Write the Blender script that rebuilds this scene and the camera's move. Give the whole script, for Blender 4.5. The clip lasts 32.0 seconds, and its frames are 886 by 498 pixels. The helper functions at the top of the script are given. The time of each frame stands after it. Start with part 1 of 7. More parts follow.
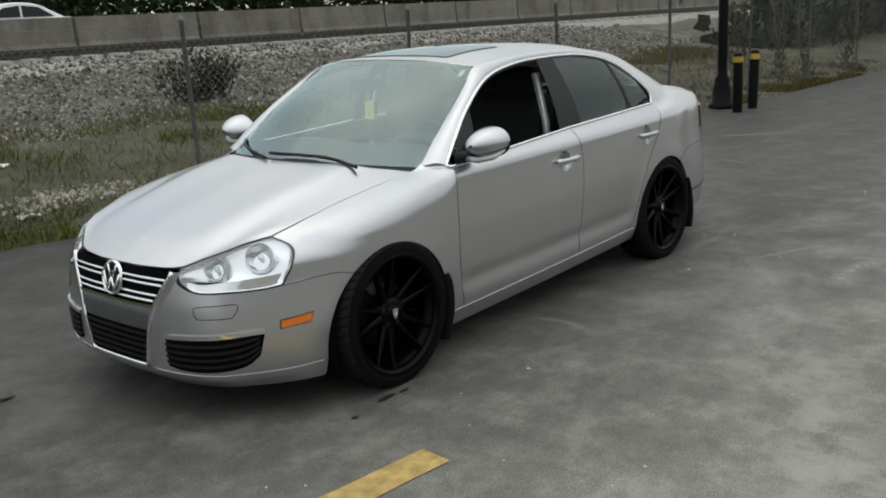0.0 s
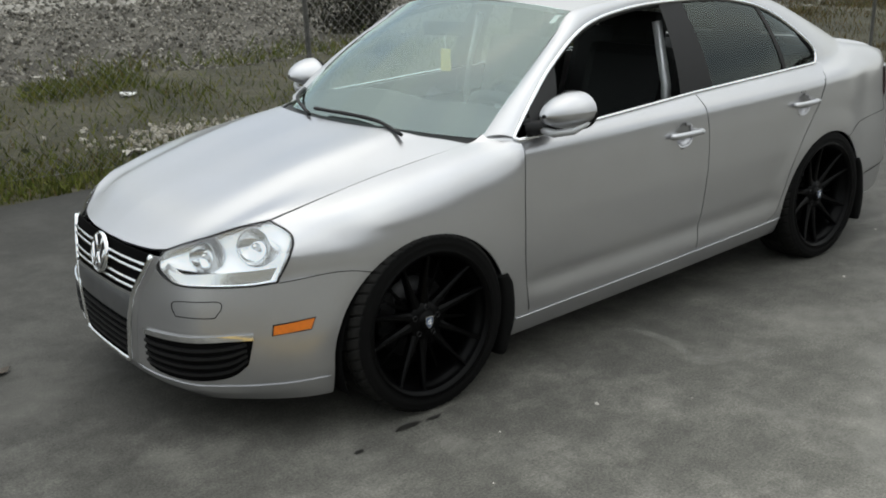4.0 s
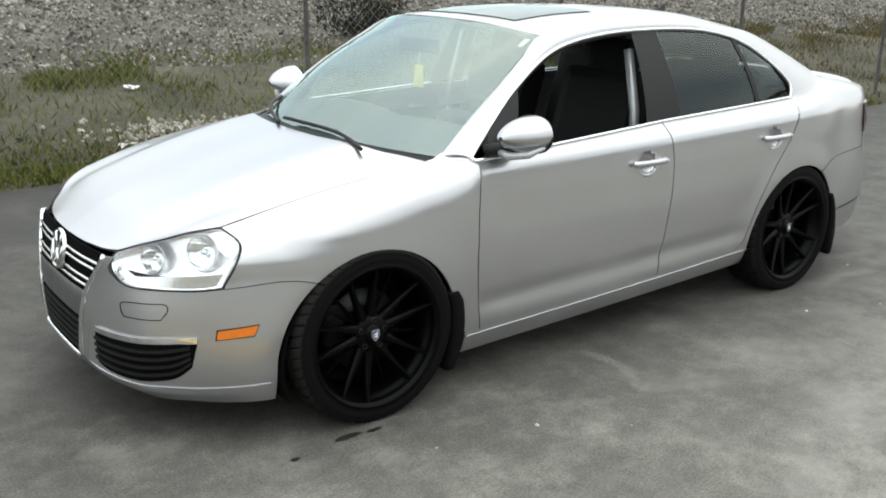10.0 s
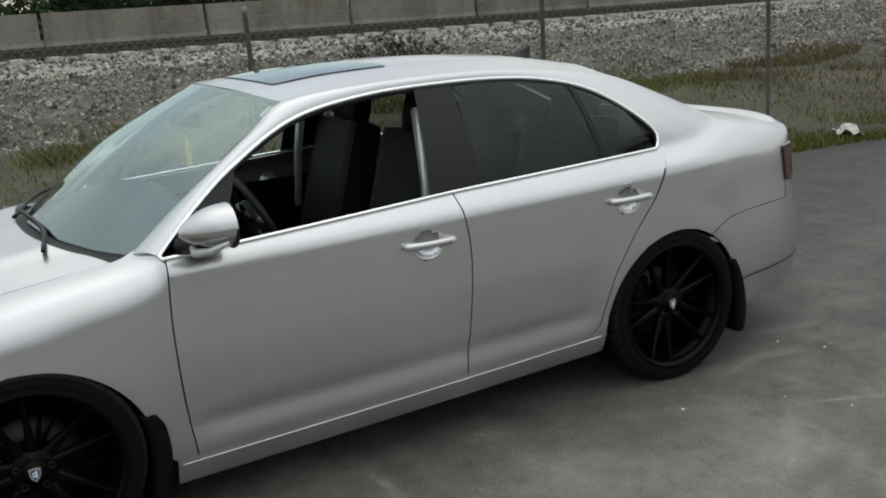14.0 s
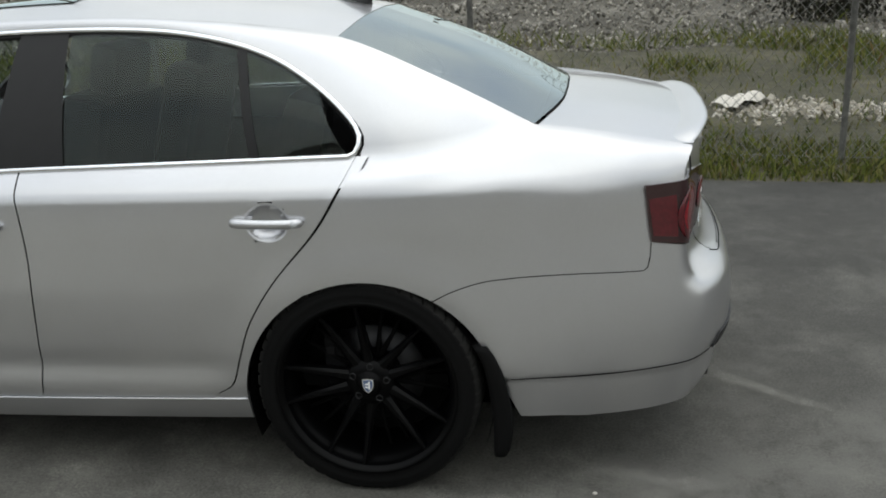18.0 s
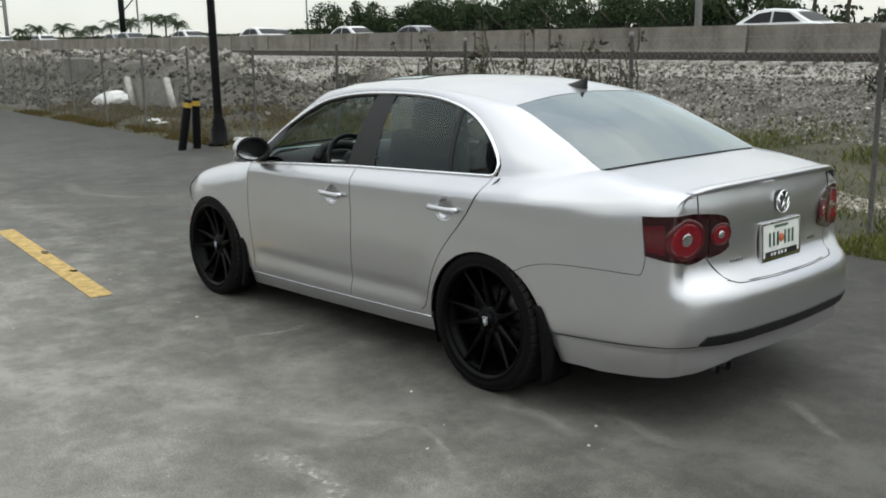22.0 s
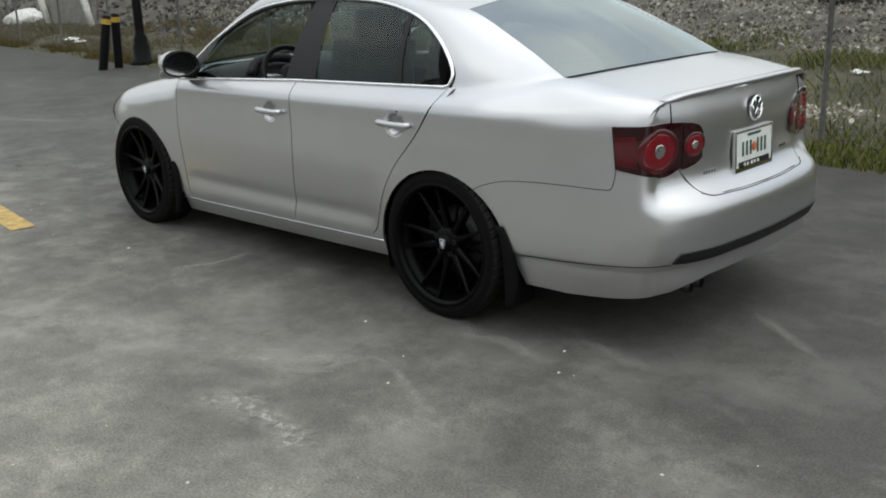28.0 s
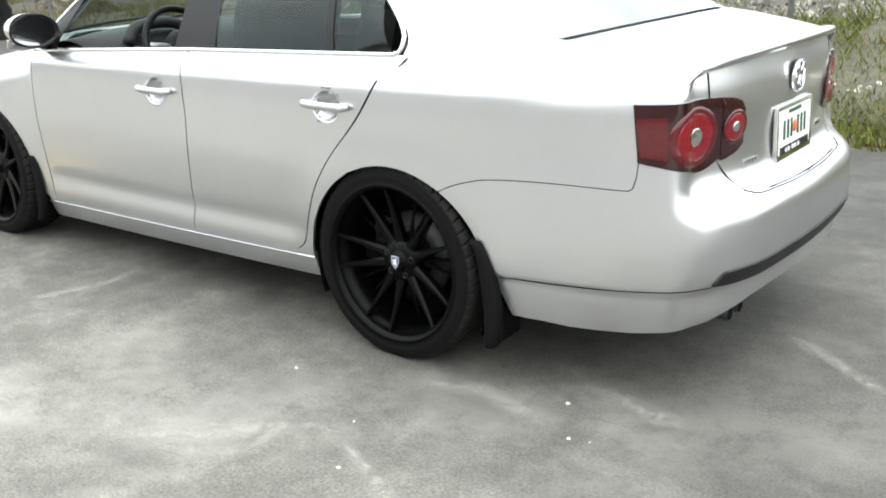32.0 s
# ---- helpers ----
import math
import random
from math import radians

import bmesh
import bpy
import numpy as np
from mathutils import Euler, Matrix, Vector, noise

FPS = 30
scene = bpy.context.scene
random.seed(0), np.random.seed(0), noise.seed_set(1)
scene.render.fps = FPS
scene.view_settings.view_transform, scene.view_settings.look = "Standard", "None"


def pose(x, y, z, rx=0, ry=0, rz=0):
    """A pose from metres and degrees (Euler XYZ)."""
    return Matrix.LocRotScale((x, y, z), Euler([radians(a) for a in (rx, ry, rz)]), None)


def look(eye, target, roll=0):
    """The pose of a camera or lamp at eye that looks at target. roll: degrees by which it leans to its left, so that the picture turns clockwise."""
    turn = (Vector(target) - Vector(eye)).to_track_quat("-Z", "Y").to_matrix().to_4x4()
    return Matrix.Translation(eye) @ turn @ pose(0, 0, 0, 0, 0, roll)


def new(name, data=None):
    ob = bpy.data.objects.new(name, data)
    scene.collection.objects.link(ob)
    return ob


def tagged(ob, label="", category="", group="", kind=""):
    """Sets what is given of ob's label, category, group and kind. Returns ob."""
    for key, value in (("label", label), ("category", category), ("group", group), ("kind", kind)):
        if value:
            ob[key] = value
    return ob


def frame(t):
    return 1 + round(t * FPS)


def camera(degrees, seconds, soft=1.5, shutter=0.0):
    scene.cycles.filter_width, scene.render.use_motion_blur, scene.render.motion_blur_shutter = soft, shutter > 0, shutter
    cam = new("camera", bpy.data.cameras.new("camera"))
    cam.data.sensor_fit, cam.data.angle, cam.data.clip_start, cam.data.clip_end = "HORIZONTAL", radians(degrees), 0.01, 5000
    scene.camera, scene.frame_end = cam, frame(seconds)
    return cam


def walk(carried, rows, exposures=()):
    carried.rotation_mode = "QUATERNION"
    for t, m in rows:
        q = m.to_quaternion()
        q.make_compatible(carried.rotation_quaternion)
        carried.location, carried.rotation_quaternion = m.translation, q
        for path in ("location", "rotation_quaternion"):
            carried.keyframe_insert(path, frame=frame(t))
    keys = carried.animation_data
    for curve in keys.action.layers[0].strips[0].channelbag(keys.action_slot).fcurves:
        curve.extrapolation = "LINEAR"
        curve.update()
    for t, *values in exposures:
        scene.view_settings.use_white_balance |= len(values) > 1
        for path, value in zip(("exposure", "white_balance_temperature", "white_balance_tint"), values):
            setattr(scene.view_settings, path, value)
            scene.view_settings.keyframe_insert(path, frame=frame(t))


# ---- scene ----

cam = camera(50.12, 32.0, soft=1.9)
PATH = [
    (0.0, 2.937, 3.667, 1.630, 75.95, 2.84, 129.76),
    (0.5, 2.897, 3.601, 1.630, 74.78, 2.47, 129.59),
    (1.0, 2.776, 3.502, 1.631, 74.41, -0.37, 132.47),
    (1.5, 2.642, 3.405, 1.625, 74.67, -0.16, 134.23),
    (2.0, 2.442, 3.390, 1.603, 74.39, 0.26, 138.03),
    (2.5, 2.248, 3.467, 1.620, 74.74, -0.50, 140.49),
    (3.0, 2.139, 3.515, 1.643, 74.55, 0.45, 140.16),
    (3.5, 2.023, 3.451, 1.615, 73.93, 0.36, 140.84),
    (4.0, 1.910, 3.393, 1.605, 72.47, 1.81, 141.35),
    (4.5, 1.799, 3.354, 1.541, 71.03, -0.73, 146.65),
    (6.5, 0.695, 2.096, 0.834, 72.66, 5.89, 156.61),
    (7.0, 0.688, 2.082, 0.875, 71.13, 5.52, 155.85),
    (7.5, 0.672, 2.087, 0.882, 71.16, 5.81, 155.83),
    (8.0, 0.665, 2.081, 0.915, 70.85, 5.93, 156.34),
    (8.5, 0.869, 2.308, 1.212, 66.00, 3.09, 153.31),
    (9.0, 1.272, 2.780, 1.476, 68.20, 0.52, 148.80),
    (9.5, 1.698, 3.503, 1.638, 71.25, -0.22, 145.38),
    (10.0, 1.750, 3.564, 1.661, 72.76, -0.98, 143.09),
    (10.5, 1.747, 3.578, 1.665, 73.23, -0.10, 143.04),
    (11.0, 1.674, 3.626, 1.694, 73.27, -0.26, 142.72),
    (11.5, 1.580, 3.634, 1.682, 73.89, 0.12, 145.04),
    (12.0, 1.443, 3.697, 1.702, 74.15, 0.43, 146.39),
    (12.5, 1.290, 3.769, 1.673, 73.27, 2.53, 144.79),
    (13.0, 1.005, 3.701, 1.654, 74.41, 2.54, 147.09),
    (13.5, 0.614, 3.692, 1.690, 74.45, 3.47, 148.75),
    (14.0, 0.117, 3.816, 1.652, 75.40, 3.59, 150.87),
    (14.5, -0.370, 3.788, 1.650, 73.11, 3.87, 153.13),
    (15.0, -0.795, 3.777, 1.610, 74.08, 4.45, 153.51),
    (15.5, -1.229, 3.778, 1.574, 72.64, 4.27, 160.51),
    (17.5, -2.848, 3.382, 1.592, 71.05, 0.77, -178.20),
    (18.0, -3.247, 3.303, 1.571, 71.88, 2.32, -170.86),
    (18.5, -3.669, 3.143, 1.551, 72.20, 2.49, -161.13),
    (19.0, -3.915, 2.962, 1.634, 72.35, 1.07, -153.64),
    (19.5, -4.189, 2.995, 1.534, 73.20, -0.25, -143.55),
    (20.0, -4.525, 3.192, 1.493, 74.88, -1.16, -137.89),
    (20.5, -4.876, 3.389, 1.526, 74.82, -1.77, -135.05),
    (21.0, -5.264, 3.525, 1.535, 75.00, -1.27, -131.98),
    (21.5, -5.473, 3.710, 1.560, 76.08, 0.74, -131.60),
    (22.0, -5.665, 3.816, 1.580, 78.09, 1.02, -131.49),
    (22.5, -5.917, 3.883, 1.579, 78.74, -0.67, -128.05),
    (23.0, -6.024, 3.898, 1.574, 79.53, 0.90, -128.33),
    (23.5, -6.031, 3.906, 1.572, 80.32, 1.35, -129.10),
    (24.0, -6.040, 3.921, 1.578, 80.43, 1.33, -128.82),
    (24.5, -6.051, 3.937, 1.582, 80.36, 0.70, -128.83),
    (26.5, -6.053, 3.909, 1.579, 79.85, 2.66, -128.80),
    (27.0, -5.996, 3.887, 1.566, 77.52, 2.09, -128.92),
    (27.5, -5.820, 3.837, 1.544, 75.37, 1.78, -131.34),
    (28.0, -5.389, 3.674, 1.524, 72.99, 1.71, -135.66),
    (28.5, -4.513, 3.139, 1.113, 73.72, -1.12, -143.41),
    (29.0, -4.053, 2.574, 1.057, 70.19, 0.34, -145.65),
    (29.5, -3.774, 2.376, 0.911, 70.85, -0.45, -150.78),
    (30.0, -3.776, 2.365, 0.931, 71.75, -0.74, -151.58),
    (30.5, -3.784, 2.361, 0.940, 70.89, -0.21, -151.87),
    (31.0, -3.791, 2.414, 0.958, 71.04, -0.13, -151.09),
    (31.5, -4.100, 2.768, 1.037, 74.41, -0.48, -147.79),
    (32.0, -4.556, 3.086, 1.382, 71.26, 1.61, -142.11),
]

WB = (7050, 8)  # warm, slightly green
EXPOSURE = [(t, e, *WB) for t, e in ((0.0, -0.95), (2.0, -0.90), (4.0, -0.80), (6.5, 0.42), (8.0, 0.62), (9.0, 0.88), (9.7, 0.12), (11.0, -0.38), (12.0, -0.62), (13.0, -0.68), (14.0, -0.90), (15.0, -0.72), (18.0, -0.62), (19.0, -0.92), (20.0, -0.75), (21.0, -0.52), (24.0, -0.52), (27.0, -0.60), (28.0, -0.64), (29.0, -0.78), (29.5, -0.16), (30.0, 0.14), (31.0, 0.22), (31.5, 0.48), (32.0, 0.85))]
walk(cam, [(r[0], pose(*r[1:])) for r in PATH], EXPOSURE)

# ---------------------------------------------------------------- light
world = bpy.data.worlds.new("sky")
scene.world = world
world.use_nodes = True
wn = world.node_tree.nodes
sky = wn.new("ShaderNodeTexSky")
sky.sky_type, sky.sun_disc = "NISHITA", False
sky.sun_elevation, sky.sun_rotation = radians(65), radians(200)
sky.air_density, sky.dust_density, sky.ozone_density = 1.0, 1.0, 1.0
mixw = wn.new("ShaderNodeMix")
mixw.data_type = "RGBA"
mixw.inputs["B"].default_value = (6.55, 7.0, 7.35, 1)
world.node_tree.links.new(sky.outputs[0], mixw.inputs["A"])
world.node_tree.links.new(mixw.outputs["Result"], wn["Background"].inputs[0])
# overcast: the zenith is brighter than the horizon
wc = wn.new("ShaderNodeTexCoord")
ws = wn.new("ShaderNodeSeparateXYZ")
wr = wn.new("ShaderNodeValToRGB")
for k, (at, lum) in enumerate(((0.0, 0.42), (0.10, 0.42), (0.32, 0.47), (0.62, 0.68), (1.0, 1.0))):
    e = wr.color_ramp.elements[k] if k < 2 else wr.color_ramp.elements.new(at)
    e.position, e.color = at, (lum, lum, lum, 1)
wm = wn.new("ShaderNodeMath")
wm.operation, wm.inputs[1].default_value = "MULTIPLY", 0.48
# thin broken cloud: pale cover with bluer gaps
wcl = wn.new("ShaderNodeTexNoise")
wcl.inputs["Scale"].default_value, wcl.inputs["Detail"].default_value, wcl.inputs["Roughness"].default_value = 2.3, 6, 0.55
wcr = wn.new("ShaderNodeMapRange")
wcr.inputs["From Min"].default_value, wcr.inputs["From Max"].default_value = 0.36, 0.60
wcr.inputs["To Min"].default_value, wcr.inputs["To Max"].default_value = 0.42, 0.92
world.node_tree.links.new(wc.outputs["Generated"], wcl.inputs["Vector"])
world.node_tree.links.new(wcl.outputs[0], wcr.inputs[0])
world.node_tree.links.new(wcr.outputs[0], mixw.inputs["Factor"])
world.node_tree.links.new(wc.outputs["Generated"], ws.inputs[0])
world.node_tree.links.new(ws.outputs[2], wr.inputs[0])
world.node_tree.links.new(wr.outputs[0], wm.inputs[0])
world.node_tree.links.new(wm.outputs[0], wn["Background"].inputs[1])
sun = new("sun", bpy.data.lights.new("sun", "SUN"))
sun.data.energy, sun.data.angle, sun.data.color = 0.6, radians(140), (1.0, 0.96, 0.9)
sun.matrix_world = look((-4, 7, 17), (0, 0, 0))

# ---------------------------------------------------------------- materials


def node_mat(name):
    m = bpy.data.materials.new(name)
    m.use_nodes = True
    t = m.node_tree
    return m, t, t.nodes["Principled BSDF"]


def tex(t, kind, scale, detail=6, rough=0.6, coord="Object", stretch=None):
    c = t.nodes.new("ShaderNodeTexCoord")
    src = c.outputs[coord]
    if stretch:
        mp = t.nodes.new("ShaderNodeMapping")
        mp.inputs["Scale"].default_value = stretch
        t.links.new(src, mp.inputs[0])
        src = mp.outputs[0]
    n = t.nodes.new({"noise": "ShaderNodeTexNoise", "voronoi": "ShaderNodeTexVoronoi", "wave": "ShaderNodeTexWave"}[kind])
    n.inputs["Scale"].default_value = scale
    if kind == "noise":
        n.inputs["Detail"].default_value, n.inputs["Roughness"].default_value = detail, rough
    t.links.new(src, n.inputs["Vector"])
    return n


def ramp(t, src, stops):
    r = t.nodes.new("ShaderNodeValToRGB")
    els = r.color_ramp.elements
    while len(els) < len(stops):
        els.new(0.5)
    for e, (p, c) in zip(els, stops):
        e.position = p
        e.color = (*c, 1) if len(c) == 3 else c
    t.links.new(src, r.inputs[0])
    return r


def mixc(t, fac, a, b, mode="MIX"):
    m = t.nodes.new("ShaderNodeMix")
    m.data_type, m.blend_type = "RGBA", mode
    for sock, v in (("Factor", fac), ("A", a), ("B", b)):
        if isinstance(v, (int, float)):
            m.inputs[sock].default_value = v
        elif isinstance(v, tuple):
            m.inputs[sock].default_value = (*v, 1)
        else:
            t.links.new(v, m.inputs[sock])
    return m.outputs["Result"]


def bump(t, p, src, strength, dist):
    b = t.nodes.new("ShaderNodeBump")
    b.inputs["Strength"].default_value, b.inputs["Distance"].default_value = strength, dist
    t.links.new(src, b.inputs["Height"])
    t.links.new(b.outputs[0], p.inputs["Normal"])


def simple(name, color, rough=0.5, metal=0.0, coat=0.0, var=0.12, scale=18.0, bumpy=0.0, spec=0.5):
    m, t, p = node_mat(name)
    n = tex(t, "noise", scale)
    lo = tuple(c * (1 - var) for c in color)
    hi = tuple(min(1, c * (1 + var)) for c in color)
    r = ramp(t, n.outputs[0], [(0.3, lo), (0.7, hi)])
    t.links.new(r.outputs[0], p.inputs["Base Color"])
    p.inputs["Roughness"].default_value, p.inputs["Metallic"].default_value = rough, metal
    p.inputs["Coat Weight"].default_value = coat
    p.inputs["Coat Roughness"].default_value = 0.03
    p.inputs["Specular IOR Level"].default_value = spec
    if bumpy:
        bump(t, p, n.outputs[0], bumpy, 0.01)
    return m


def asphalt_mat():
    m, t, p = node_mat("worn_asphalt")
    big = tex(t, "noise", 0.35, 5, 0.65)
    mid = tex(t, "noise", 2.6, 8, 0.7)
    fine = tex(t, "noise", 110, 4, 0.7)
    base = ramp(t, big.outputs[0], [(0.25, (0.158, 0.153, 0.133)), (0.5, (0.218, 0.211, 0.184)), (0.75, (0.275, 0.266, 0.233))])
    patch = ramp(t, mid.outputs[0], [(0.48, (0, 0, 0)), (0.70, (0.8, 0.8, 0.8))])
    c = mixc(t, patch.outputs[0], base.outputs[0], (0.335, 0.324, 0.284))
    grit = ramp(t, fine.outputs[0], [(0.34, (0.58, 0.58, 0.58)), (0.66, (1.34, 1.34, 1.34))])
    c = mixc(t, 1.0, c, grit.outputs[0], "MULTIPLY")
    # open texture, pale stones and pits
    rag = tex(t, "noise", 9, 11, 0.75)
    c = mixc(t, 1.0, c, ramp(t, rag.outputs[0], [(0.32, (0.74, 0.74, 0.74)), (0.68, (1.20, 1.20, 1.20))]).outputs[0], "MULTIPLY")
    stone = tex(t, "voronoi", 85)
    c = mixc(t, ramp(t, stone.outputs["Distance"], [(0.08, (0.35, 0.35, 0.35)), (0.20, (0, 0, 0))]).outputs[0], c, (0.40, 0.385, 0.345))
    # dusty ragged patches
    dust = tex(t, "noise", 1.25, 13, 0.74)
    c = mixc(t, ramp(t, dust.outputs[0], [(0.535, (0, 0, 0)), (0.60, (0.42, 0.42, 0.42)), (0.70, (0.55, 0.55, 0.55))]).outputs[0], c, (0.345, 0.333, 0.295))
    # damp and oily stains
    stain = tex(t, "noise", 0.9, 5, 0.6)
    sr = ramp(t, stain.outputs[0], [(0.54, (1, 1, 1)), (0.72, (0.66, 0.66, 0.66))])
    c = mixc(t, 1.0, c, sr.outputs[0], "MULTIPLY")
    # pale curved tyre scuffs
    line = tex(t, "noise", 0.55, 2, 0.4)
    lr = ramp(t, line.outputs[0], [(0.485, (0, 0, 0)), (0.497, (1, 1, 1)), (0.503, (1, 1, 1)), (0.515, (0, 0, 0))])
    gate = tex(t, "noise", 3.5, 6, 0.75)
    gr_ = ramp(t, gate.outputs[0], [(0.48, (0, 0, 0)), (0.66, (0.5, 0.5, 0.5))])
    both_ = mixc(t, 1.0, lr.outputs[0], gr_.outputs[0], "MULTIPLY")
    c = mixc(t, both_, c, (0.36, 0.35, 0.315))
    # pale worn wheel track across the bay
    cw = t.nodes.new("ShaderNodeTexCoord")
    dot = t.nodes.new("ShaderNodeVectorMath")
    dot.operation, dot.inputs[1].default_value = "DOT_PRODUCT", (-0.55, 1.0, 0.0)
    t.links.new(cw.outputs["Object"], dot.inputs[0])
    wob = t.nodes.new("ShaderNodeMath")
    wob.operation, wob.inputs[1].default_value = "MULTIPLY_ADD", 0.55
    t.links.new(line.outputs[0], wob.inputs[0])
    t.links.new(dot.outputs["Value"], wob.inputs[2])
    tr_ = ramp(t, gate.outputs[0], [(0.40, (0, 0, 0)), (0.58, (1, 1, 1))])
    mw = t.nodes.new("ShaderNodeMapRange")
    mw.inputs["From Min"].default_value, mw.inputs["From Max"].default_value = 2.7, 3.5
    t.links.new(wob.outputs[0], mw.inputs[0])
    bw = ramp(t, mw.outputs[0], [(0.0, (0, 0, 0)), (0.4, (0.7, 0.7, 0.7)), (0.6, (0.7, 0.7, 0.7)), (1.0, (0, 0, 0))])
    c = mixc(t, mixc(t, 1.0, bw.outputs[0], tr_.outputs[0], "MULTIPLY"), c, (0.36, 0.35, 0.315))
    # older, darker tarmac on the far side, ragged joint; car's shade painted in too
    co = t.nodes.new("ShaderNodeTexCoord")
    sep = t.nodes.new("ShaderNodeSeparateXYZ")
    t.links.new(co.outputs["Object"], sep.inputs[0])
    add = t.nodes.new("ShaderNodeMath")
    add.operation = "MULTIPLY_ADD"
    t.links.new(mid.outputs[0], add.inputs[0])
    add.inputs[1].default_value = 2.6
    # askew, further into the bay behind the car to paint in the bumper's shade
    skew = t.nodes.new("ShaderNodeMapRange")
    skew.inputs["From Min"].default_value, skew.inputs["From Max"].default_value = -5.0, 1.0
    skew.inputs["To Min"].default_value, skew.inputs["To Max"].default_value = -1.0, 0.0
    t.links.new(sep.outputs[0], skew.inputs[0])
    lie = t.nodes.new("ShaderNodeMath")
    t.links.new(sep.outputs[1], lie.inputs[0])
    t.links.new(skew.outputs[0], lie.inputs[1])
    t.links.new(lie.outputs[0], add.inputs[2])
    old_shaded = ramp(t, add.outputs[0], [(0.0, (0.15, 0.15, 0.15)), (0.20, (0.20, 0.20, 0.203)), (0.40, (0.29, 0.29, 0.295)), (0.56, (0.34, 0.34, 0.345)), (0.80, (0.82, 0.82, 0.82)), (1.0, (1.04, 1.04, 1.04))])
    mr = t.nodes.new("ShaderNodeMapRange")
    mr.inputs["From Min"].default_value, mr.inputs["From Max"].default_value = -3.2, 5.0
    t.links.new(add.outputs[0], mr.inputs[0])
    t.links.new(mr.outputs[0], old_shaded.inputs[0])
    c = mixc(t, 1.0, c, old_shaded.outputs[0], "MULTIPLY")
    t.links.new(c, p.inputs["Base Color"])
    p.inputs["Roughness"].default_value = 0.82
    p.inputs["Specular IOR Level"].default_value = 0.45
    bump(t, p, fine.outputs[0], 0.35, 0.006)
    return m


def ground_mat(name, a, b, c, s1, s2, rough=0.95):
    m, t, p = node_mat(name)
    n1, n2 = tex(t, "noise", s1, 7, 0.65), tex(t, "noise", s2, 4, 0.7)
    r1 = ramp(t, n1.outputs[0], [(0.3, a), (0.5, b), (0.7, c)])
    r2 = ramp(t, n2.outputs[0], [(0.3, (0.6, 0.6, 0.6)), (0.7, (1.3, 1.3, 1.3))])
    t.links.new(mixc(t, 1.0, r1.outputs[0], r2.outputs[0], "MULTIPLY"), p.inputs["Base Color"])
    p.inputs["Roughness"].default_value = rough
    bump(t, p, n2.outputs[0], 0.6, 0.03)
    return m


def random_mat(name, cols, rough=0.9, island=True, spec=0.3):
    m, t, p = node_mat(name)
    if island:
        g = t.nodes.new("ShaderNodeNewGeometry").outputs["Random Per Island"]
    else:
        g = t.nodes.new("ShaderNodeObjectInfo").outputs["Random"]
    r = ramp(t, g, [(i / (len(cols) - 1), c) for i, c in enumerate(cols)])
    n = tex(t, "noise", 40, 4)
    r2 = ramp(t, n.outputs[0], [(0.3, (0.75, 0.75, 0.75)), (0.7, (1.15, 1.15, 1.15))])
    t.links.new(mixc(t, 1.0, r.outputs[0], r2.outputs[0], "MULTIPLY"), p.inputs["Base Color"])
    p.inputs["Roughness"].default_value = rough
    p.inputs["Specular IOR Level"].default_value = spec
    return m


def paint_mat():
    m, t, p = node_mat("silver_metallic_paint")
    n = tex(t, "noise", 900, 2, 0.5)
    d = tex(t, "noise", 3.0, 6, 0.6)
    r = ramp(t, n.outputs[0], [(0.3, (0.50, 0.503, 0.52)), (0.7, (0.63, 0.634, 0.655))])
    dust = ramp(t, d.outputs[0], [(0.4, (1, 1, 1)), (0.8, (0.94, 0.935, 0.92))])
    t.links.new(mixc(t, 1.0, r.outputs[0], dust.outputs[0], "MULTIPLY"), p.inputs["Base Color"])
    p.inputs["Metallic"].default_value, p.inputs["Roughness"].default_value = 0.92, 0.30
    p.inputs["Coat Weight"].default_value, p.inputs["Coat Roughness"].default_value = 0.7, 0.07
    return m


def glass_mat(name, tint, gloss=(1, 1, 1), f0=0.04):
    m, t, p = node_mat(name)
    tr, gl = t.nodes.new("ShaderNodeBsdfTransparent"), t.nodes.new("ShaderNodeBsdfGlossy")
    tr.inputs[0].default_value = (*tint, 1)
    gl.inputs["Roughness"].default_value = 0.01
    gl.inputs[0].default_value = (*gloss, 1)
    lw = t.nodes.new("ShaderNodeLayerWeight")
    lw.inputs[0].default_value = 0.5
    pw, f = t.nodes.new("ShaderNodeMath"), t.nodes.new("ShaderNodeMath")
    pw.operation, pw.inputs[1].default_value = "POWER", 4.0
    f.operation, f.inputs[1].default_value, f.inputs[2].default_value = "MULTIPLY_ADD", 1 - f0, f0
    t.links.new(lw.outputs["Facing"], pw.inputs[0])
    t.links.new(pw.outputs[0], f.inputs[0])
    mx = t.nodes.new("ShaderNodeMixShader")
    t.links.new(f.outputs[0], mx.inputs[0])
    t.links.new(tr.outputs[0], mx.inputs[1])
    t.links.new(gl.outputs[0], mx.inputs[2])
    t.links.new(mx.outputs[0], t.nodes["Material Output"].inputs[0])
    return m


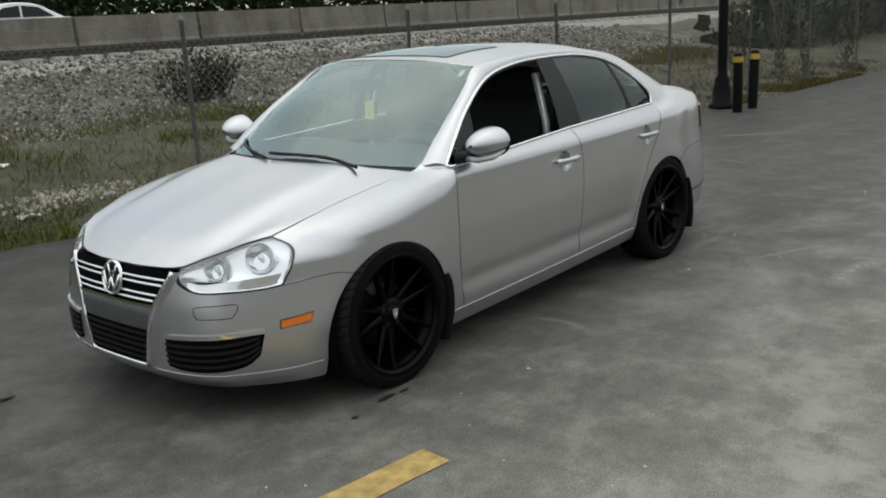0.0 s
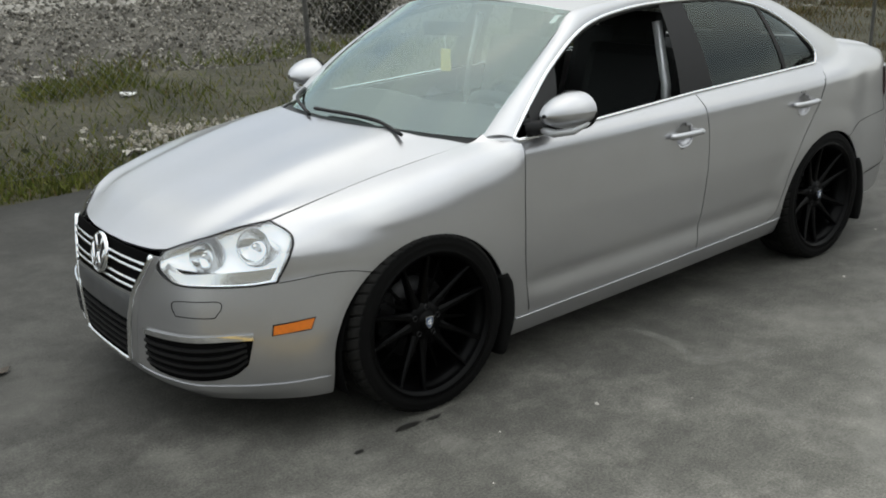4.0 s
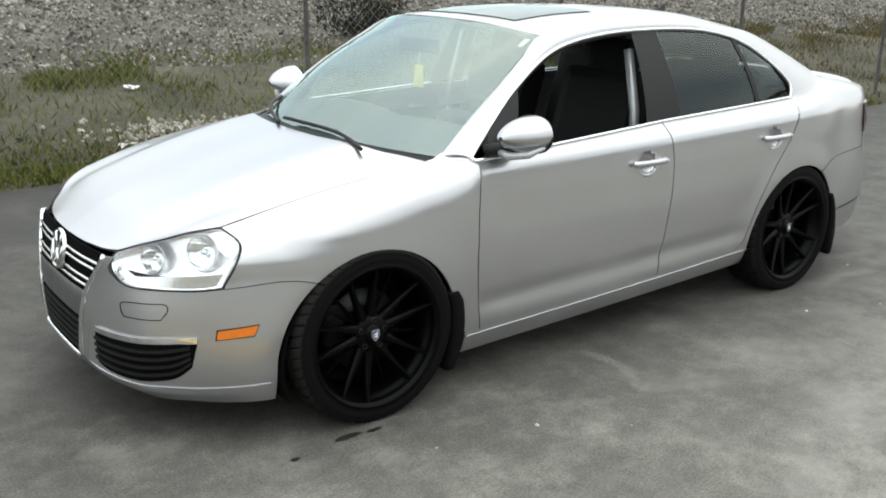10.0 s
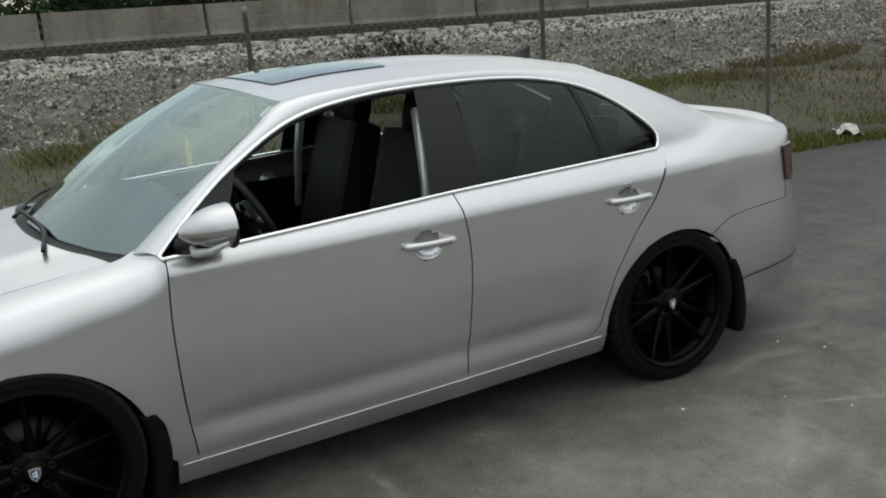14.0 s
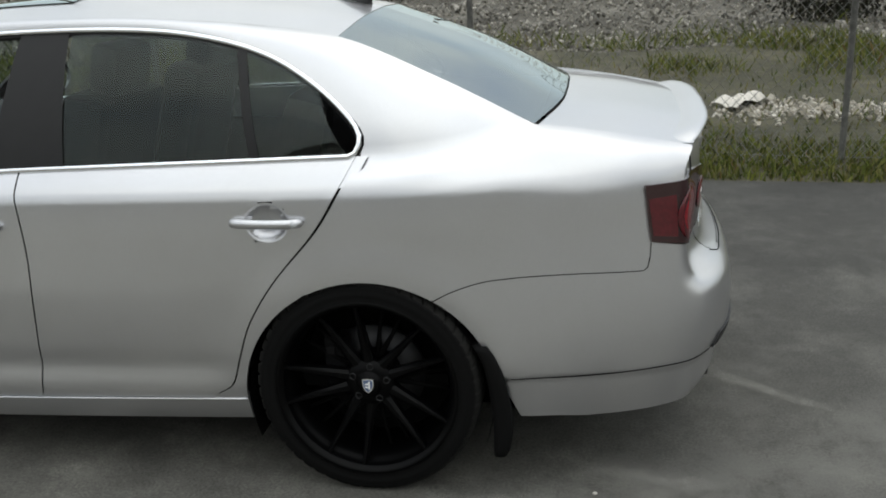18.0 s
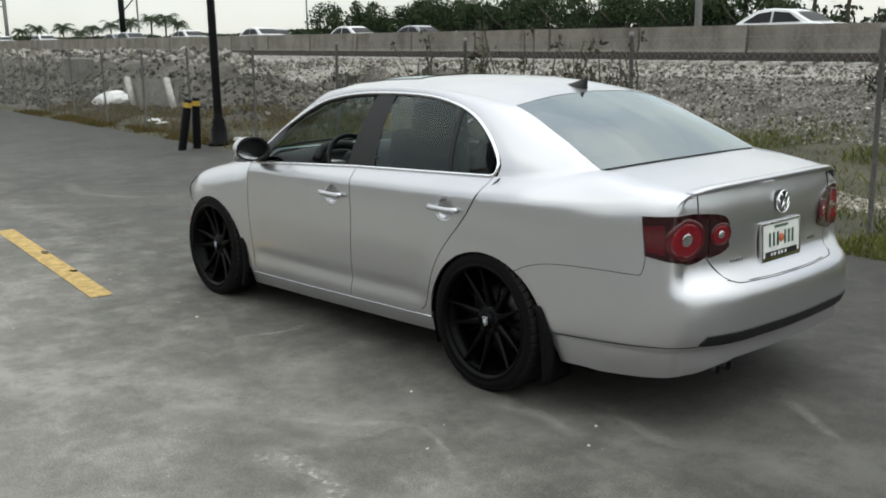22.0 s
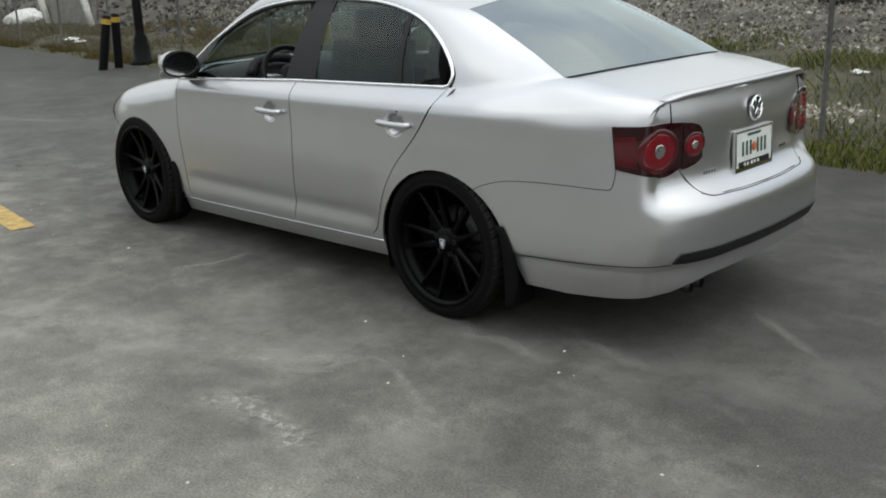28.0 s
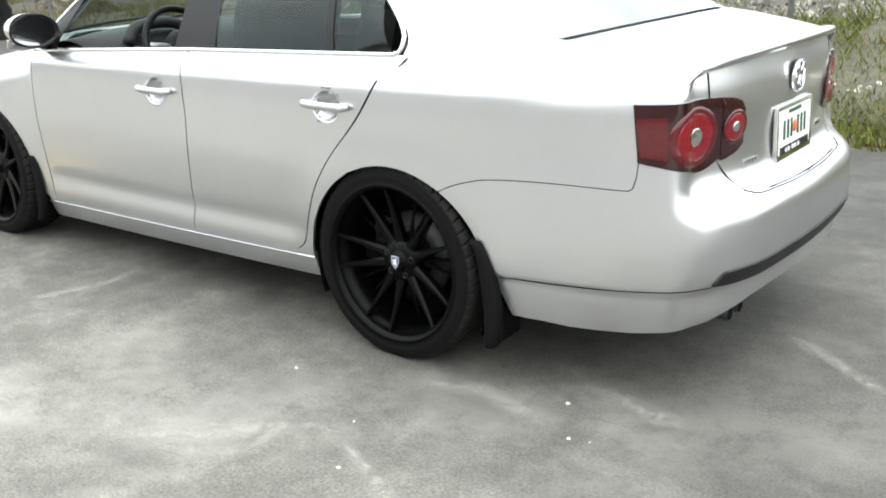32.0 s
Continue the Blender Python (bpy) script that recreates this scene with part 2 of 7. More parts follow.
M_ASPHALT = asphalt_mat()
M_YELLOW = simple("worn_yellow_line", (0.42, 0.29, 0.10), 0.85, var=0.35, scale=14)
M_PAINT = paint_mat()
M_BLACK = simple("black_plastic", (0.009, 0.009, 0.0095), 0.5, spec=0.3)
M_RUBBER = simple("tyre_rubber", (0.0045, 0.0045, 0.0045), 0.65, bumpy=0.1, scale=60, spec=0.08)
M_FLAP = simple("mud_flap_rubber", (0.005, 0.005, 0.005), 0.7, spec=0.08)
M_TREAD = simple("dusty_tyre_tread", (0.014, 0.0138, 0.013), 0.85, bumpy=0.15, scale=70, spec=0.1)
M_RIM = simple("satin_black_wheel_paint", (0.0016, 0.0016, 0.0018), 0.32, spec=0.09)
# near-black: the shade of undersides, hollows and gaps put into the colour
M_DARK = simple("shade_black", (0.004, 0.004, 0.004), 0.95, spec=0.05)
M_CHROME = simple("bright_chrome", (0.86, 0.87, 0.88), 0.08, 1.0, var=0.02)
M_STEEL = simple("brushed_disc_steel", (0.05, 0.05, 0.052), 0.5, 0.9)
M_TRIM = simple("satin_window_trim", (0.85, 0.86, 0.87), 0.16, 1.0, var=0.02)
M_GLASS = glass_mat("clear_windscreen", (0.70, 0.80, 0.78), (0.84, 1.0, 0.98), 0.17)
M_SIDEGLASS = glass_mat("clear_side_window", (0.74, 0.82, 0.80), (1, 1, 1), 0.04)
M_TINT = glass_mat("tinted_window", (0.44, 0.48, 0.47), (0.9, 1, 0.97), 0.035)
M_REARGLASS = glass_mat("dark_rear_window", (0.12, 0.13, 0.13), (0.88, 0.98, 1.0), 0.21)
M_LENS = glass_mat("clear_lamp_lens", (0.97, 0.98, 0.98), (1, 1, 1), 0.04)
M_AMBER = simple("amber_plastic", (0.80, 0.20, 0.015), 0.2, coat=0.6, var=0.1, scale=60)
M_RED = simple("red_lamp_plastic", (0.17, 0.004, 0.010), 0.14, coat=0.7, spec=0.3, var=0.3, scale=90)
M_MIDRED = simple("deep_red_plastic", (0.075, 0.003, 0.007), 0.14, coat=0.7, spec=0.3, var=0.25, scale=90)
M_DARKRED = simple("smoked_red_plastic", (0.020, 0.0018, 0.0035), 0.12, coat=0.8, spec=0.35)
M_REFLECT = simple("lamp_reflector", (0.75, 0.76, 0.77), 0.12, 1.0, var=0.03)
M_LAMPBODY = simple("lamp_housing_silver", (0.93, 0.94, 0.95), 0.22, 0.9, var=0.02)
M_SEAT = simple("black_leather", (0.007, 0.007, 0.0075), 0.55, bumpy=0.15, scale=80, spec=0.2)
M_DASH = simple("grey_dashboard", (0.026, 0.027, 0.029), 0.7, bumpy=0.1, scale=120)
M_SILVERPART = simple("silver_plastic", (0.5, 0.51, 0.52), 0.35, 0.5)
M_LEMON = simple("yellow_card", (0.75, 0.6, 0.1), 0.7)
M_PLATE = simple("plate_white", (0.75, 0.77, 0.74), 0.35)
M_PLATEINK = simple("plate_green", (0.02, 0.075, 0.05), 0.4)
M_ORANGE = simple("plate_orange", (0.55, 0.14, 0.05), 0.4)
M_OIL = simple("dried_oil", (0.022, 0.021, 0.019), 0.45, var=0.3)
M_BAR = simple("satin_grey_plastic", (0.10, 0.102, 0.105), 0.35, 0.3)
M_BADGE = simple("pale_blue_badge", (0.10, 0.14, 0.24), 0.3, 0.3)
M_CONCRETE = ground_mat("weathered_concrete", (0.10, 0.096, 0.085), (0.175, 0.167, 0.15), (0.25, 0.238, 0.215), 1.2, 14)
def barrier_mat():
    """Cast concrete with brown vertical run-off stains and a blackened foot."""
    m, t, p = node_mat("stained_barrier_concrete")
    n1, n2 = tex(t, "noise", 0.9, 8, 0.7), tex(t, "noise", 26, 5, 0.7)
    run = tex(t, "noise", 1.0, 6, 0.65, stretch=(1.5, 1.5, 0.3))
    # each panel is stained in its own way
    own = t.nodes.new("ShaderNodeObjectInfo")
    far = t.nodes.new("ShaderNodeMath")
    far.operation, far.inputs[1].default_value = "MULTIPLY", 80.0
    t.links.new(own.outputs["Random"], far.inputs[0])
    for n in (n1, run):
        shift = t.nodes.new("ShaderNodeVectorMath")
        t.links.new(n.inputs["Vector"].links[0].from_socket, shift.inputs[0])
        t.links.new(far.outputs[0], shift.inputs[1])
        t.links.new(shift.outputs[0], n.inputs["Vector"])
    c = ramp(t, n1.outputs[0], [(0.3, (0.125, 0.114, 0.095)), (0.5, (0.180, 0.167, 0.142)), (0.7, (0.235, 0.222, 0.193))]).outputs[0]
    c = mixc(t, 1.0, c, ramp(t, run.outputs[0], [(0.34, (0.66, 0.64, 0.61)), (0.50, (1, 1, 1)), (0.66, (1.08, 1.08, 1.08))]).outputs[0], "MULTIPLY")
    c = mixc(t, 1.0, c, ramp(t, n2.outputs[0], [(0.3, (0.80, 0.80, 0.80)), (0.7, (1.12, 1.12, 1.12))]).outputs[0], "MULTIPLY")
    t.links.new(c, p.inputs["Base Color"])
    p.inputs["Roughness"].default_value = 0.95
    bump(t, p, n2.outputs[0], 0.4, 0.02)
    return m


M_BARRIER = barrier_mat()
M_UNSEENWALL = ground_mat("weathered_render", (0.15, 0.145, 0.13), (0.22, 0.21, 0.19), (0.29, 0.28, 0.255), 0.5, 9)
M_SOIL = ground_mat("damp_verge_soil", (0.028, 0.027, 0.014), (0.056, 0.052, 0.028), (0.105, 0.094, 0.062), 0.9, 9)
M_GRAVEL = ground_mat("grey_embankment_gravel", (0.040, 0.036, 0.028), (0.092, 0.084, 0.068), (0.19, 0.177, 0.15), 1.4, 13)
M_BALLAST = ground_mat("pale_track_ballast", (0.19, 0.178, 0.15), (0.30, 0.285, 0.25), (0.40, 0.385, 0.345), 3.0, 22)
M_ROCK = random_mat("broken_rock", [(0.045, 0.041, 0.033), (0.13, 0.12, 0.10), (0.27, 0.252, 0.215), (0.47, 0.445, 0.395)])
M_RUBBLE = random_mat("earthy_rubble", [(0.022, 0.020, 0.016), (0.048, 0.044, 0.036), (0.080, 0.074, 0.062), (0.18, 0.17, 0.148)])
M_PALESTONE = random_mat("pale_spilled_gravel", [(0.28, 0.25, 0.20), (0.42, 0.39, 0.33), (0.55, 0.52, 0.46)])
M_GRASS = random_mat("rough_grass", [(0.045, 0.062, 0.012), (0.085, 0.108, 0.018), (0.145, 0.160, 0.028), (0.18, 0.155, 0.062)])
M_DRYGRASS = random_mat("parched_grass", [(0.050, 0.052, 0.016), (0.085, 0.076, 0.026), (0.12, 0.086, 0.030), (0.17, 0.105, 0.035)])
M_LEAF = random_mat("dark_foliage", [(0.018, 0.034, 0.016), (0.034, 0.058, 0.024), (0.06, 0.085, 0.036)])
M_DRYLEAF = random_mat("dry_climbing_stems", [(0.045, 0.04, 0.028), (0.085, 0.075, 0.05), (0.05, 0.06, 0.03)])
M_SCRUB = random_mat("dark_dead_scrub", [(0.016, 0.015, 0.011), (0.035, 0.032, 0.023), (0.030, 0.036, 0.018)])
M_TRUNK = simple("palm_trunk", (0.09, 0.075, 0.06), 0.9, var=0.3)
M_GALV = simple("galvanised_steel", (0.17, 0.168, 0.158), 0.6, 0.4, var=0.25)
M_RUST = simple("rusted_rail", (0.050, 0.042, 0.037), 0.7, 0.2, var=0.3)
M_SLEEPER = simple("concrete_sleeper", (0.42, 0.41, 0.38), 0.9, var=0.2)
M_LAMPPOST = simple("black_post_paint", (0.005, 0.005, 0.0055), 0.5, spec=0.12)
M_YELLOWBAND = simple("yellow_band", (0.46, 0.29, 0.04), 0.7, var=0.4, scale=9)
M_WHITE = simple("white_plastic", (0.78, 0.78, 0.76), 0.4)
M_ROADGREEN = simple("road_sign_green", (0.01, 0.16, 0.07), 0.5)
M_BILLWHITE = simple("billboard_vinyl", (0.72, 0.66, 0.55), 0.6)
M_BILLRED = simple("billboard_red", (0.65, 0.09, 0.03), 0.6)
M_CARWHITE = simple("white_car_paint", (0.72, 0.73, 0.74), 0.25, coat=0.8)
M_CARGREY = simple("grey_car_paint", (0.22, 0.24, 0.26), 0.25, coat=0.8)
M_YELLOWPLANT = simple("yellow_machine_paint", (0.55, 0.33, 0.02), 0.5)
M_LITTER = simple("pale_litter", (0.55, 0.52, 0.47), 0.8, var=0.3)
M_DIRTWHITE = simple("dirty_white_concrete", (0.42, 0.41, 0.38), 0.85, var=0.3, scale=5)

# ---------------------------------------------------------------- mesh helpers


def mesh_from(name, verts, faces, mat=None, smooth=False):
    me = bpy.data.meshes.new(name)
    me.from_pydata([tuple(v) for v in verts], [], faces)
    if mat:
        me.materials.append(mat)
    if smooth:
        me.polygons.foreach_set("use_smooth", [True] * len(me.polygons))
    me.update()
    return me


def part(name, data, parent=None, label="", mat=None):
    """Links a mesh (or a bmesh with its material) as one object under parent."""
    if isinstance(data, bmesh.types.BMesh):
        me = bpy.data.meshes.new(name)
        data.to_mesh(me)
        data.free()
        me.materials.append(mat)
        data = me
    ob = new(name, data)
    ob.parent = parent
    return tagged(ob, label)


def thing(name, label, category, group="", kind="", at=(0, 0, 0)):
    ob = new(name)
    ob.empty_display_size = 0.1
    ob.location = at
    return tagged(ob, label, category, group, kind)


def bm_box(bm, c, d, rot=None, bev=0.0):
    m = Matrix.Translation(c) @ (rot or Matrix.Identity(4)) @ Matrix.Diagonal((*d, 1))
    r = bmesh.ops.create_cube(bm, size=1, matrix=m)
    if bev:
        es = {e for v in r["verts"] for e in v.link_edges}
        bmesh.ops.bevel(bm, geom=list(es), offset=bev, segments=2, affect="EDGES", profile=0.7)
    return bm


def box_mesh(name, c, d, mat, bev=0.0, rot=None):
    bm = bmesh.new()
    bm_box(bm, c, d, rot, bev)
    me = bpy.data.meshes.new(name)
    bm.to_mesh(me)
    bm.free()
    me.materials.append(mat)
    return me


def lathe(name, prof, mat, n=32, axis="z", smooth=True):
    """prof: (radius, height) pairs, turned round the axis."""
    vs, fs = [], []
    for r, h in prof:
        for k in range(n):
            a = 2 * math.pi * k / n
            c, s = r * math.cos(a), r * math.sin(a)
            vs.append((c, s, h) if axis == "z" else (c, h, -s))
    for i in range(len(prof) - 1):
        for k in range(n):
            a, b = i * n + k, i * n + (k + 1) % n
            fs.append((a, b, b + n, a + n))
    return mesh_from(name, vs, fs, mat, smooth)


def tube(name, pts, r, mat, n=8, closed=False):
    """A round bar along points; r is one radius or one a point."""
    pts = [Vector(p) for p in pts]
    rs = r if isinstance(r, (list, tuple)) else [r] * len(pts)
    vs, fs = [], []
    up = Vector((0.3, 0.2, 0.93)).normalized()
    for i, p in enumerate(pts):
        d = (pts[(i + 1) % len(pts) if closed else min(i + 1, len(pts) - 1)] - pts[i - 1 if closed else max(i - 1, 0)]).normalized()
        a = d.cross(up)
        if a.length < 0.1:
            a = d.cross(Vector((1, 0, 0)))
        a.normalize()
        b = d.cross(a)
        for k in range(n):
            t = 2 * math.pi * k / n
            vs.append(p + (a * math.cos(t) + b * math.sin(t)) * rs[i])
    m = len(pts)
    for i in range(m if closed else m - 1):
        for k in range(n):
            j = (i + 1) % m
            fs.append((i * n + k, i * n + (k + 1) % n, j * n + (k + 1) % n, j * n + k))
    if not closed:
        fs.append(tuple(range(n))[::-1])
        fs.append(tuple((m - 1) * n + k for k in range(n)))
    return mesh_from(name, vs, fs, mat, True)


def spline(ctrl, n):
    """n points at even steps along a smooth curve through the control points."""
    c = np.array(ctrl, float)
    if len(c) == 2:
        t = np.linspace(0, 1, n)[:, None]
        return c[0] * (1 - t) + c[1] * t
    ext = np.vstack([2 * c[0] - c[1], c, 2 * c[-1] - c[-2]])
    out = []
    for i in range(1, len(ext) - 2):
        p0, p1, p2, p3 = ext[i - 1:i + 3]
        d = np.linalg.norm(p2 - p1)
        m1 = (p2 - p0) * d / max(1e-9, np.linalg.norm(p2 - p1) + np.linalg.norm(p1 - p0))
        m2 = (p3 - p1) * d / max(1e-9, np.linalg.norm(p3 - p2) + np.linalg.norm(p2 - p1))
        t = np.linspace(0, 1, 24, endpoint=False)[:, None]
        out.append((2 * t**3 - 3 * t**2 + 1) * p1 + (t**3 - 2 * t**2 + t) * m1 + (-2 * t**3 + 3 * t**2) * p2 + (t**3 - t**2) * m2)
    out = np.vstack(out + [c[-1:]])
    s = np.r_[0, np.cumsum(np.linalg.norm(np.diff(out, axis=0), axis=1))]
    q = np.linspace(0, s[-1], n)
    return np.stack([np.interp(q, s, out[:, k]) for k in range(c.shape[1])], 1)


def loft(curves, nu, nv):
    """A sheet through guide curves: rows nv, columns nu."""
    g = [spline(c, nu) for c in curves]
    cols = [spline([row[i] for row in g], nv) for i in range(nu)]
    return np.stack(cols, 1)


def sheet(name, g, mat, side=1, smooth=True):
    """A mesh from a grid of points (rows, columns, 3); side -1 mirrors it to the car's right."""
    nv, nu = g.shape[:2]
    v = g.reshape(-1, 3) * np.array([1, side, 1])
    f = []
    for j in range(nv - 1):
        for i in range(nu - 1):
            f.append((j * nu + i, j * nu + i + 1, (j + 1) * nu + i + 1, (j + 1) * nu + i))
    me = mesh_from(name, v, f, mat, smooth)
    face_out(me)
    return me


def face_out(me):
    """Turns a skin's faces away from the middle of the car."""
    s = sum(p.area * ((p.center.x + 1.4) / 4.4 * p.normal.x + p.center.y / 0.7 * p.normal.y + (p.center.z - 0.65) / 0.5 * p.normal.z) for p in me.polygons)
    if s < 0:
        me.flip_normals()


def thick(ob, t, offset=-1):
    me = ob.data
    seen = {}
    for p in me.polygons:
        for k in p.edge_keys:
            seen[k] = seen.get(k, 0) + 1
    flag = [seen.get((min(e.vertices), max(e.vertices)), 0) < 2 for e in me.edges]
    at = me.attributes.get("sharp_edge") or me.attributes.new("sharp_edge", "BOOLEAN", "EDGE")
    at.data.foreach_set("value", flag)
    m = ob.modifiers.new("thickness", "SOLIDIFY")
    m.thickness, m.offset = t, offset
    return ob

# ---------------------------------------------------------------- the setting


def smooth01(a, b, v):
    t = np.clip((v - a) / (b - a), 0, 1)
    return t * t * (3 - 2 * t)


def edge_y(x):
    """The asphalt's grassy edge."""
    return float(np.interp(x, [-40, -11, -5, -3.9, -2.2, -0.5, 0.5, 4, 11.6, 40, 120], [-1.5, -2.35, -2.85, -2.93, -3.15, -3.54, -3.58, -3.75, -4.2, -6.8, -6.95]))


def ground_z(x, y):
    """Height of the verge, the gravel slope and the track bed."""
    e = edge_y(x)
    if y > e:
        return -0.012
    d = [e, e - 0.4, -7.6, -9.6, -11.5, -15.0, -19.0, -46.0, -60.0]
    z = [-0.012, 0.03, 0.38, 0.72, 0.93, 1.02, 1.06, 1.06, 0.9]
    h = float(np.interp(-y, [-k for k in d], z))
    if y < -12:
        h += 0.012 * max(0.0, x) * min(1.0, (-y - 12) / 4)
    lump = noise.noise(Vector((x * 0.55, y * 0.55, 1.7)))
    fine = noise.noise(Vector((x * 1.9, y * 1.9, 4.1)))
    w = min(1.0, (e - y) / 1.5)
    if y > -7.2:
        h += w * (0.05 * lump + 0.025 * fine)
    elif y > -13:
        h += 0.09 * lump + 0.06 * fine
    if x > 9 and -14 < y < -5.5:
        k = min(1.0, (x - 9) / 4) * min(1.0, (-5.5 - y) / 1.5) * min(1.0, (14 + y) / 2)
        h += k * (0.42 * lump + 0.22 * fine - 0.12)
    # the dug-out yard: a low floor, a steep cut bank and a heaped crest before the track
    k = smooth01(0.0, 2.6, x - 15.6 - 1.4 * max(0.0, -8.0 - y))
    if k > 0 and -17.5 < y < e - 0.4:
        dug = float(np.interp(-y, [-e, 6.6, 9.8, 10.6, 11.2, 12.6, 14.6, 17.5], [0.0, 0.02, 0.24, 0.75, 1.20, 1.45, 1.50, 1.15])) + 0.009 * (x - 20) * min(1.0, max(0.0, (-y - 9) / 3))
        rough = min(1.0, (-y + e) / 2.0) * min(1.0, (17.5 + y) / 2.0)
        dug += rough * (0.20 * lump + 0.17 * fine + 0.10 * noise.noise(Vector((x * 4.1, y * 4.1, 7.7))))
        h += k * (dug - h)
    return h


def ground_sheet():
    xs = np.r_[-2500, -600, -150, -60, np.arange(-30, 60.1, 0.4), 75, 90, 150, 600, 2500]
    ys = np.r_[2500, 200, 40, 5, 0, np.arange(-1.6, -17.6, -0.25), -19, -22, -30, -46, -60, -120, -600, -2500]
    vs = [(x, y, ground_z(x, y)) for y in ys for x in xs]
    nx, fs, ids = len(xs), [], []
    for j in range(len(ys) - 1):
        for i in range(nx - 1):
            fs.append((j * nx + i, (j + 1) * nx + i, (j + 1) * nx + i + 1, j * nx + i + 1))
            xm, ym = (xs[i] + xs[i + 1]) / 2, (ys[j] + ys[j + 1]) / 2
            wob = 0.5 * noise.noise(Vector((xm * 0.6, ym * 0.6, 9)))
            k = 0 if ym + wob > -7.5 else (1 if ym + wob > -11.6 else (2 if ym > -21 else 0))
            if xm > 10 and -12 < ym < -6 and k == 0:
                k = 1
            ids.append(k)
    me = mesh_from("ground", vs, fs, M_SOIL, True)
    me.materials.append(M_GRAVEL)
    me.materials.append(M_BALLAST)
    me.polygons.foreach_set("material_index", ids)
    return tagged(new("ground", me), "grassy verge and grey gravel slope up to pale ballast", "ground", kind="structure")


def asphalt_lot():
    xs = np.r_[-400, -100, -40, np.arange(-24, 40.1, 0.2), 60, 120, 400]
    top, bot = [], []
    for x in xs:
        w = 0.10 * noise.noise(Vector((x * 1.3, 0, 0))) + 0.05 * noise.noise(Vector((x * 5, 3, 0)))
        top.append((x, edge_y(x) + w, 0.0))
        bot.append((x, edge_y(x) + w - 0.05, -0.05))
    far = [(x, 300, 0.0) for x in xs]
    n = len(xs)
    fs = [(i, i + 1, n + i + 1, n + i) for i in range(n - 1)] + [(2 * n + i, 2 * n + i + 1, i + 1, i) for i in range(n - 1)]
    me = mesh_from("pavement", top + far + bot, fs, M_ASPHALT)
    return tagged(new("pavement", me), "worn grey asphalt car park with pale scuffs", "pavement", kind="structure")


def unseen_wall():
    """A plain wall added behind the camera's path, unseen, to darken the car's flank."""
    wall = tagged(new("blocker_wall", box_mesh("blocker_wall", (-2, 17.0, 1.7), (90, 0.4, 3.4), M_UNSEENWALL)), "plain weathered rendered wall added out of view to darken the car's flank", "wall", kind="structure")
    cop = part("coping", box_mesh("coping", (-2, 16.95, 3.46), (90.4, 0.6, 0.14), M_CONCRETE, 0.02), wall)
    return wall, cop


ground = ground_sheet()
unseen_wall()
lot = asphalt_lot()


def dash_line(x0, y0, x1, y1, w):
    """A worn painted dash lying 4 mm proud, with chipped ends."""
    a, b = Vector((x0, y0, 0.004)), Vector((x1, y1, 0.004))
    d = (b - a).normalized()
    n = Vector((-d.y, d.x, 0)) * w / 2
    vs, k = [], 26
    for i in range(k + 1):
        p = a.lerp(b, i / k)
        j = 0.012 * noise.noise(Vector((i * 1.7, 0.3, x0)))
        e = d * (0.02 * noise.noise(Vector((i, 5, 1)))) if i in (0, k) else Vector()
        vs += [p + n * (1 + 6 * j) + e, p - n * (1 - 6 * j) - e]
    fs = [(2 * i, 2 * i + 1, 2 * i + 3, 2 * i + 2) for i in range(k)]
    return tagged(new("painted_dash", mesh_from("painted_dash", vs, fs, M_YELLOW)), "worn yellow painted dash on the asphalt", "road marking", kind="structure")


dash_line(0.47, 1.475, 3.56, 1.15, 0.15)


def dust_mat():
    """Pale rubbed-in dust, thin and broken, fading out to the edge of its patch."""
    m, t, p = node_mat("rubbed_pale_dust")
    t.links.new(ramp(t, tex(t, "noise", 30, 6, 0.7).outputs[0], [(0.3, (0.37, 0.36, 0.325)), (0.7, (0.50, 0.485, 0.44))]).outputs[0], p.inputs["Base Color"])
    p.inputs["Roughness"].default_value = 0.95
    fade = t.nodes.new("ShaderNodeAttribute")
    fade.attribute_name = "fade"
    rag = ramp(t, tex(t, "noise", 24, 12, 0.85).outputs[0], [(0.42, (0, 0, 0)), (0.60, (1, 1, 1))])
    cover = mixc(t, 1.0, fade.outputs["Color"], rag.outputs[0], "MULTIPLY")
    tr, mx = t.nodes.new("ShaderNodeBsdfTransparent"), t.nodes.new("ShaderNodeMixShader")
    t.links.new(cover, mx.inputs[0])
    t.links.new(tr.outputs[0], mx.inputs[1])
    t.links.new(p.outputs[0], mx.inputs[2])
    t.links.new(mx.outputs[0], t.nodes["Material Output"].inputs[0])
    return m


M_DUST = dust_mat()


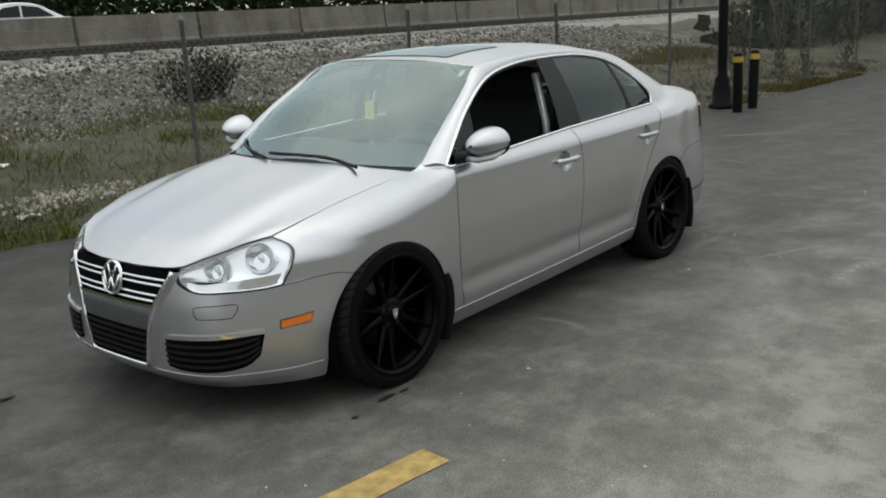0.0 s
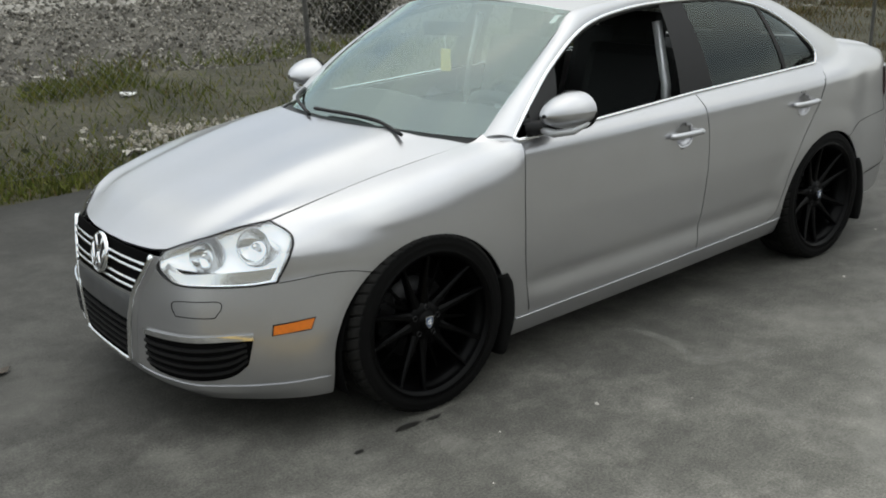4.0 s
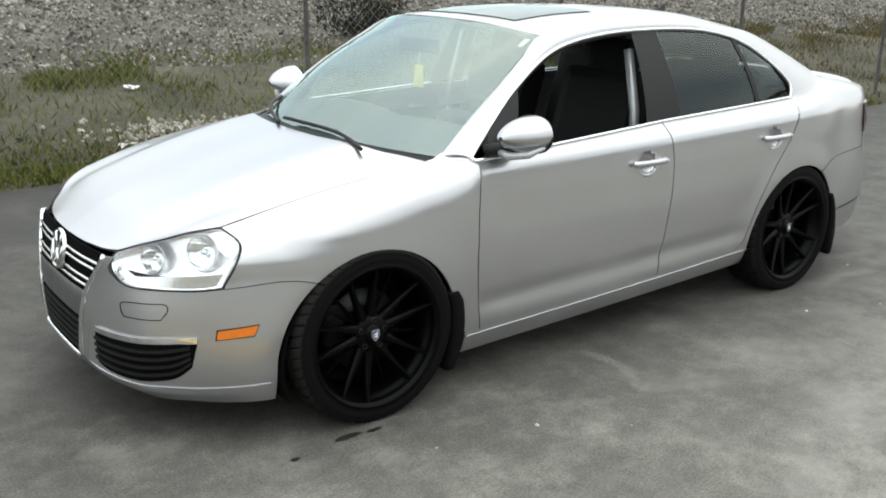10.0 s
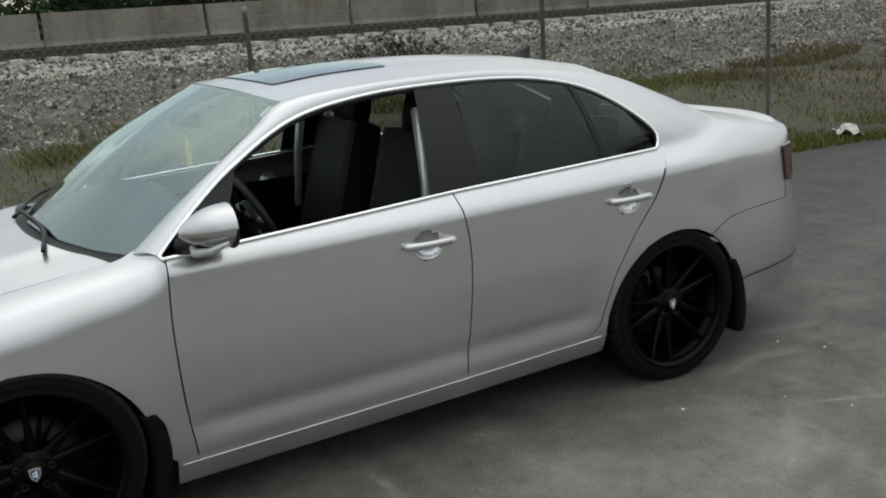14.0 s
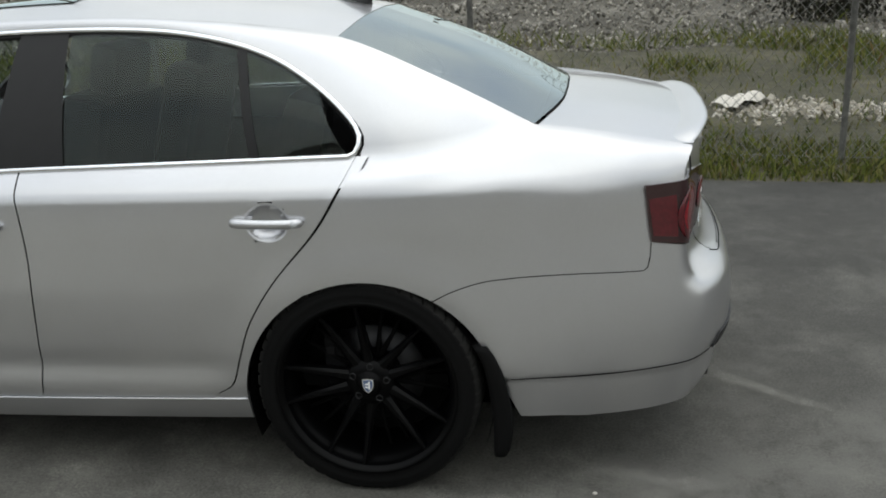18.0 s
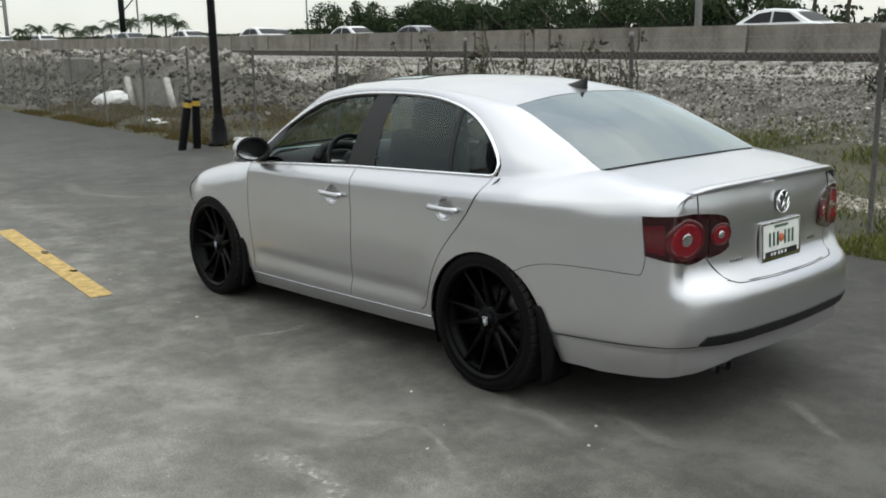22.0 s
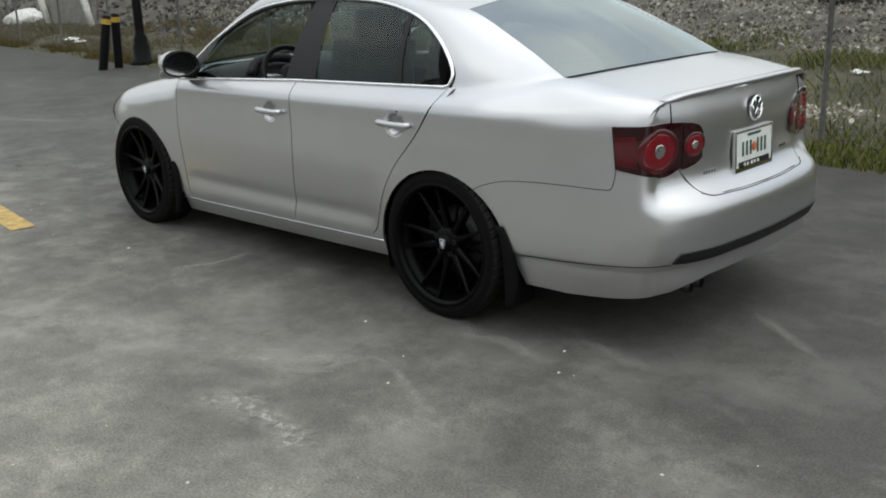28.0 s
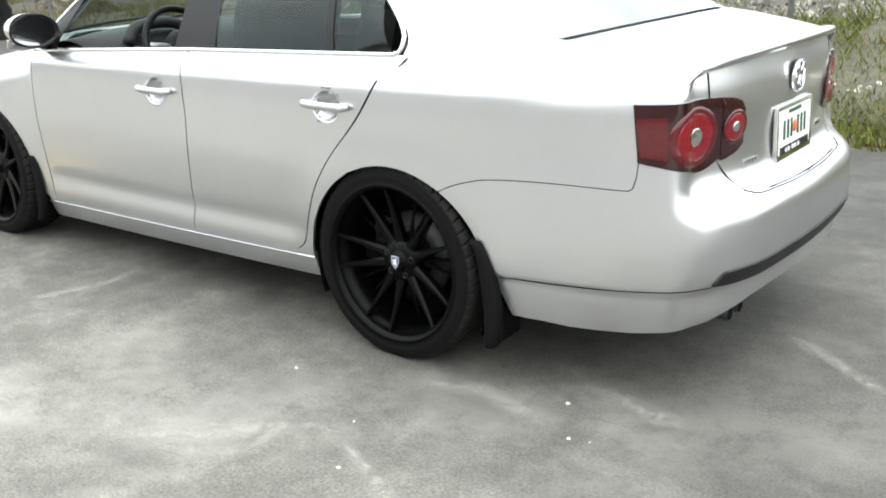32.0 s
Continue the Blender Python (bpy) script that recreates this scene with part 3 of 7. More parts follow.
def dust_scuff(line, width, cover, label="pale dusty scuff rubbed into the asphalt"):
    """A thin broken film of dust along a curve on the asphalt."""
    pts, k = resample(spline(line, 60), 40), 7
    vs, fs, fade = [], [], []
    for i, (x, y) in enumerate(pts):
        a, b = pts[max(0, i - 1)], pts[min(39, i + 1)]
        d = (b - a) / max(1e-6, np.linalg.norm(b - a))
        w = width * (0.75 + 0.5 * noise.noise(Vector((x * 3, y * 3, 0.7))))
        for j in range(k):
            u = j / (k - 1) * 2 - 1
            vs.append((x - d[1] * u * w, y + d[0] * u * w, 0.0035))
            fade.append(0.85 * cover * (1 - abs(u)) ** 1.1 * min(1.0, 4 * i / 39, 4 * (39 - i) / 39))
    fs = [(i * k + j, i * k + j + 1, (i + 1) * k + j + 1, (i + 1) * k + j) for i in range(39) for j in range(k - 1)]
    me = mesh_from("dust_scuff", vs, fs, M_DUST)
    at = me.color_attributes.new("fade", "FLOAT_COLOR", "POINT")
    at.data.foreach_set("color", [c for f in fade for c in (f, f, f, 1)])
    return tagged(new("dust_scuff", me), label, "scuff", kind="structure")


def rock_field(name, n, region, size, mat, label, category, seed, lift=0.3):
    rng = random.Random(seed)
    vs, fs = [], []
    cube = [(-1, -1, -1), (1, -1, -1), (1, 1, -1), (-1, 1, -1), (-1, -1, 1), (1, -1, 1), (1, 1, 1), (-1, 1, 1)]
    quads = [(0, 3, 2, 1), (4, 5, 6, 7), (0, 1, 5, 4), (1, 2, 6, 5), (2, 3, 7, 6), (3, 0, 4, 7)]
    for _ in range(n):
        x, y = region(rng)
        s = rng.uniform(*size) * (1.8 if rng.random() < 0.06 else 1)
        q = Euler((rng.uniform(0, 6), rng.uniform(0, 6), rng.uniform(0, 6))).to_matrix()
        d = Vector((rng.uniform(0.6, 1.2), rng.uniform(0.5, 1.0), rng.uniform(0.35, 0.8))) * s / 2
        o = Vector((x, y, ground_z(x, y) + s * lift * 0.5))
        b = len(vs)
        for c in cube:
            vs.append(o + q @ Vector((c[0] * d.x * rng.uniform(0.5, 1), c[1] * d.y * rng.uniform(0.5, 1), c[2] * d.z * rng.uniform(0.6, 1))))
        fs += [tuple(b + k for k in f) for f in quads]
    return tagged(new(name, mesh_from(name, vs, fs, mat)), label, category, kind="stuff")


rock_field("slope_rocks", 42000, lambda r: (r.uniform(-22, 16), -7.3 - 4.6 * r.random()), (0.016, 0.06), M_ROCK, "broken grey and pale stones on the slope", "rocks", 3)
rock_field("ballast_stones", 9000, lambda r: (r.uniform(-24, 24), -11.4 - 4.8 * r.random()), (0.04, 0.09), M_ROCK, "pale crushed stone beside the track", "ballast", 4)
rock_field("rubble", 6000, lambda r: (r.uniform(10, 46), -6.4 - 4.6 * r.random()), (0.04, 0.16), M_RUBBLE, "heaped broken concrete and limestone rubble", "rubble", 5)
rock_field("crest_rubble", 3000, lambda r: (r.uniform(20, 60), -11.2 - 3.6 * r.random()), (0.05, 0.26), M_ROCK, "pale broken limestone heaped along the crest of the cut", "rubble", 15)

rock_field("gravel_patch", 900, lambda r: ((-4.9 if r.random() < 0.6 else -1.5) + r.gauss(0, 0.42), -4.7 + r.gauss(0, 0.16)), (0.02, 0.06), M_PALESTONE, "pale gravel spilled in the verge", "gravel", 6)


def grass_patch():
    rng = random.Random(7)
    lush, dry = ([], []), ([], [])
    for _ in range(150000):
        x = rng.uniform(-20, 24)
        e = edge_y(x)
        u = rng.random()
        if u < 0.45:
            y = e - 0.02 - abs(rng.gauss(0, 0.55))
            h = rng.uniform(0.03, 0.10)
        elif u < 0.8:
            y = -6.9 + rng.gauss(0, 0.55)
            h = rng.uniform(0.05, 0.19)
        else:
            y = rng.uniform(-7, e)
            h = rng.uniform(0.03, 0.12)
        if noise.noise(Vector((x * 0.8, y * 1.1, 2.2))) < -0.12 and u < 0.9:
            continue
        if y > e - 0.02:
            continue
        z = ground_z(x, y) - 0.01
        a = rng.uniform(0, 6.28)
        w = rng.uniform(0.004, 0.010)
        dx, dy = math.cos(a) * w, math.sin(a) * w
        lx, ly = rng.gauss(0, 0.4) * h, rng.gauss(0, 0.4) * h
        parched = smooth01(7.0, 9.5, x) + 1 - smooth01(-10.5, -9.0, x)
        vs, fs = dry if rng.random() < 0.06 + 0.86 * parched else lush
        b = len(vs)
        vs += [(x - dx, y - dy, z), (x + dx, y + dy, z), (x + lx * 0.5 + dx * 0.7, y + ly * 0.5 + dy * 0.7, z + h * 0.6), (x + lx, y + ly, z + h)]
        fs += [(b, b + 1, b + 2), (b, b + 2, b + 3)]
    tagged(new("verge_grass", mesh_from("verge_grass", *lush, M_GRASS)), "rough green and brown grass along the fence", "grass", kind="stuff")
    tagged(new("dry_grass", mesh_from("dry_grass", *dry, M_DRYGRASS)), "parched brown and olive grass round the lamp posts", "grass", kind="stuff")


grass_patch()


def weeds(name, spots, mat, label, leaf=0.05, count=160, seed=11):
    rng = random.Random(seed)
    for (x, y, z0, h, wd) in spots:
        bush = thing(name, label, "weeds", "weeds by the fence", at=(x, y, z0))
        lv, lf = [], []
        for s in range(7):
            a, ln = rng.uniform(0, 6.28), h * rng.uniform(0.6, 1.0)
            pts = [Vector((0.04 * math.cos(a), 0.04 * math.sin(a), 0))]
            for k in range(5):
                pts.append(pts[-1] + Vector((rng.gauss(0, wd * 0.13), rng.gauss(0, 0.05), ln / 5)))
            vs, fs, b0 = [], [], 0
            for p in pts:
                vs += [p + Vector((0.010, 0, 0)), p + Vector((-0.006, 0.008, 0)), p + Vector((-0.006, -0.008, 0))]
            for k in range(5):
                for c in range(3):
                    fs.append((b0 + 3 * k + c, b0 + 3 * k + (c + 1) % 3, b0 + 3 * k + 3 + (c + 1) % 3, b0 + 3 * k + 3 + c))
            part("stem", mesh_from("stem", vs, fs, M_DRYLEAF), bush)
            for _ in range(count // 7):
                p = pts[rng.randrange(1, 6)] + Vector((rng.gauss(0, wd * 0.12), rng.gauss(0, 0.06), rng.gauss(0, 0.06)))
                q = Euler((rng.uniform(0, 6), rng.uniform(0, 6), rng.uniform(0, 6))).to_matrix()
                s2 = leaf * rng.uniform(0.5, 1.2)
                b = len(lv)
                lv += [p + q @ Vector(v) * s2 for v in ((-0.5, 0, 0), (0, -0.28, 0.05), (0.6, 0, 0), (0, 0.28, 0.05))]
                lf.append((b, b + 1, b + 2, b + 3))
        part("leaves", mesh_from("leaves", lv, lf, mat), bush)


def fence_y(x):
    if -4.85 < x < 12:
        return float(np.interp(x, [-4.85, -2.3, 0.35, 2.96, 6.0, 12.0], [-3.12, -3.72, -4.05, -4.20, -4.32, -4.65]))
    return edge_y(x) - 0.46


def chain_fence():
    fence = thing("chain_link_fence", "galvanised chain-link fence on round steel posts", "fence", kind="structure")
    posts = [-4.85 + 2.62 * k for k in range(-11, 1)] + [-2.3, 0.35, 2.96, 5.9] + [8.5 + 2.62 * k for k in range(11)]
    pm = lathe("post", [(0.0, 1.68), (0.018, 1.675), (0.028, 1.645), (0.028, 1.625), (0.022, 1.62), (0.022, -0.2)], M_GALV, 12)
    for px in posts:
        y = fence_y(px)
        p = part("post", pm, fence)
        p.location = (px, y, ground_z(px, y))
        p.rotation_euler = (radians(random.Random(px).uniform(-1.2, 1.2)), radians(random.Random(px + 1).uniform(-1.5, 1.5)), 0)
    vs, fs = [], []
    H, pitch, r = 1.6, 0.072, 0.0017
    x0, x1 = posts[0], posts[-1]

    def bar(a, b, rad):
        d = (b - a).normalized()
        n1 = d.cross(Vector((0, 1, 0))).normalized() * rad
        n2 = Vector((0, 1, 0)) * rad
        k = len(vs)
        for p in (a, b):
            vs.extend([p + n1, p + n2, p - n1, p - n2])
        for c in range(4):
            fs.append((k + c, k + (c + 1) % 4, k + 4 + (c + 1) % 4, k + 4 + c))

    n = int((x1 - x0) / pitch)
    for i in range(n):
        xa = x0 + i * pitch
        for sgn in (1, -1):
            a = Vector((xa, fence_y(xa) + 0.032, ground_z(xa, fence_y(xa)) + 0.02))
            xb = xa + sgn * H * 0.9
            if not x0 <= xb <= x1:
                continue
            b = Vector((xb, fence_y(xb) + 0.032 + 0.003 * sgn, ground_z(xb, fence_y(xb)) + H))
            bar(a, b, r)
    for h in (0.03, H):
        for i in range(len(posts) - 1):
            a, b = posts[i], posts[i + 1]
            bar(Vector((a, fence_y(a) + 0.034, ground_z(a, fence_y(a)) + h)), Vector((b, fence_y(b) + 0.034, ground_z(b, fence_y(b)) + h)), 0.0025)
    part("chain_link_mesh", mesh_from("chain_link_mesh", vs, fs, M_GALV), fence)
    return fence


chain_fence()
rngw = random.Random(21)
weeds("climbing_weed", [(x, fence_y(x) - 0.06, ground_z(x, fence_y(x)), rngw.uniform(1.5, 1.95), rngw.uniform(0.5, 0.9)) for x in (0.6, 1.0, 1.5, 2.0, 2.6, 3.1, 3.9, -12.5, -14.2, -15.4, -17.5)], M_DRYLEAF, "dry climbing weed tangled in the fence", 0.075, 260)
weeds("slope_bush", [(-5.7, -8.4, ground_z(-5.7, -8.4), 0.72, 1.5), (-5.95, -8.6, ground_z(-5.95, -8.6), 0.66, 1.4), (0.2, -10.0, ground_z(0.2, -10.0), 0.45, 0.9)], M_SCRUB, "leafless dark scrub on the gravel slope", 0.075, 760, 12)


def barrier_y(x):
    return -19.4 - 0.03 * x


def barrier_z(x):
    return 1.04 + 0.012 * max(0.0, x)


def concrete_barrier():
    wall = thing("concrete_barrier", "long weathered concrete highway barrier in jointed panels", "barrier", kind="structure")
    L = 3.66
    prof = [(0.26, -0.2), (0.26, 0.08), (0.13, 0.30), (0.09, 0.93), (-0.09, 0.93), (-0.13, 0.30), (-0.26, 0.08), (-0.26, -0.2)]
    vs, fs = [], []
    for x in (0.045, L - 0.045):
        vs += [(x, y, z) for y, z in prof]
    n = len(prof)
    fs = [(i, i + 1, n + i + 1, n + i) for i in range(n - 1)] + [tuple(range(n))[::-1], tuple(range(n, 2 * n))]
    me = mesh_from("panel", vs, fs, M_BARRIER)
    for k in range(-22, 36):
        x = k * L + 1.1
        p = part("panel", me, wall)
        p.location = (x, barrier_y(x), barrier_z(x))
        p.rotation_euler = (0, radians(-0.5) if x > 0 else 0, radians(-1.7))
    return wall


concrete_barrier()


def rail_track():
    track = thing("railway_track", "rusted railway track on pale ballast", "railway", kind="structure")
    prof = [(-0.07, 0), (0.07, 0), (0.07, 0.015), (0.012, 0.03), (0.012, 0.12), (0.036, 0.13), (0.036, 0.17), (-0.036, 0.17), (-0.036, 0.13), (-0.012, 0.12), (-0.012, 0.03), (-0.07, 0.015)]
    for off in (0, 1.435):
        vs, fs = [], []
        xs = (-90, -30, 0, 30, 60, 120)
        for x in xs:
            y = -16.2 - off - 0.03 * x
            vs += [(x, y + a, ground_z(x, y) + 0.06 + b) for a, b in prof]
        n = len(prof)
        for i in range(len(xs) - 1):
            fs += [(i * n + k, i * n + (k + 1) % n, (i + 1) * n + (k + 1) % n, (i + 1) * n + k) for k in range(n)]
        part("rail", mesh_from("rail", vs, fs, M_RUST), track)
    sm = box_mesh("sleeper", (0, 0, 0), (0.24, 2.6, 0.2), M_SLEEPER, 0.02)
    for k in range(0, 100):
        x = -34 + k * 0.66
        y = -16.9 - 0.03 * x
        p = part("sleeper", sm, track)
        p.location = (x, y, ground_z(x, y) - 0.03)
    return track


rail_track()


def tie_blocks():
    bm = box_mesh("concrete_block", (0, 0, 0.11), (0.62, 0.26, 0.2), M_DIRTWHITE, 0.03)
    r = random.Random(5)
    x = -26
    while x < 24:
        y = barrier_y(x) + 0.75 + r.uniform(-0.1, 0.1)
        ob = tagged(new("concrete_block", bm), "dirty white concrete block beside the barrier", "block", "blocks along the barrier")
        ob.location = (x, y, ground_z(x, y) - 0.03)
        ob.rotation_euler = (0, 0, r.uniform(-0.25, 0.25))
        x += r.choice((0.95, 1.1, 2.1, 2.6))


tie_blocks()


def highway():
    vs, fs = [], []
    xs = (-300, -60, 0, 60, 150, 600)
    for x in xs:
        vs += [(x, barrier_y(x) - 0.3, barrier_z(x) + 0.10), (x, barrier_y(x) - 24, barrier_z(x) + 0.10)]
    fs = [(2 * i, 2 * i + 1, 2 * i + 3, 2 * i + 2) for i in range(len(xs) - 1)]
    tagged(new("highway", mesh_from("highway", vs, fs, M_ASPHALT)), "grey asphalt motorway behind the barrier", "road", kind="structure")


highway()


def globe_lamp(x, y, height, label):
    lamp = thing("lamp_post", label, "street lamp", "black lamp posts", at=(x, y, 0))
    part("base", lathe("base", [(0, 0.0), (0.2, 0.0), (0.2, 0.05), (0.15, 0.09), (0.14, 0.3), (0.11, 0.36), (0.12, 0.42), (0.075, 0.5), (0.075, 0.6)], M_LAMPPOST, 20), lamp)
    part("post", lathe("post", [(0.075, 0.58), (0.07, height * 0.6), (0.055, height)], M_LAMPPOST, 16), lamp)
    part("crossbar", tube("crossbar", [(-0.42, 0, height - 0.55), (0.42, 0, height - 0.47)], 0.02, M_LAMPPOST), lamp)
    for sx in (-0.28, 0.28):
        part("globe", lathe("globe", [(0.0, height - 0.42), (0.07, height - 0.40), (0.14, height - 0.28), (0.15, height - 0.17), (0.1, height - 0.05), (0.0, height)], M_WHITE, 18), lamp, "white glass globe").location = (sx, 0, 0)
    part("finial", lathe("finial", [(0.05, height - 0.02), (0.07, height + 0.1), (0.02, height + 0.2), (0, height + 0.5)], M_LAMPPOST, 12), lamp)
    return lamp


globe_lamp(9.4, -4.25, 3.7, "black ornate lamp post with white globes at the lot's edge")
globe_lamp(31.2, -6.1, 3.7, "black ornate lamp post with white globes far along the lot")
globe_lamp(-10.9, -2.42, 3.7, "black ornate lamp post with white globes beside two bollards")


def bollard(x, y, lean, h=0.86):
    b = thing("bollard", "black steel bollard with a yellow band", "bollard", "bollards by the lamp posts", at=(x, y, 0))
    b.rotation_euler = lean
    part("tube", lathe("tube", [(0.07, -0.05), (0.07, h - 0.14)], M_LAMPPOST, 16), b)
    part("band", lathe("band", [(0.072, h - 0.14), (0.072, h - 0.06)], M_YELLOWBAND, 16), b, "yellow reflective band")
    part("cap", lathe("cap", [(0.07, h - 0.06), (0.065, h - 0.015), (0.03, h), (0, h)], M_LAMPPOST, 16), b)


bollard(9.17, -3.42, (0.146, -0.116, 0))
bollard(9.26, -3.74, (0.03, -0.03, 0))
bollard(-10.45, -1.98, (0.0, 0.02, 0))
bollard(-11.0, -1.98, (0.02, -0.10, 0))
bollard(29.2, -4.95, (0, 0, 0))

# ---------------------------------------------------------------- the parked saloon
# x runs forward from the front axle, y to the car's left, z up from the asphalt.
WHEELBASE, TYRE_R = 2.578, 0.326
# wheel arches: centre x, half width, centre z, height
ARCHES = ((0.0, 0.380, 0.272, 0.386), (-2.588, 0.382, 0.274, 0.390))
OUT = spline([(0.862, 0), (0.856, 0.2), (0.828, 0.40), (0.768, 0.555), (0.665, 0.665), (0.56, 0.748), (0.45, 0.806), (0.28, 0.848), (0, 0.868), (-0.45, 0.870), (-1.2, 0.882), (-1.9, 0.884),
              (-2.58, 0.874), (-2.95, 0.850), (-3.2, 0.811), (-3.40, 0.755), (-3.55, 0.665), (-3.637, 0.48), (-3.668, 0.2), (-3.675, 0)], 700)
OUT_N = np.gradient(OUT, axis=0)
OUT_N = np.stack([-OUT_N[:, 1], OUT_N[:, 0]], 1)
OUT_N = -OUT_N / np.linalg.norm(OUT_N, axis=1)[:, None]
if OUT_N[350, 1] < 0:
    OUT_N = -OUT_N
QS = np.linspace(0, 1, 700)
SIDE_Z = ([0.10, 0.16, 0.20, 0.25, 0.29, 0.35, 0.42, 0.52, 0.62, 0.75], [0.07, 0.04, 0.026, 0.016, 0.013, 0.013, 0.011, 0.005, 0.0, 0.003])
FRONT_Z = ([0.14, 0.165, 0.19, 0.22, 0.30, 0.40, 0.50, 0.58, 0.66, 0.72, 0.80], [0.09, 0.05, 0.012, 0.004, 0.0, 0.0, 0.012, 0.028, 0.045, 0.075, 0.14])
CORNER_Z = ([0.10, 0.16, 0.20, 0.25, 0.32, 0.40, 0.48, 0.56, 0.64, 0.72, 0.80], [0.07, 0.04, 0.024, 0.010, 0.002, 0.0, 0.003, 0.010, 0.019, 0.028, 0.036])
REAR_Z = ([0.16, 0.22, 0.27, 0.35, 0.40, 0.50, 0.57, 0.60, 0.635, 0.67, 0.75, 0.85, 0.92, 1.0], [0.10, 0.05, 0.03, 0.026, 0.0, -0.004, 0.003, 0.020, 0.085, 0.106, 0.114, 0.108, 0.110, 0.125])


def soft_interp(z, table):
    k = 0.014
    return sum(np.interp(z + d, *table) * w for d, w in ((-2 * k, 1), (-k, 2), (0, 3), (k, 2), (2 * k, 1))) / 9


def crease(x):
    return 0.872 - 0.018 * x


def P(q, z, off=0.0):
    """A point of the lower body: q runs along the plan outline (0 nose, 1 tail), z up; off lifts it off the skin."""
    q, z = np.broadcast_arrays(np.asarray(q, float), np.asarray(z, float))
    x, y = np.interp(q, QS, OUT[:, 0]), np.interp(q, QS, OUT[:, 1])
    nx, ny = np.interp(q, QS, OUT_N[:, 0]), np.interp(q, QS, OUT_N[:, 1])
    wf, wr = smooth01(0.35, 0.95, nx), smooth01(0.45, 0.97, -nx)
    zc = crease(x)
    tilt = 0.03 * np.clip(-x - 0.4, -0.4, 2.0)
    lower = soft_interp(z - tilt * np.clip(1.4 - z / 0.45, 0, 1), SIDE_Z)
    kc = smooth01(0.22, 0.48, x) + smooth01(2.75, 3.10, -x)
    lower = lower * (1 - kc) + soft_interp(z, CORNER_Z) * kc
    lower = lower + 0.010 * np.exp(-((z - tilt * 0.7 - 0.345) / 0.040) ** 2) * smooth01(0.42, 0.60, -x) * (1 - smooth01(2.05, 2.30, -x))
    dz = z - zc
    side = lower + 0.006 * smooth01(-0.12, 0, dz) + 0.55 * (dz - 0.008 + np.sqrt((dz - 0.008) ** 2 + 0.018 ** 2))
    inset = side * (1 - wf) * (1 - wr) + soft_interp(z, FRONT_Z) * wf + soft_interp(z, REAR_Z) * wr
    flare = 0
    for ax, rx, cz, rz in ARCHES:
        e = np.hypot((x - ax) / rx, (z - cz) / rz) - 1
        flare = flare + (0.009 if ax > -1 else 0.010) * (1 - smooth01(0.04, 0.36, e)) * smooth01(0.28, 0.42, z)
    # step above the rear valance
    step = 0.008 * (1 - smooth01(0.357, 0.366, z)) * smooth01(2.85, 2.95, -x)
    d = off + flare - inset - step
    return np.stack([x + nx * d, y + ny * d, z], -1)


def q_x(x):
    """The outline's place at x along the flank."""
    return np.interp(-np.asarray(x, float), -OUT[:, 0], QS)


def q_front(y):
    return np.interp(np.asarray(y, float), OUT[:300, 1][:int(np.argmax(OUT[:300, 1])) + 1], QS[:int(np.argmax(OUT[:300, 1])) + 1])


def q_rear(y):
    k = 430
    return np.interp(-np.asarray(y, float), -OUT[k:, 1], QS[k:])


def ruled(bottom, top, nu, nv, off=0.0, lin=False):
    """A piece of the body skin between two lines given as (q, z)."""
    b = np.array(bottom, float) if lin else spline(bottom, nu)
    t = np.array(top, float) if lin else spline(top, nu)
    v = np.linspace(0, 1, nv)[:, None, None]
    g = b[None] * (1 - v) + t[None] * v
    return P(g[..., 0], g[..., 1], off)


def resample(pts, n):
    p = np.array(pts, float)
    s = np.r_[0, np.cumsum(np.linalg.norm(np.diff(p, axis=0), axis=1))]
    k = np.linspace(0, s[-1], n)
    return np.stack([np.interp(k, s, p[:, i]) for i in range(p.shape[1])], 1)


car = thing("saloon_car", "lowered silver four-door saloon on black multi-spoke wheels, driver's window open", "car")


def both(name, g, mat, label="", t=0.0, sides=(1, -1), parent=None):
    obs = []
    for sd in sides:
        ob = part(name, sheet(name, g, mat, sd), parent or car, label)
        if t:
            thick(ob, t)
        obs.append(ob)
    return obs


def arch(k, a0, a1, n):
    """(q, z) along a wheel arch, from angle a0 to a1 in degrees (0 is forward, 90 up)."""
    ax, r, cz, rz = ARCHES[k]
    return [(float(q_x(ax + r * math.cos(a))), cz + rz * math.sin(a)) for a in np.linspace(radians(a0), radians(a1), n)]


def belt(x):
    return float(np.interp(-x, [0.42, 1.55, 2.6], [0.915, 0.972, 1.005]))


def door_low(x):
    return 0.226 + 0.033 * (-x - 0.43)


G = 0.0026  # half of a panel gap
# front door
DOOR_F = [(-0.482, 0.915), (-0.47, 0.7), (-0.478, 0.45), (-0.50, 0.232)]
DOOR_M = [(-1.55, 0.972), (-1.575, 0.75), (-1.56, 0.5), (-1.535, 0.266)]
DOOR_R = [(-2.575, 1.003), (-2.53, 0.92), (-2.46, 0.81), (-2.33, 0.66), (-2.245, 0.53), (-2.195, 0.40), (-2.165, 0.325), (-2.10, 0.286)]


def seam_x(seam, n, shift):
    return np.array([(x + shift, z) for x, z in spline(seam, n)])


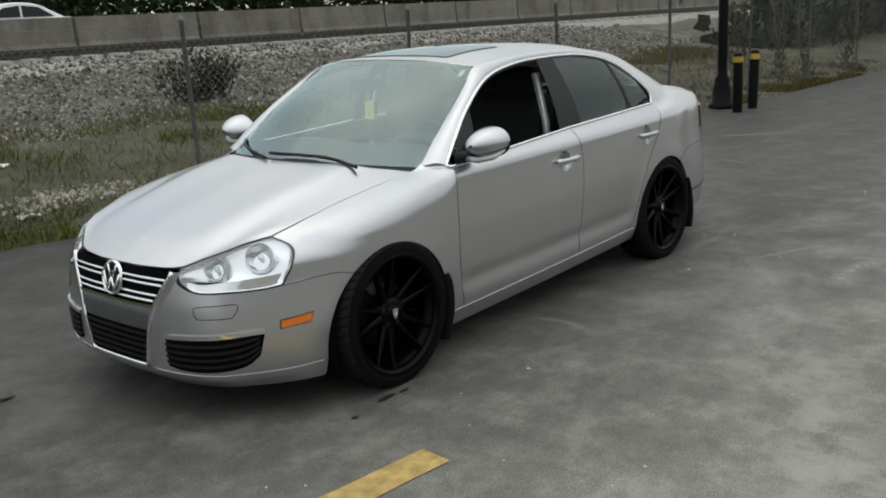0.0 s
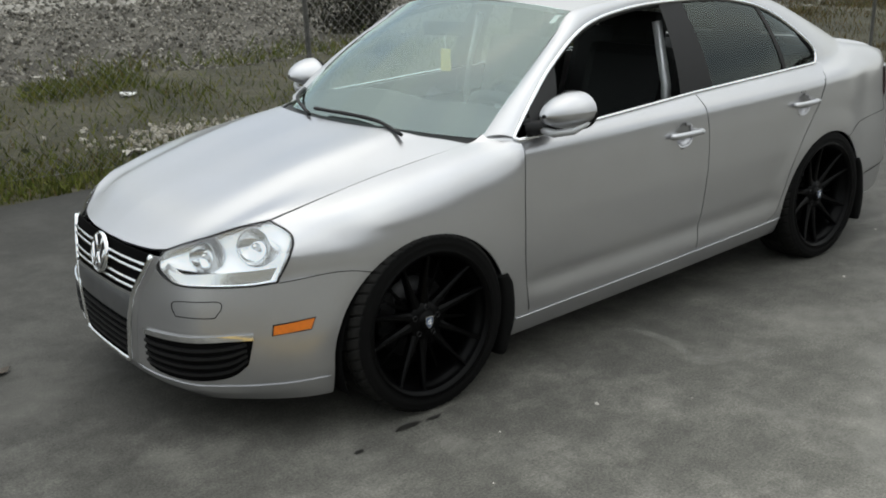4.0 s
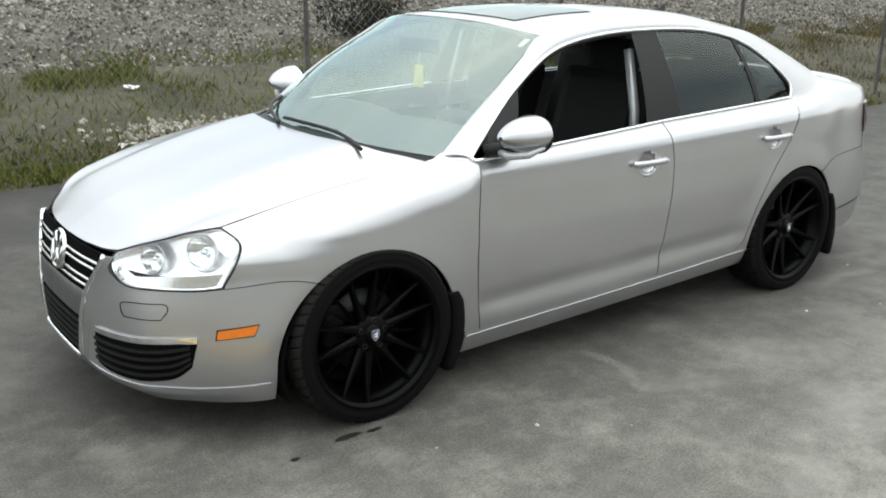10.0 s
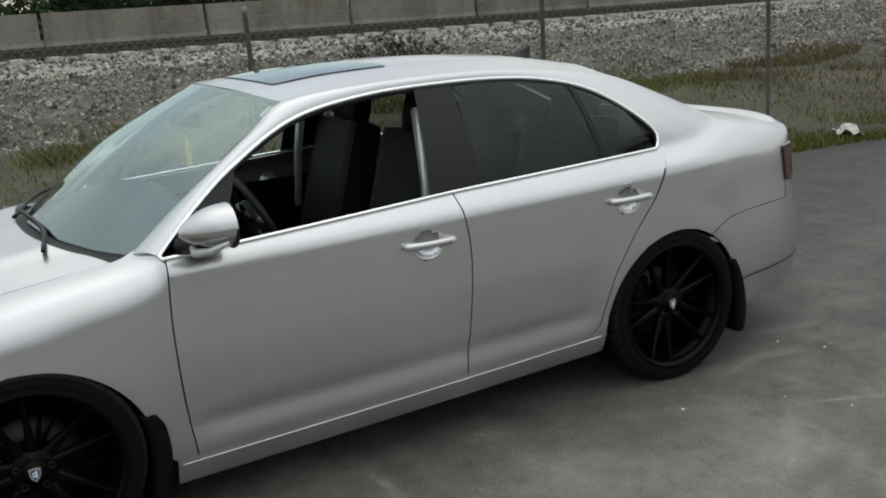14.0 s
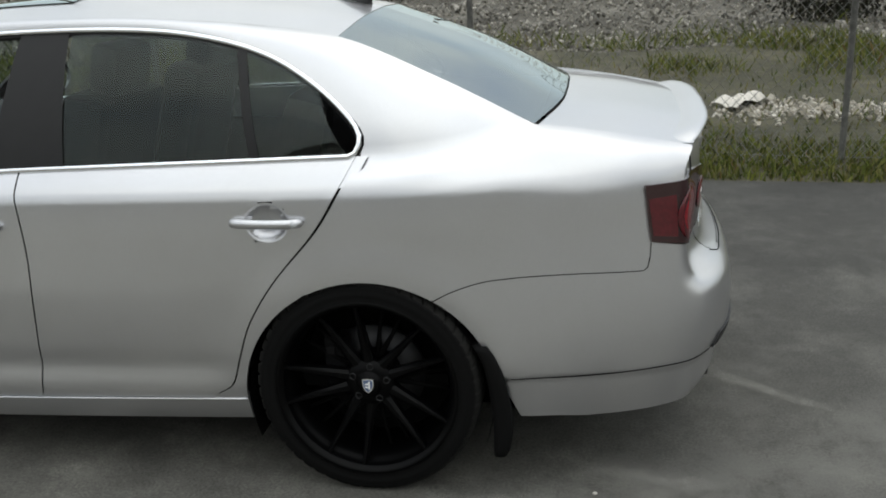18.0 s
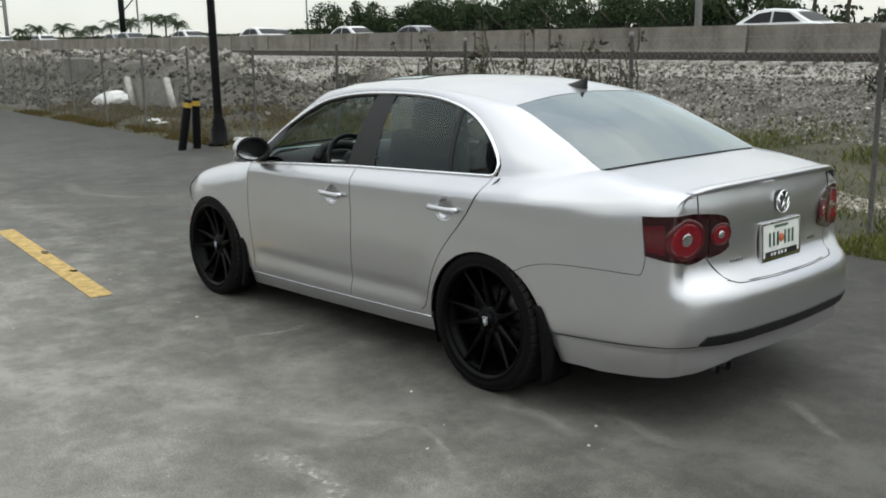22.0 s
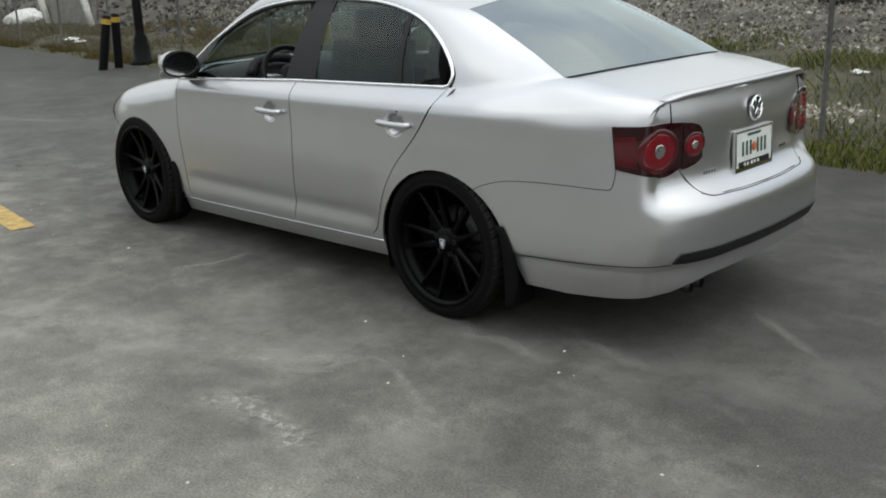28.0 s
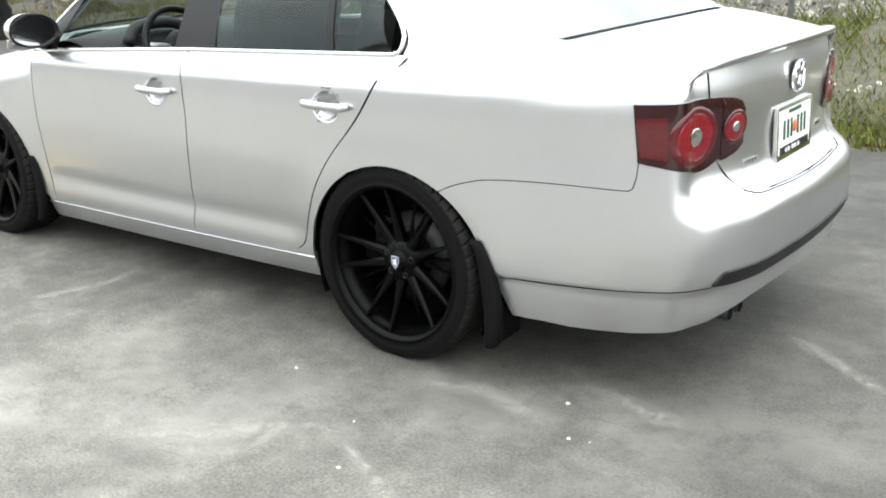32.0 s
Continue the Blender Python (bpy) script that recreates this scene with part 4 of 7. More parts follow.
def door_grid(front, rear, n=40, nv=34):
    a, b = seam_x(front, nv, -G), seam_x(rear, nv, G)
    rows = []
    for j in range(nv):
        u = np.linspace(0, 1, n)
        x = a[j, 0] * (1 - u) + b[j, 0] * u
        lo = np.array([door_low(k) + 0.0012 for k in x])
        hi = np.array([belt(k) for k in x])
        v = 1 - j / (nv - 1)
        za = (a[j, 1] - door_low(a[j, 0])) / (belt(a[j, 0]) - door_low(a[j, 0]))
        zb = (b[j, 1] - door_low(b[j, 0])) / (belt(b[j, 0]) - door_low(b[j, 0]))
        f = np.clip(za * (1 - u) + zb * u, 0, 1)
        rows.append(np.stack([q_x(x), lo + (hi - lo) * f], -1))
    g = np.array(rows)[::-1]
    return g


def panel_with_hole(name, g, centre, rad, mat, side, parent):
    """Door skin with a round hollow for the handle."""
    pts = P(g[..., 0], g[..., 1])
    nv, nu = pts.shape[:2]
    c = np.array(centre)
    v = pts.reshape(-1, 3) * np.array([1, side, 1])
    f = []
    for j in range(nv - 1):
        for i in range(nu - 1):
            m = (pts[j, i] + pts[j + 1, i + 1] + pts[j + 1, i] + pts[j, i + 1]) / 4
            if math.hypot(m[0] - c[0], m[2] - c[1]) < rad * 0.93:
                continue
            k = (j * nu + i, j * nu + i + 1, (j + 1) * nu + i + 1, (j + 1) * nu + i)
            f.append(k)
    me = mesh_from(name, v, f, mat, True)
    face_out(me)
    ob = part(name, me, parent)
    thick(ob, 0.012)
    return ob


def handle_set(x, z, side, parent):
    cup = []
    for r, d in ((0.068, 0.0012), (0.060, 0.0012), (0.055, -0.008), (0.042, -0.022), (0.02, -0.028), (0.0, -0.029)):
        row = []
        for k in range(29):
            a = 2 * math.pi * k / 28
            row.append(P(float(q_x(x + r * math.cos(a))), z + r * 0.86 * math.sin(a), d))
        cup.append(row)
    part("handle_recess", sheet("handle_recess", np.array(cup), M_PAINT, side), parent)
    pts = [P(float(q_x(x + dx)), z + 0.004, o) for dx, o in ((0.098, 0.004), (0.09, 0.016), (0.05, 0.024), (0, 0.027), (-0.06, 0.026), (-0.092, 0.018), (-0.102, 0.004))]
    pts = [(p[0], p[1] * side, p[2]) for p in pts]
    h = part("door_handle", tube("door_handle", spline(pts, 22), [0.009] + [0.0135] * 20 + [0.009], M_PAINT, 12), parent)
    kp = P(float(q_x(x - 0.088)), z + 0.004, 0.034)
    part("key_cover", lathe("key_cover", [(0, 0.006), (0.008, 0.005), (0.011, 0)], M_SILVERPART, 14, "y"), h, "round lock cover").location = (kp[0], kp[1] * side, kp[2])


for sd in (1, -1):
    for nm, fr, rr, hx, hz in (("front_door", DOOR_F, DOOR_M, -1.40, 0.815), ("rear_door", DOOR_M, DOOR_R, -2.325, 0.835)):
        d = panel_with_hole(nm, door_grid(fr, rr, 46, 38), (hx, hz), 0.058, M_PAINT, sd, car)
        handle_set(hx, hz, sd, d)

# sill under the doors
xs = np.linspace(-0.43, -2.207, 40)
both("sill", ruled([(float(q_x(x)), door_low(x) - 0.085) for x in xs], [(float(q_x(x)), door_low(x) + 0.014) for x in xs], 40, 10, -0.003, lin=True), M_PAINT, t=0.012)
# bright edge line along the sill
for sd in (1, -1):
    part("sill_strip", tube("sill_strip", [tuple(P(float(q_x(x)), door_low(x) - 0.006, 0.002) * np.array([1, sd, 1])) for x in xs], 0.0035, M_PAINT, 6), car)


def shouldered(bottom, tops, nv=26, drop=0.10, first=None):
    """Skin that climbs the flank from (q, z) points and rolls over to points in space."""
    cols = []
    n = len(bottom)
    for i, ((q0, z0), T) in enumerate(zip(bottom, tops)):
        T = np.array(T)
        qt = float(q_x(min(0.7, T[0])))
        zs = max(z0 + 0.02, T[2] - drop)
        k = nv * 2 // 3
        lin = np.linspace(0, 1, k)
        qq = q0 + (qt - q0) * smooth01(0, 1, lin)
        if first is not None:
            w = (1 - i / (n - 1)) ** 6
            zz = z0 + (zs - z0) * lin
            xs_ = np.interp(zz, first[::-1, 1], first[::-1, 0])
            xr = -3.388
            x0 = float(np.interp(q0, QS, OUT[:, 0]))
            sa = (x0 - xs_[0]) / (xr - xs_[0])
            st = (T[0] - first[0, 0]) / (-3.50 - first[0, 0])
            ss = sa + (st - sa) * smooth01(0, 1, lin)
            xe = xr + (-3.50 - xr) * smooth01(0, 1, lin)
            qq = q_x(xs_ + (xe - xs_) * ss)
        low = P(qq, z0 + (zs - z0) * lin)
        p0, tan = low[-1], low[-1] - low[-2]
        tan = tan / np.linalg.norm(tan)
        ln = np.linalg.norm(T - p0)
        lean = radians(float(np.interp(-T[0], [2.58, 2.72, 2.86, 2.97, 3.06, 3.12], [24, 36, 47, 60, 78, 86]))) if T[0] < -2 else radians(84)
        inward = np.array([0, -math.sin(lean), math.cos(lean)])
        c1, c2 = p0 + tan * ln * 0.42, T - inward * ln * 0.38
        t = np.linspace(0, 1, nv - k + 1)[1:, None]
        bez = (1 - t) ** 3 * p0 + 3 * (1 - t) ** 2 * t * c1 + 3 * (1 - t) * t ** 2 * c2 + t ** 3 * T
        cols.append(np.vstack([low, bez]))
    return np.stack(cols, 1)


# headlamp outline: lower, middle and upper line
HL = [[(0.786, 0.412, 0.597)] + [tuple(P(q, z + 0.003)) for q, z in ((float(q_front(0.50)), 0.567), (float(q_front(0.60)), 0.567), (float(q_x(0.62)), 0.570), (float(q_x(0.541)), 0.580))],
      [(0.782, 0.390, 0.618), (0.735, 0.503, 0.627), (0.672, 0.602, 0.643), (0.598, 0.690, 0.655), (0.490, 0.768, 0.665)],
      [(0.772, 0.386, 0.644), (0.712, 0.488, 0.676), (0.652, 0.574, 0.698), (0.572, 0.655, 0.714), (0.458, 0.740, 0.724)],
      [(0.757, 0.386, 0.660), (0.700, 0.466, 0.695), (0.642, 0.530, 0.719), (0.568, 0.588, 0.746), (0.480, 0.640, 0.762)]]
LAMP = loft(HL, 30, 20)

# front wing: from lamp and bumper seam over the arch to the door
HOOD_SEAM = [(0.474, 0.640, 0.766), (0.34, 0.668, 0.802), (0.10, 0.682, 0.848), (-0.15, 0.690, 0.884), (-0.34, 0.70, 0.908), (-0.42, 0.76, 0.915), (-0.478, 0.818, 0.915)]
SEAM_F = [(0.535, 0.580), (0.44, 0.591), (0.35, 0.596), (0.29, 0.591), (0.234, 0.576)]
wing_low = list(map(tuple, spline([(float(q_x(x)), z + 0.0009) for x, z in SEAM_F], 16))) + arch(0, 52, 176, 44)[1:] + [(float(q_x(-0.40)), 0.245), (float(q_x(-0.43)), 0.234), (float(q_x(-0.474)), 0.228)]
wing_low = resample(wing_low, 80)
gw = shouldered(wing_low, resample(spline(HOOD_SEAM, 120), 80))
lamp_edge = resample(LAMP[:, -1], gw.shape[0]) + np.array([-0.004, 0.0015, 0.0])
lamp_edge[0] = P(float(q_x(0.535)), 0.581)
lead = lamp_edge - gw[:, 0]
for i in range(26):
    gw[1:, i] += lead[1:] * (1 - smooth01(0, 1, i / 26))
gw[:, 0] = lamp_edge


def relax(g, n, w=0.5):
    """Evens out a skin, its edges held."""
    g = g.copy()
    for _ in range(n):
        m = (g[:-2, 1:-1] + g[2:, 1:-1] + g[1:-1, :-2] + g[1:-1, 2:]) / 4
        g[1:-1, 1:-1] += w * (m - g[1:-1, 1:-1])
    return g


gw = relax(gw, 22)
fr_seam = spline(DOOR_F, 120)
zr = gw[:, -1, 2]
back_edge = P(q_x(np.interp(np.minimum(zr, 0.90), fr_seam[::-1, 1], fr_seam[::-1, 0]) + G), np.minimum(zr, 0.905))
back_edge[-1] = gw[-1, -1]
lead = (back_edge - gw[:, -1]) * np.array([1, 0, 0])
for i in range(12):
    gw[:, -1 - i] += lead * (1 - smooth01(0, 1, i / 12))
both("front_wing", gw, M_PAINT, t=0.010)
both("pillar_foot", np.array([[(-0.325, 0.690, 0.903), (-0.38, 0.725, 0.909), (-0.425, 0.762, 0.912), (-0.480, 0.820, 0.911)], [(-0.37, 0.700, 0.915), (-0.41, 0.735, 0.919), (-0.44, 0.772, 0.920), (-0.476, 0.814, 0.920)], [(-0.42, 0.690, 0.935), (-0.45, 0.730, 0.942), (-0.475, 0.765, 0.945), (-0.505, 0.795, 0.950)]]), M_PAINT)

# rear quarter
QTOP = [(-2.582, 0.766, 1.010), (-2.70, 0.757, 1.012), (-2.84, 0.722, 1.024), (-2.96, 0.665, 1.045), (-3.06, 0.615, 1.057), (-3.28, 0.602, 1.030), (-3.502, 0.584, 0.989)]
seam = np.array([(x - G, z) for x, z in spline(DOOR_R, 80)])


def seam_at(z):
    return float(np.interp(z, seam[::-1, 1], seam[::-1, 0]))


def arch_x(z, sgn):
    ax, r, cz, rz = ARCHES[1]
    return ax + sgn * r * (math.sqrt(max(0.0, 1 - ((z - cz) / rz) ** 2)) if z > cz else 1.0)


ZJ = 0.625
SEAM_R = [(-2.785, 0.6075), (-2.825, 0.628), (-2.875, 0.645), (-2.95, 0.660), (-3.15, 0.668), (-3.375, 0.664), (-3.388, 0.672)]
ang0 = math.degrees(math.asin((ZJ - ARCHES[1][2]) / ARCHES[1][3]))
q_low = [(float(q_x(a_)), ZJ) for a_ in np.linspace(seam_at(ZJ), arch_x(ZJ, 1), 10)] + arch(1, ang0, 121, 30)[1:] + [(float(q_x(x)), z + 0.0010) for x, z in SEAM_R[1:]]
q_low = resample([(q * 5, z) for q, z in q_low], 74) / np.array([5, 1])
ncol = int(np.argmax(q_low[:, 1] > ZJ + 1e-4))
top_x = np.interp(q_low[:ncol, 0], QS, OUT[:, 0])
frac = (top_x - seam_at(ZJ)) / (arch_x(ZJ, 1) - seam_at(ZJ))
low_strip = []
for z in np.linspace(0.272, ZJ, 28):
    s0 = seam_at(z) if z > 0.288 else -2.10
    low_strip.append([(float(q_x(s0 + (arch_x(z, 1) - s0) * f_ / frac[-1])), z) for f_ in frac])
low_strip = np.array(low_strip)
low_strip[-1, :, 0] = q_low[:ncol, 0]
low_strip = P(low_strip[..., 0], low_strip[..., 1])
qt = resample(spline(QTOP, 140), 74)
gq = shouldered(q_low, qt, 30, 0.085, seam[seam[:, 1] > ZJ - 0.01])


soft = relax(gq, 16)
for i in range(gq.shape[1]):
    gq[:, i] += (soft[:, i] - gq[:, i]) * smooth01(0.45, 0.75, i / gq.shape[1])


def joined(name, grids, mat, side):
    vs, fs = [], []
    for g in grids:
        nv, nu = g.shape[:2]
        b = len(vs)
        vs += [tuple(p) for p in g.reshape(-1, 3) * np.array([1, side, 1])]
        fs += [(b + j * nu + i, b + j * nu + i + 1, b + (j + 1) * nu + i + 1, b + (j + 1) * nu + i) for j in range(nv - 1) for i in range(nu - 1)]
    bm = bmesh.new()
    me = mesh_from(name, vs, fs, mat, True)
    bm.from_mesh(me)
    bmesh.ops.remove_doubles(bm, verts=bm.verts, dist=0.0025)
    bmesh.ops.recalc_face_normals(bm, faces=bm.faces)
    bm.to_mesh(me)
    bm.free()
    me.polygons.foreach_set("use_smooth", [True] * len(me.polygons))
    face_out(me)
    return me


# bumpers
fb_top = [(0.0, 0.640), (float(q_front(0.30)), 0.640), (float(q_front(0.385)), 0.634), (float(q_front(0.41)), 0.596), (float(q_front(0.50)), 0.566), (float(q_front(0.60)), 0.565), (float(q_x(0.60)), 0.571)] + [(float(q_x(x)), z) for x, z in SEAM_F]


def bumper_grid(low_z, top, n, rows, k, sgn):
    """Rows from the car's middle to the wheel arch, each ending on the arch's edge."""
    ax, r, cz, rz = ARCHES[k]
    tt = resample(spline(top, 300), n)
    g = np.zeros((rows, n, 2))
    for i, (q, z1) in enumerate(tt):
        g[:, i, 0], g[:, i, 1] = q, np.linspace(low_z(q), z1, rows)
    qe = tt[-1][0] if k == 0 else tt[0][0]
    for j in range(rows):
        z = g[j, -1 if k == 0 else 0, 1]
        c_ = math.sqrt(max(0.0, 1 - ((z - cz) / rz) ** 2)) if z > cz else 1.0
        end = float(q_x(ax + sgn * (r * c_ + 0.03 * max(0, cz - z))))
        q0 = g[j, :, 0]
        pin = float(q_x(0.60)) if k == 0 else float(q_x(-3.388))
        m = q0 > pin if k == 0 else q0 < pin
        g[j, m, 0] = pin + (q0[m] - pin) * (end - pin) / (qe - pin)
    return g


def fb_low(q):
    return float(np.interp(q, [0, float(q_front(0.45)), float(q_front(0.66)), float(q_x(0.50)), float(q_x(0.39))], [0.152, 0.152, 0.152, 0.151, 0.150]))


gb = bumper_grid(fb_low, fb_top, 110, 46, 0, 1)
thick(part("front_bumper", sheet("front_bumper", np.concatenate([P(gb[..., 0], gb[..., 1])[:, ::-1] * np.array([1, -1, 1]), P(gb[..., 0], gb[..., 1])[:, 1:]], 1), M_PAINT), car), 0.010)

rb_top = [(float(q_x(x)), z) for x, z in SEAM_R]
rb_top = list(map(tuple, spline(rb_top, 40))) + [(float(q_x(-3.400)), 0.742), (float(q_x(-3.44)), 0.735), (float(q_rear(0.675)), 0.712), (float(q_rear(0.635)), 0.698), (float(q_rear(0.59)), 0.702), (float(q_rear(0.53)), 0.722),
          (float(q_rear(0.50)), 0.68), (float(q_rear(0.44)), 0.628), (float(q_rear(0.30)), 0.610), (1.0, 0.606)]


def rb_low(q):
    return float(np.interp(q, [float(q_x(-2.95)), float(q_x(-3.1)), float(q_x(-3.4)), float(q_rear(0.60)), float(q_rear(0.52)), float(q_rear(0.40)), 1.0], [0.232, 0.226, 0.232, 0.252, 0.272, 0.292, 0.296]))


def rear_grid(n_side, rows):
    top = np.vstack([resample(np.array(rb_top[:40]), n_side)] + [np.linspace(rb_top[i], rb_top[i + 1], 9)[1:] for i in range(39, len(rb_top) - 1)])
    ax, r, cz, rz = ARCHES[1]
    pin, q_end = top[n_side - 1, 0], top[0, 0]
    g = np.zeros((rows, len(top), 2))
    for i, (q, z1) in enumerate(top):
        g[:, i, 0], g[:, i, 1] = q, np.linspace(rb_low(q), z1, rows)
    for j in range(rows):
        z = g[j, 0, 1]
        c_ = math.sqrt(max(0.0, 1 - ((z - cz) / rz) ** 2)) if z > cz else 1.0
        end = float(q_x(ax - r * c_ - 0.45 * max(0, 0.36 - z)))
        g[j, :n_side, 0] = pin + (g[j, :n_side, 0] - pin) * (end - pin) / (q_end - pin)
    return g


gb = rear_grid(44, 44)
gbp = P(gb[..., 0], gb[..., 1])[:, ::-1]
thick(part("rear_bumper", sheet("rear_bumper", np.concatenate([gbp[:, ::-1] * np.array([1, -1, 1]), gbp[:, 1:]], 1), M_PAINT), car), 0.010)
STRIP_IN = [(float(q_rear(y)), z) for y, z in ((0.615, 0.378), (0.56, 0.374), (0.4, 0.372), (0.2, 0.372), (0, 0.372))]
STRIP_UP = [(float(q_rear(y)), z) for y, z in ((0.585, 0.418), (0.54, 0.419), (0.4, 0.419), (0.2, 0.419), (0, 0.419))]
gst = ruled(STRIP_IN, STRIP_UP, 30, 6, 0.007)[:, ::-1]
thick(part("bumper_strip", sheet("bumper_strip", np.concatenate([gst[:, ::-1] * np.array([1, -1, 1]), gst[:, 1:]], 1), M_BLACK), car, "black rubbing strip"), 0.008)

# shut line over the rear valance
for sd in (1, -1):
    qs = np.linspace(float(q_x(-3.0)), float(q_rear(0.615)), 60)
    part("valance_seam", tube("valance_seam", [tuple(P(q, 0.3625 + 0.012 * smooth01(qs[0], qs[-1], q), 0.0) * np.array([1, sd, 1])) for q in qs], 0.0018, M_DARK, 5), car)

# bonnet
HOOD = [[(0.815, 0, 0.655), (0.802, 0.2, 0.656), (0.755, 0.38, 0.665), (0.650, 0.523, 0.721), (0.572, 0.583, 0.749), (0.480, 0.637, 0.766)],
        [(0.66, 0, 0.748), (0.645, 0.2, 0.748), (0.605, 0.38, 0.756), (0.535, 0.50, 0.762), (0.45, 0.592, 0.786), (0.35, 0.664, 0.800)],
        [(0.30, 0, 0.858), (0.29, 0.2, 0.858), (0.27, 0.40, 0.864), (0.225, 0.51, 0.850), (0.17, 0.598, 0.846), (0.10, 0.677, 0.848)],
        [(0.02, 0, 0.922), (0.01, 0.2, 0.921), (-0.01, 0.43, 0.924), (-0.055, 0.53, 0.906), (-0.10, 0.604, 0.896), (-0.15, 0.686, 0.884)],
        [(-0.13, 0, 0.950), (-0.14, 0.2, 0.949), (-0.18, 0.44, 0.950), (-0.24, 0.54, 0.930), (-0.29, 0.610, 0.920), (-0.335, 0.695, 0.908)]]
gh = loft(HOOD, 46, 44)
full = np.concatenate([gh[:, ::-1] * np.array([1, -1, 1]), gh[:, 1:]], 1)
thick(part("bonnet", sheet("bonnet", full, M_PAINT), car), 0.012)

# roof, screens and pillars
ROOF = [[(-0.90, 0, 1.394), (-0.925, 0.3, 1.385), (-1.008, 0.577, 1.347)],
        [(-1.3, 0, 1.428), (-1.31, 0.3, 1.418), (-1.33, 0.566, 1.378)],
        [(-1.8, 0, 1.432), (-1.8, 0.3, 1.422), (-1.8, 0.560, 1.382)],
        [(-2.2, 0, 1.408), (-2.2, 0.3, 1.396), (-2.2, 0.550, 1.356)],
        [(-2.50, 0, 1.360), (-2.495, 0.3, 1.347), (-2.478, 0.541, 1.312)]]
gr = loft(ROOF, 24, 40)
full = np.concatenate([gr[:, ::-1] * np.array([1, -1, 1]), gr[:, 1:]], 1)
roof = thick(part("roof", sheet("roof", full[:, ::-1], M_PAINT), car), 0.02)
fr = full[3:16, 9:38] + np.array([0, 0, 0.004])
part("sunroof", sheet("sunroof", fr[:, ::-1], M_REARGLASS), car, "dark glass sunroof panel")
part("sunroof_shade", sheet("sunroof_shade", fr[:, ::-1] - np.array([0, 0, 0.003]), M_BLACK), car)


def mirrored(g):
    return np.concatenate([g[:, ::-1] * np.array([1, -1, 1]), g[:, 1:]], 1)


WS = [[(-0.165, 0, 0.952), (-0.205, 0.3, 0.947), (-0.30, 0.55, 0.932), (-0.40, 0.700, 0.920)],
      [(-0.50, 0, 1.195), (-0.53, 0.3, 1.19), (-0.61, 0.53, 1.165), (-0.695, 0.652, 1.143)],
      [(-0.90, 0, 1.392), (-0.925, 0.3, 1.383), (-0.975, 0.49, 1.364), (-1.005, 0.575, 1.345)]]
part("windscreen", sheet("windscreen", mirrored(loft(WS, 22, 22)), M_GLASS), car, "clear windscreen").visible_shadow = False
RW = [[(-2.50, 0, 1.358), (-2.495, 0.3, 1.345), (-2.478, 0.540, 1.311)],
      [(-2.84, 0, 1.232), (-2.83, 0.3, 1.222), (-2.785, 0.575, 1.188)],
      [(-3.13, 0, 1.077), (-3.12, 0.3, 1.075), (-3.058, 0.610, 1.059)]]
part("rear_window", sheet("rear_window", mirrored(loft(RW, 20, 22))[:, ::-1], M_REARGLASS), car, "dark tinted rear window").visible_shadow = False

DLO = [(-0.470, 0.808, 0.925), (-0.60, 0.765, 1.042), (-0.76, 0.712, 1.158), (-1.01, 0.650, 1.287), (-1.29, 0.623, 1.340), (-1.62, 0.615, 1.355), (-1.95, 0.618, 1.346), (-2.17, 0.636, 1.312), (-2.32, 0.658, 1.262), (-2.45, 0.695, 1.185), (-2.550, 0.739, 1.100), (-2.580, 0.760, 1.048), (-2.565, 0.772, 1.010)]
dl = spline(DLO, 90)
RAIL_IN = [(-0.40, 0.702, 0.921), (-0.54, 0.676, 1.03), (-0.70, 0.650, 1.145), (-0.88, 0.611, 1.265), (-1.006, 0.579, 1.347), (-1.33, 0.568, 1.378), (-1.8, 0.562, 1.382), (-2.16, 0.553, 1.361)]
k = int(np.argmin(np.abs(dl[:, 0] + 2.16)))
outer, inner = resample(dl[:k + 1], 60), resample(spline(RAIL_IN, 140), 60)
c1 = resample(dl[k:], 24)
c3 = resample(spline([(-2.16, 0.553, 1.361), (-2.478, 0.542, 1.312), (-2.785, 0.577, 1.189), (-3.06, 0.613, 1.058)], 80), 24)
top_row = gq[-1]
bot = top_row[:int(np.argmin(np.abs(top_row[:, 0] + 3.06))) + 1]
NB = len(bot)
gc = np.zeros((NB, 24, 3))
for i in range(NB):
    t = i / (NB - 1)
    w = np.linspace(0, 1, 24)[:, None]
    gc[i] = c1 * (1 - t) + c3 * t + np.array([0, 0.013, 0.015]) * 4 * t * (1 - t)
    e = bot[i] - gc[i, -1]
    gc[i] += w ** 2.5 * e

rail = np.stack([outer * (1 - t) + inner * t + np.array([0, 0.013, 0.015]) * 4 * t * (1 - t) for t in np.linspace(0, 1, NB)], 0)

# side glass, black pillars and bright surrounds


def glass_pt(x, f):
    """On the side glass: f 0 at the belt, 1 at the top surround."""
    k = int(np.argmin(dl[:, 0])) + 1
    top = np.array([np.interp(-x, -dl[:k, 0], dl[:k, m]) for m in range(3)])
    zb = belt(x)
    b = P(float(q_x(x)), zb)
    b = b - np.array([0, 0.006, -0.004])
    t = np.array([x, top[1] - 0.006, max(top[2], zb + 0.004)])
    p = b * (1 - f) + t * f
    p[1] += 0.02 * 4 * f * (1 - f)
    return p


def pane(x0, x1, nx, lean0=0.0, lean1=0.0, off=0.0):
    g = []
    for f in np.linspace(0, 1, 14):
        g.append([glass_pt((x0 + lean0 * f) * (1 - u) + (x1 + lean1 * f) * u, f) + np.array([0, off, 0]) for u in np.linspace(0, 1, nx)])
    return np.array(g)


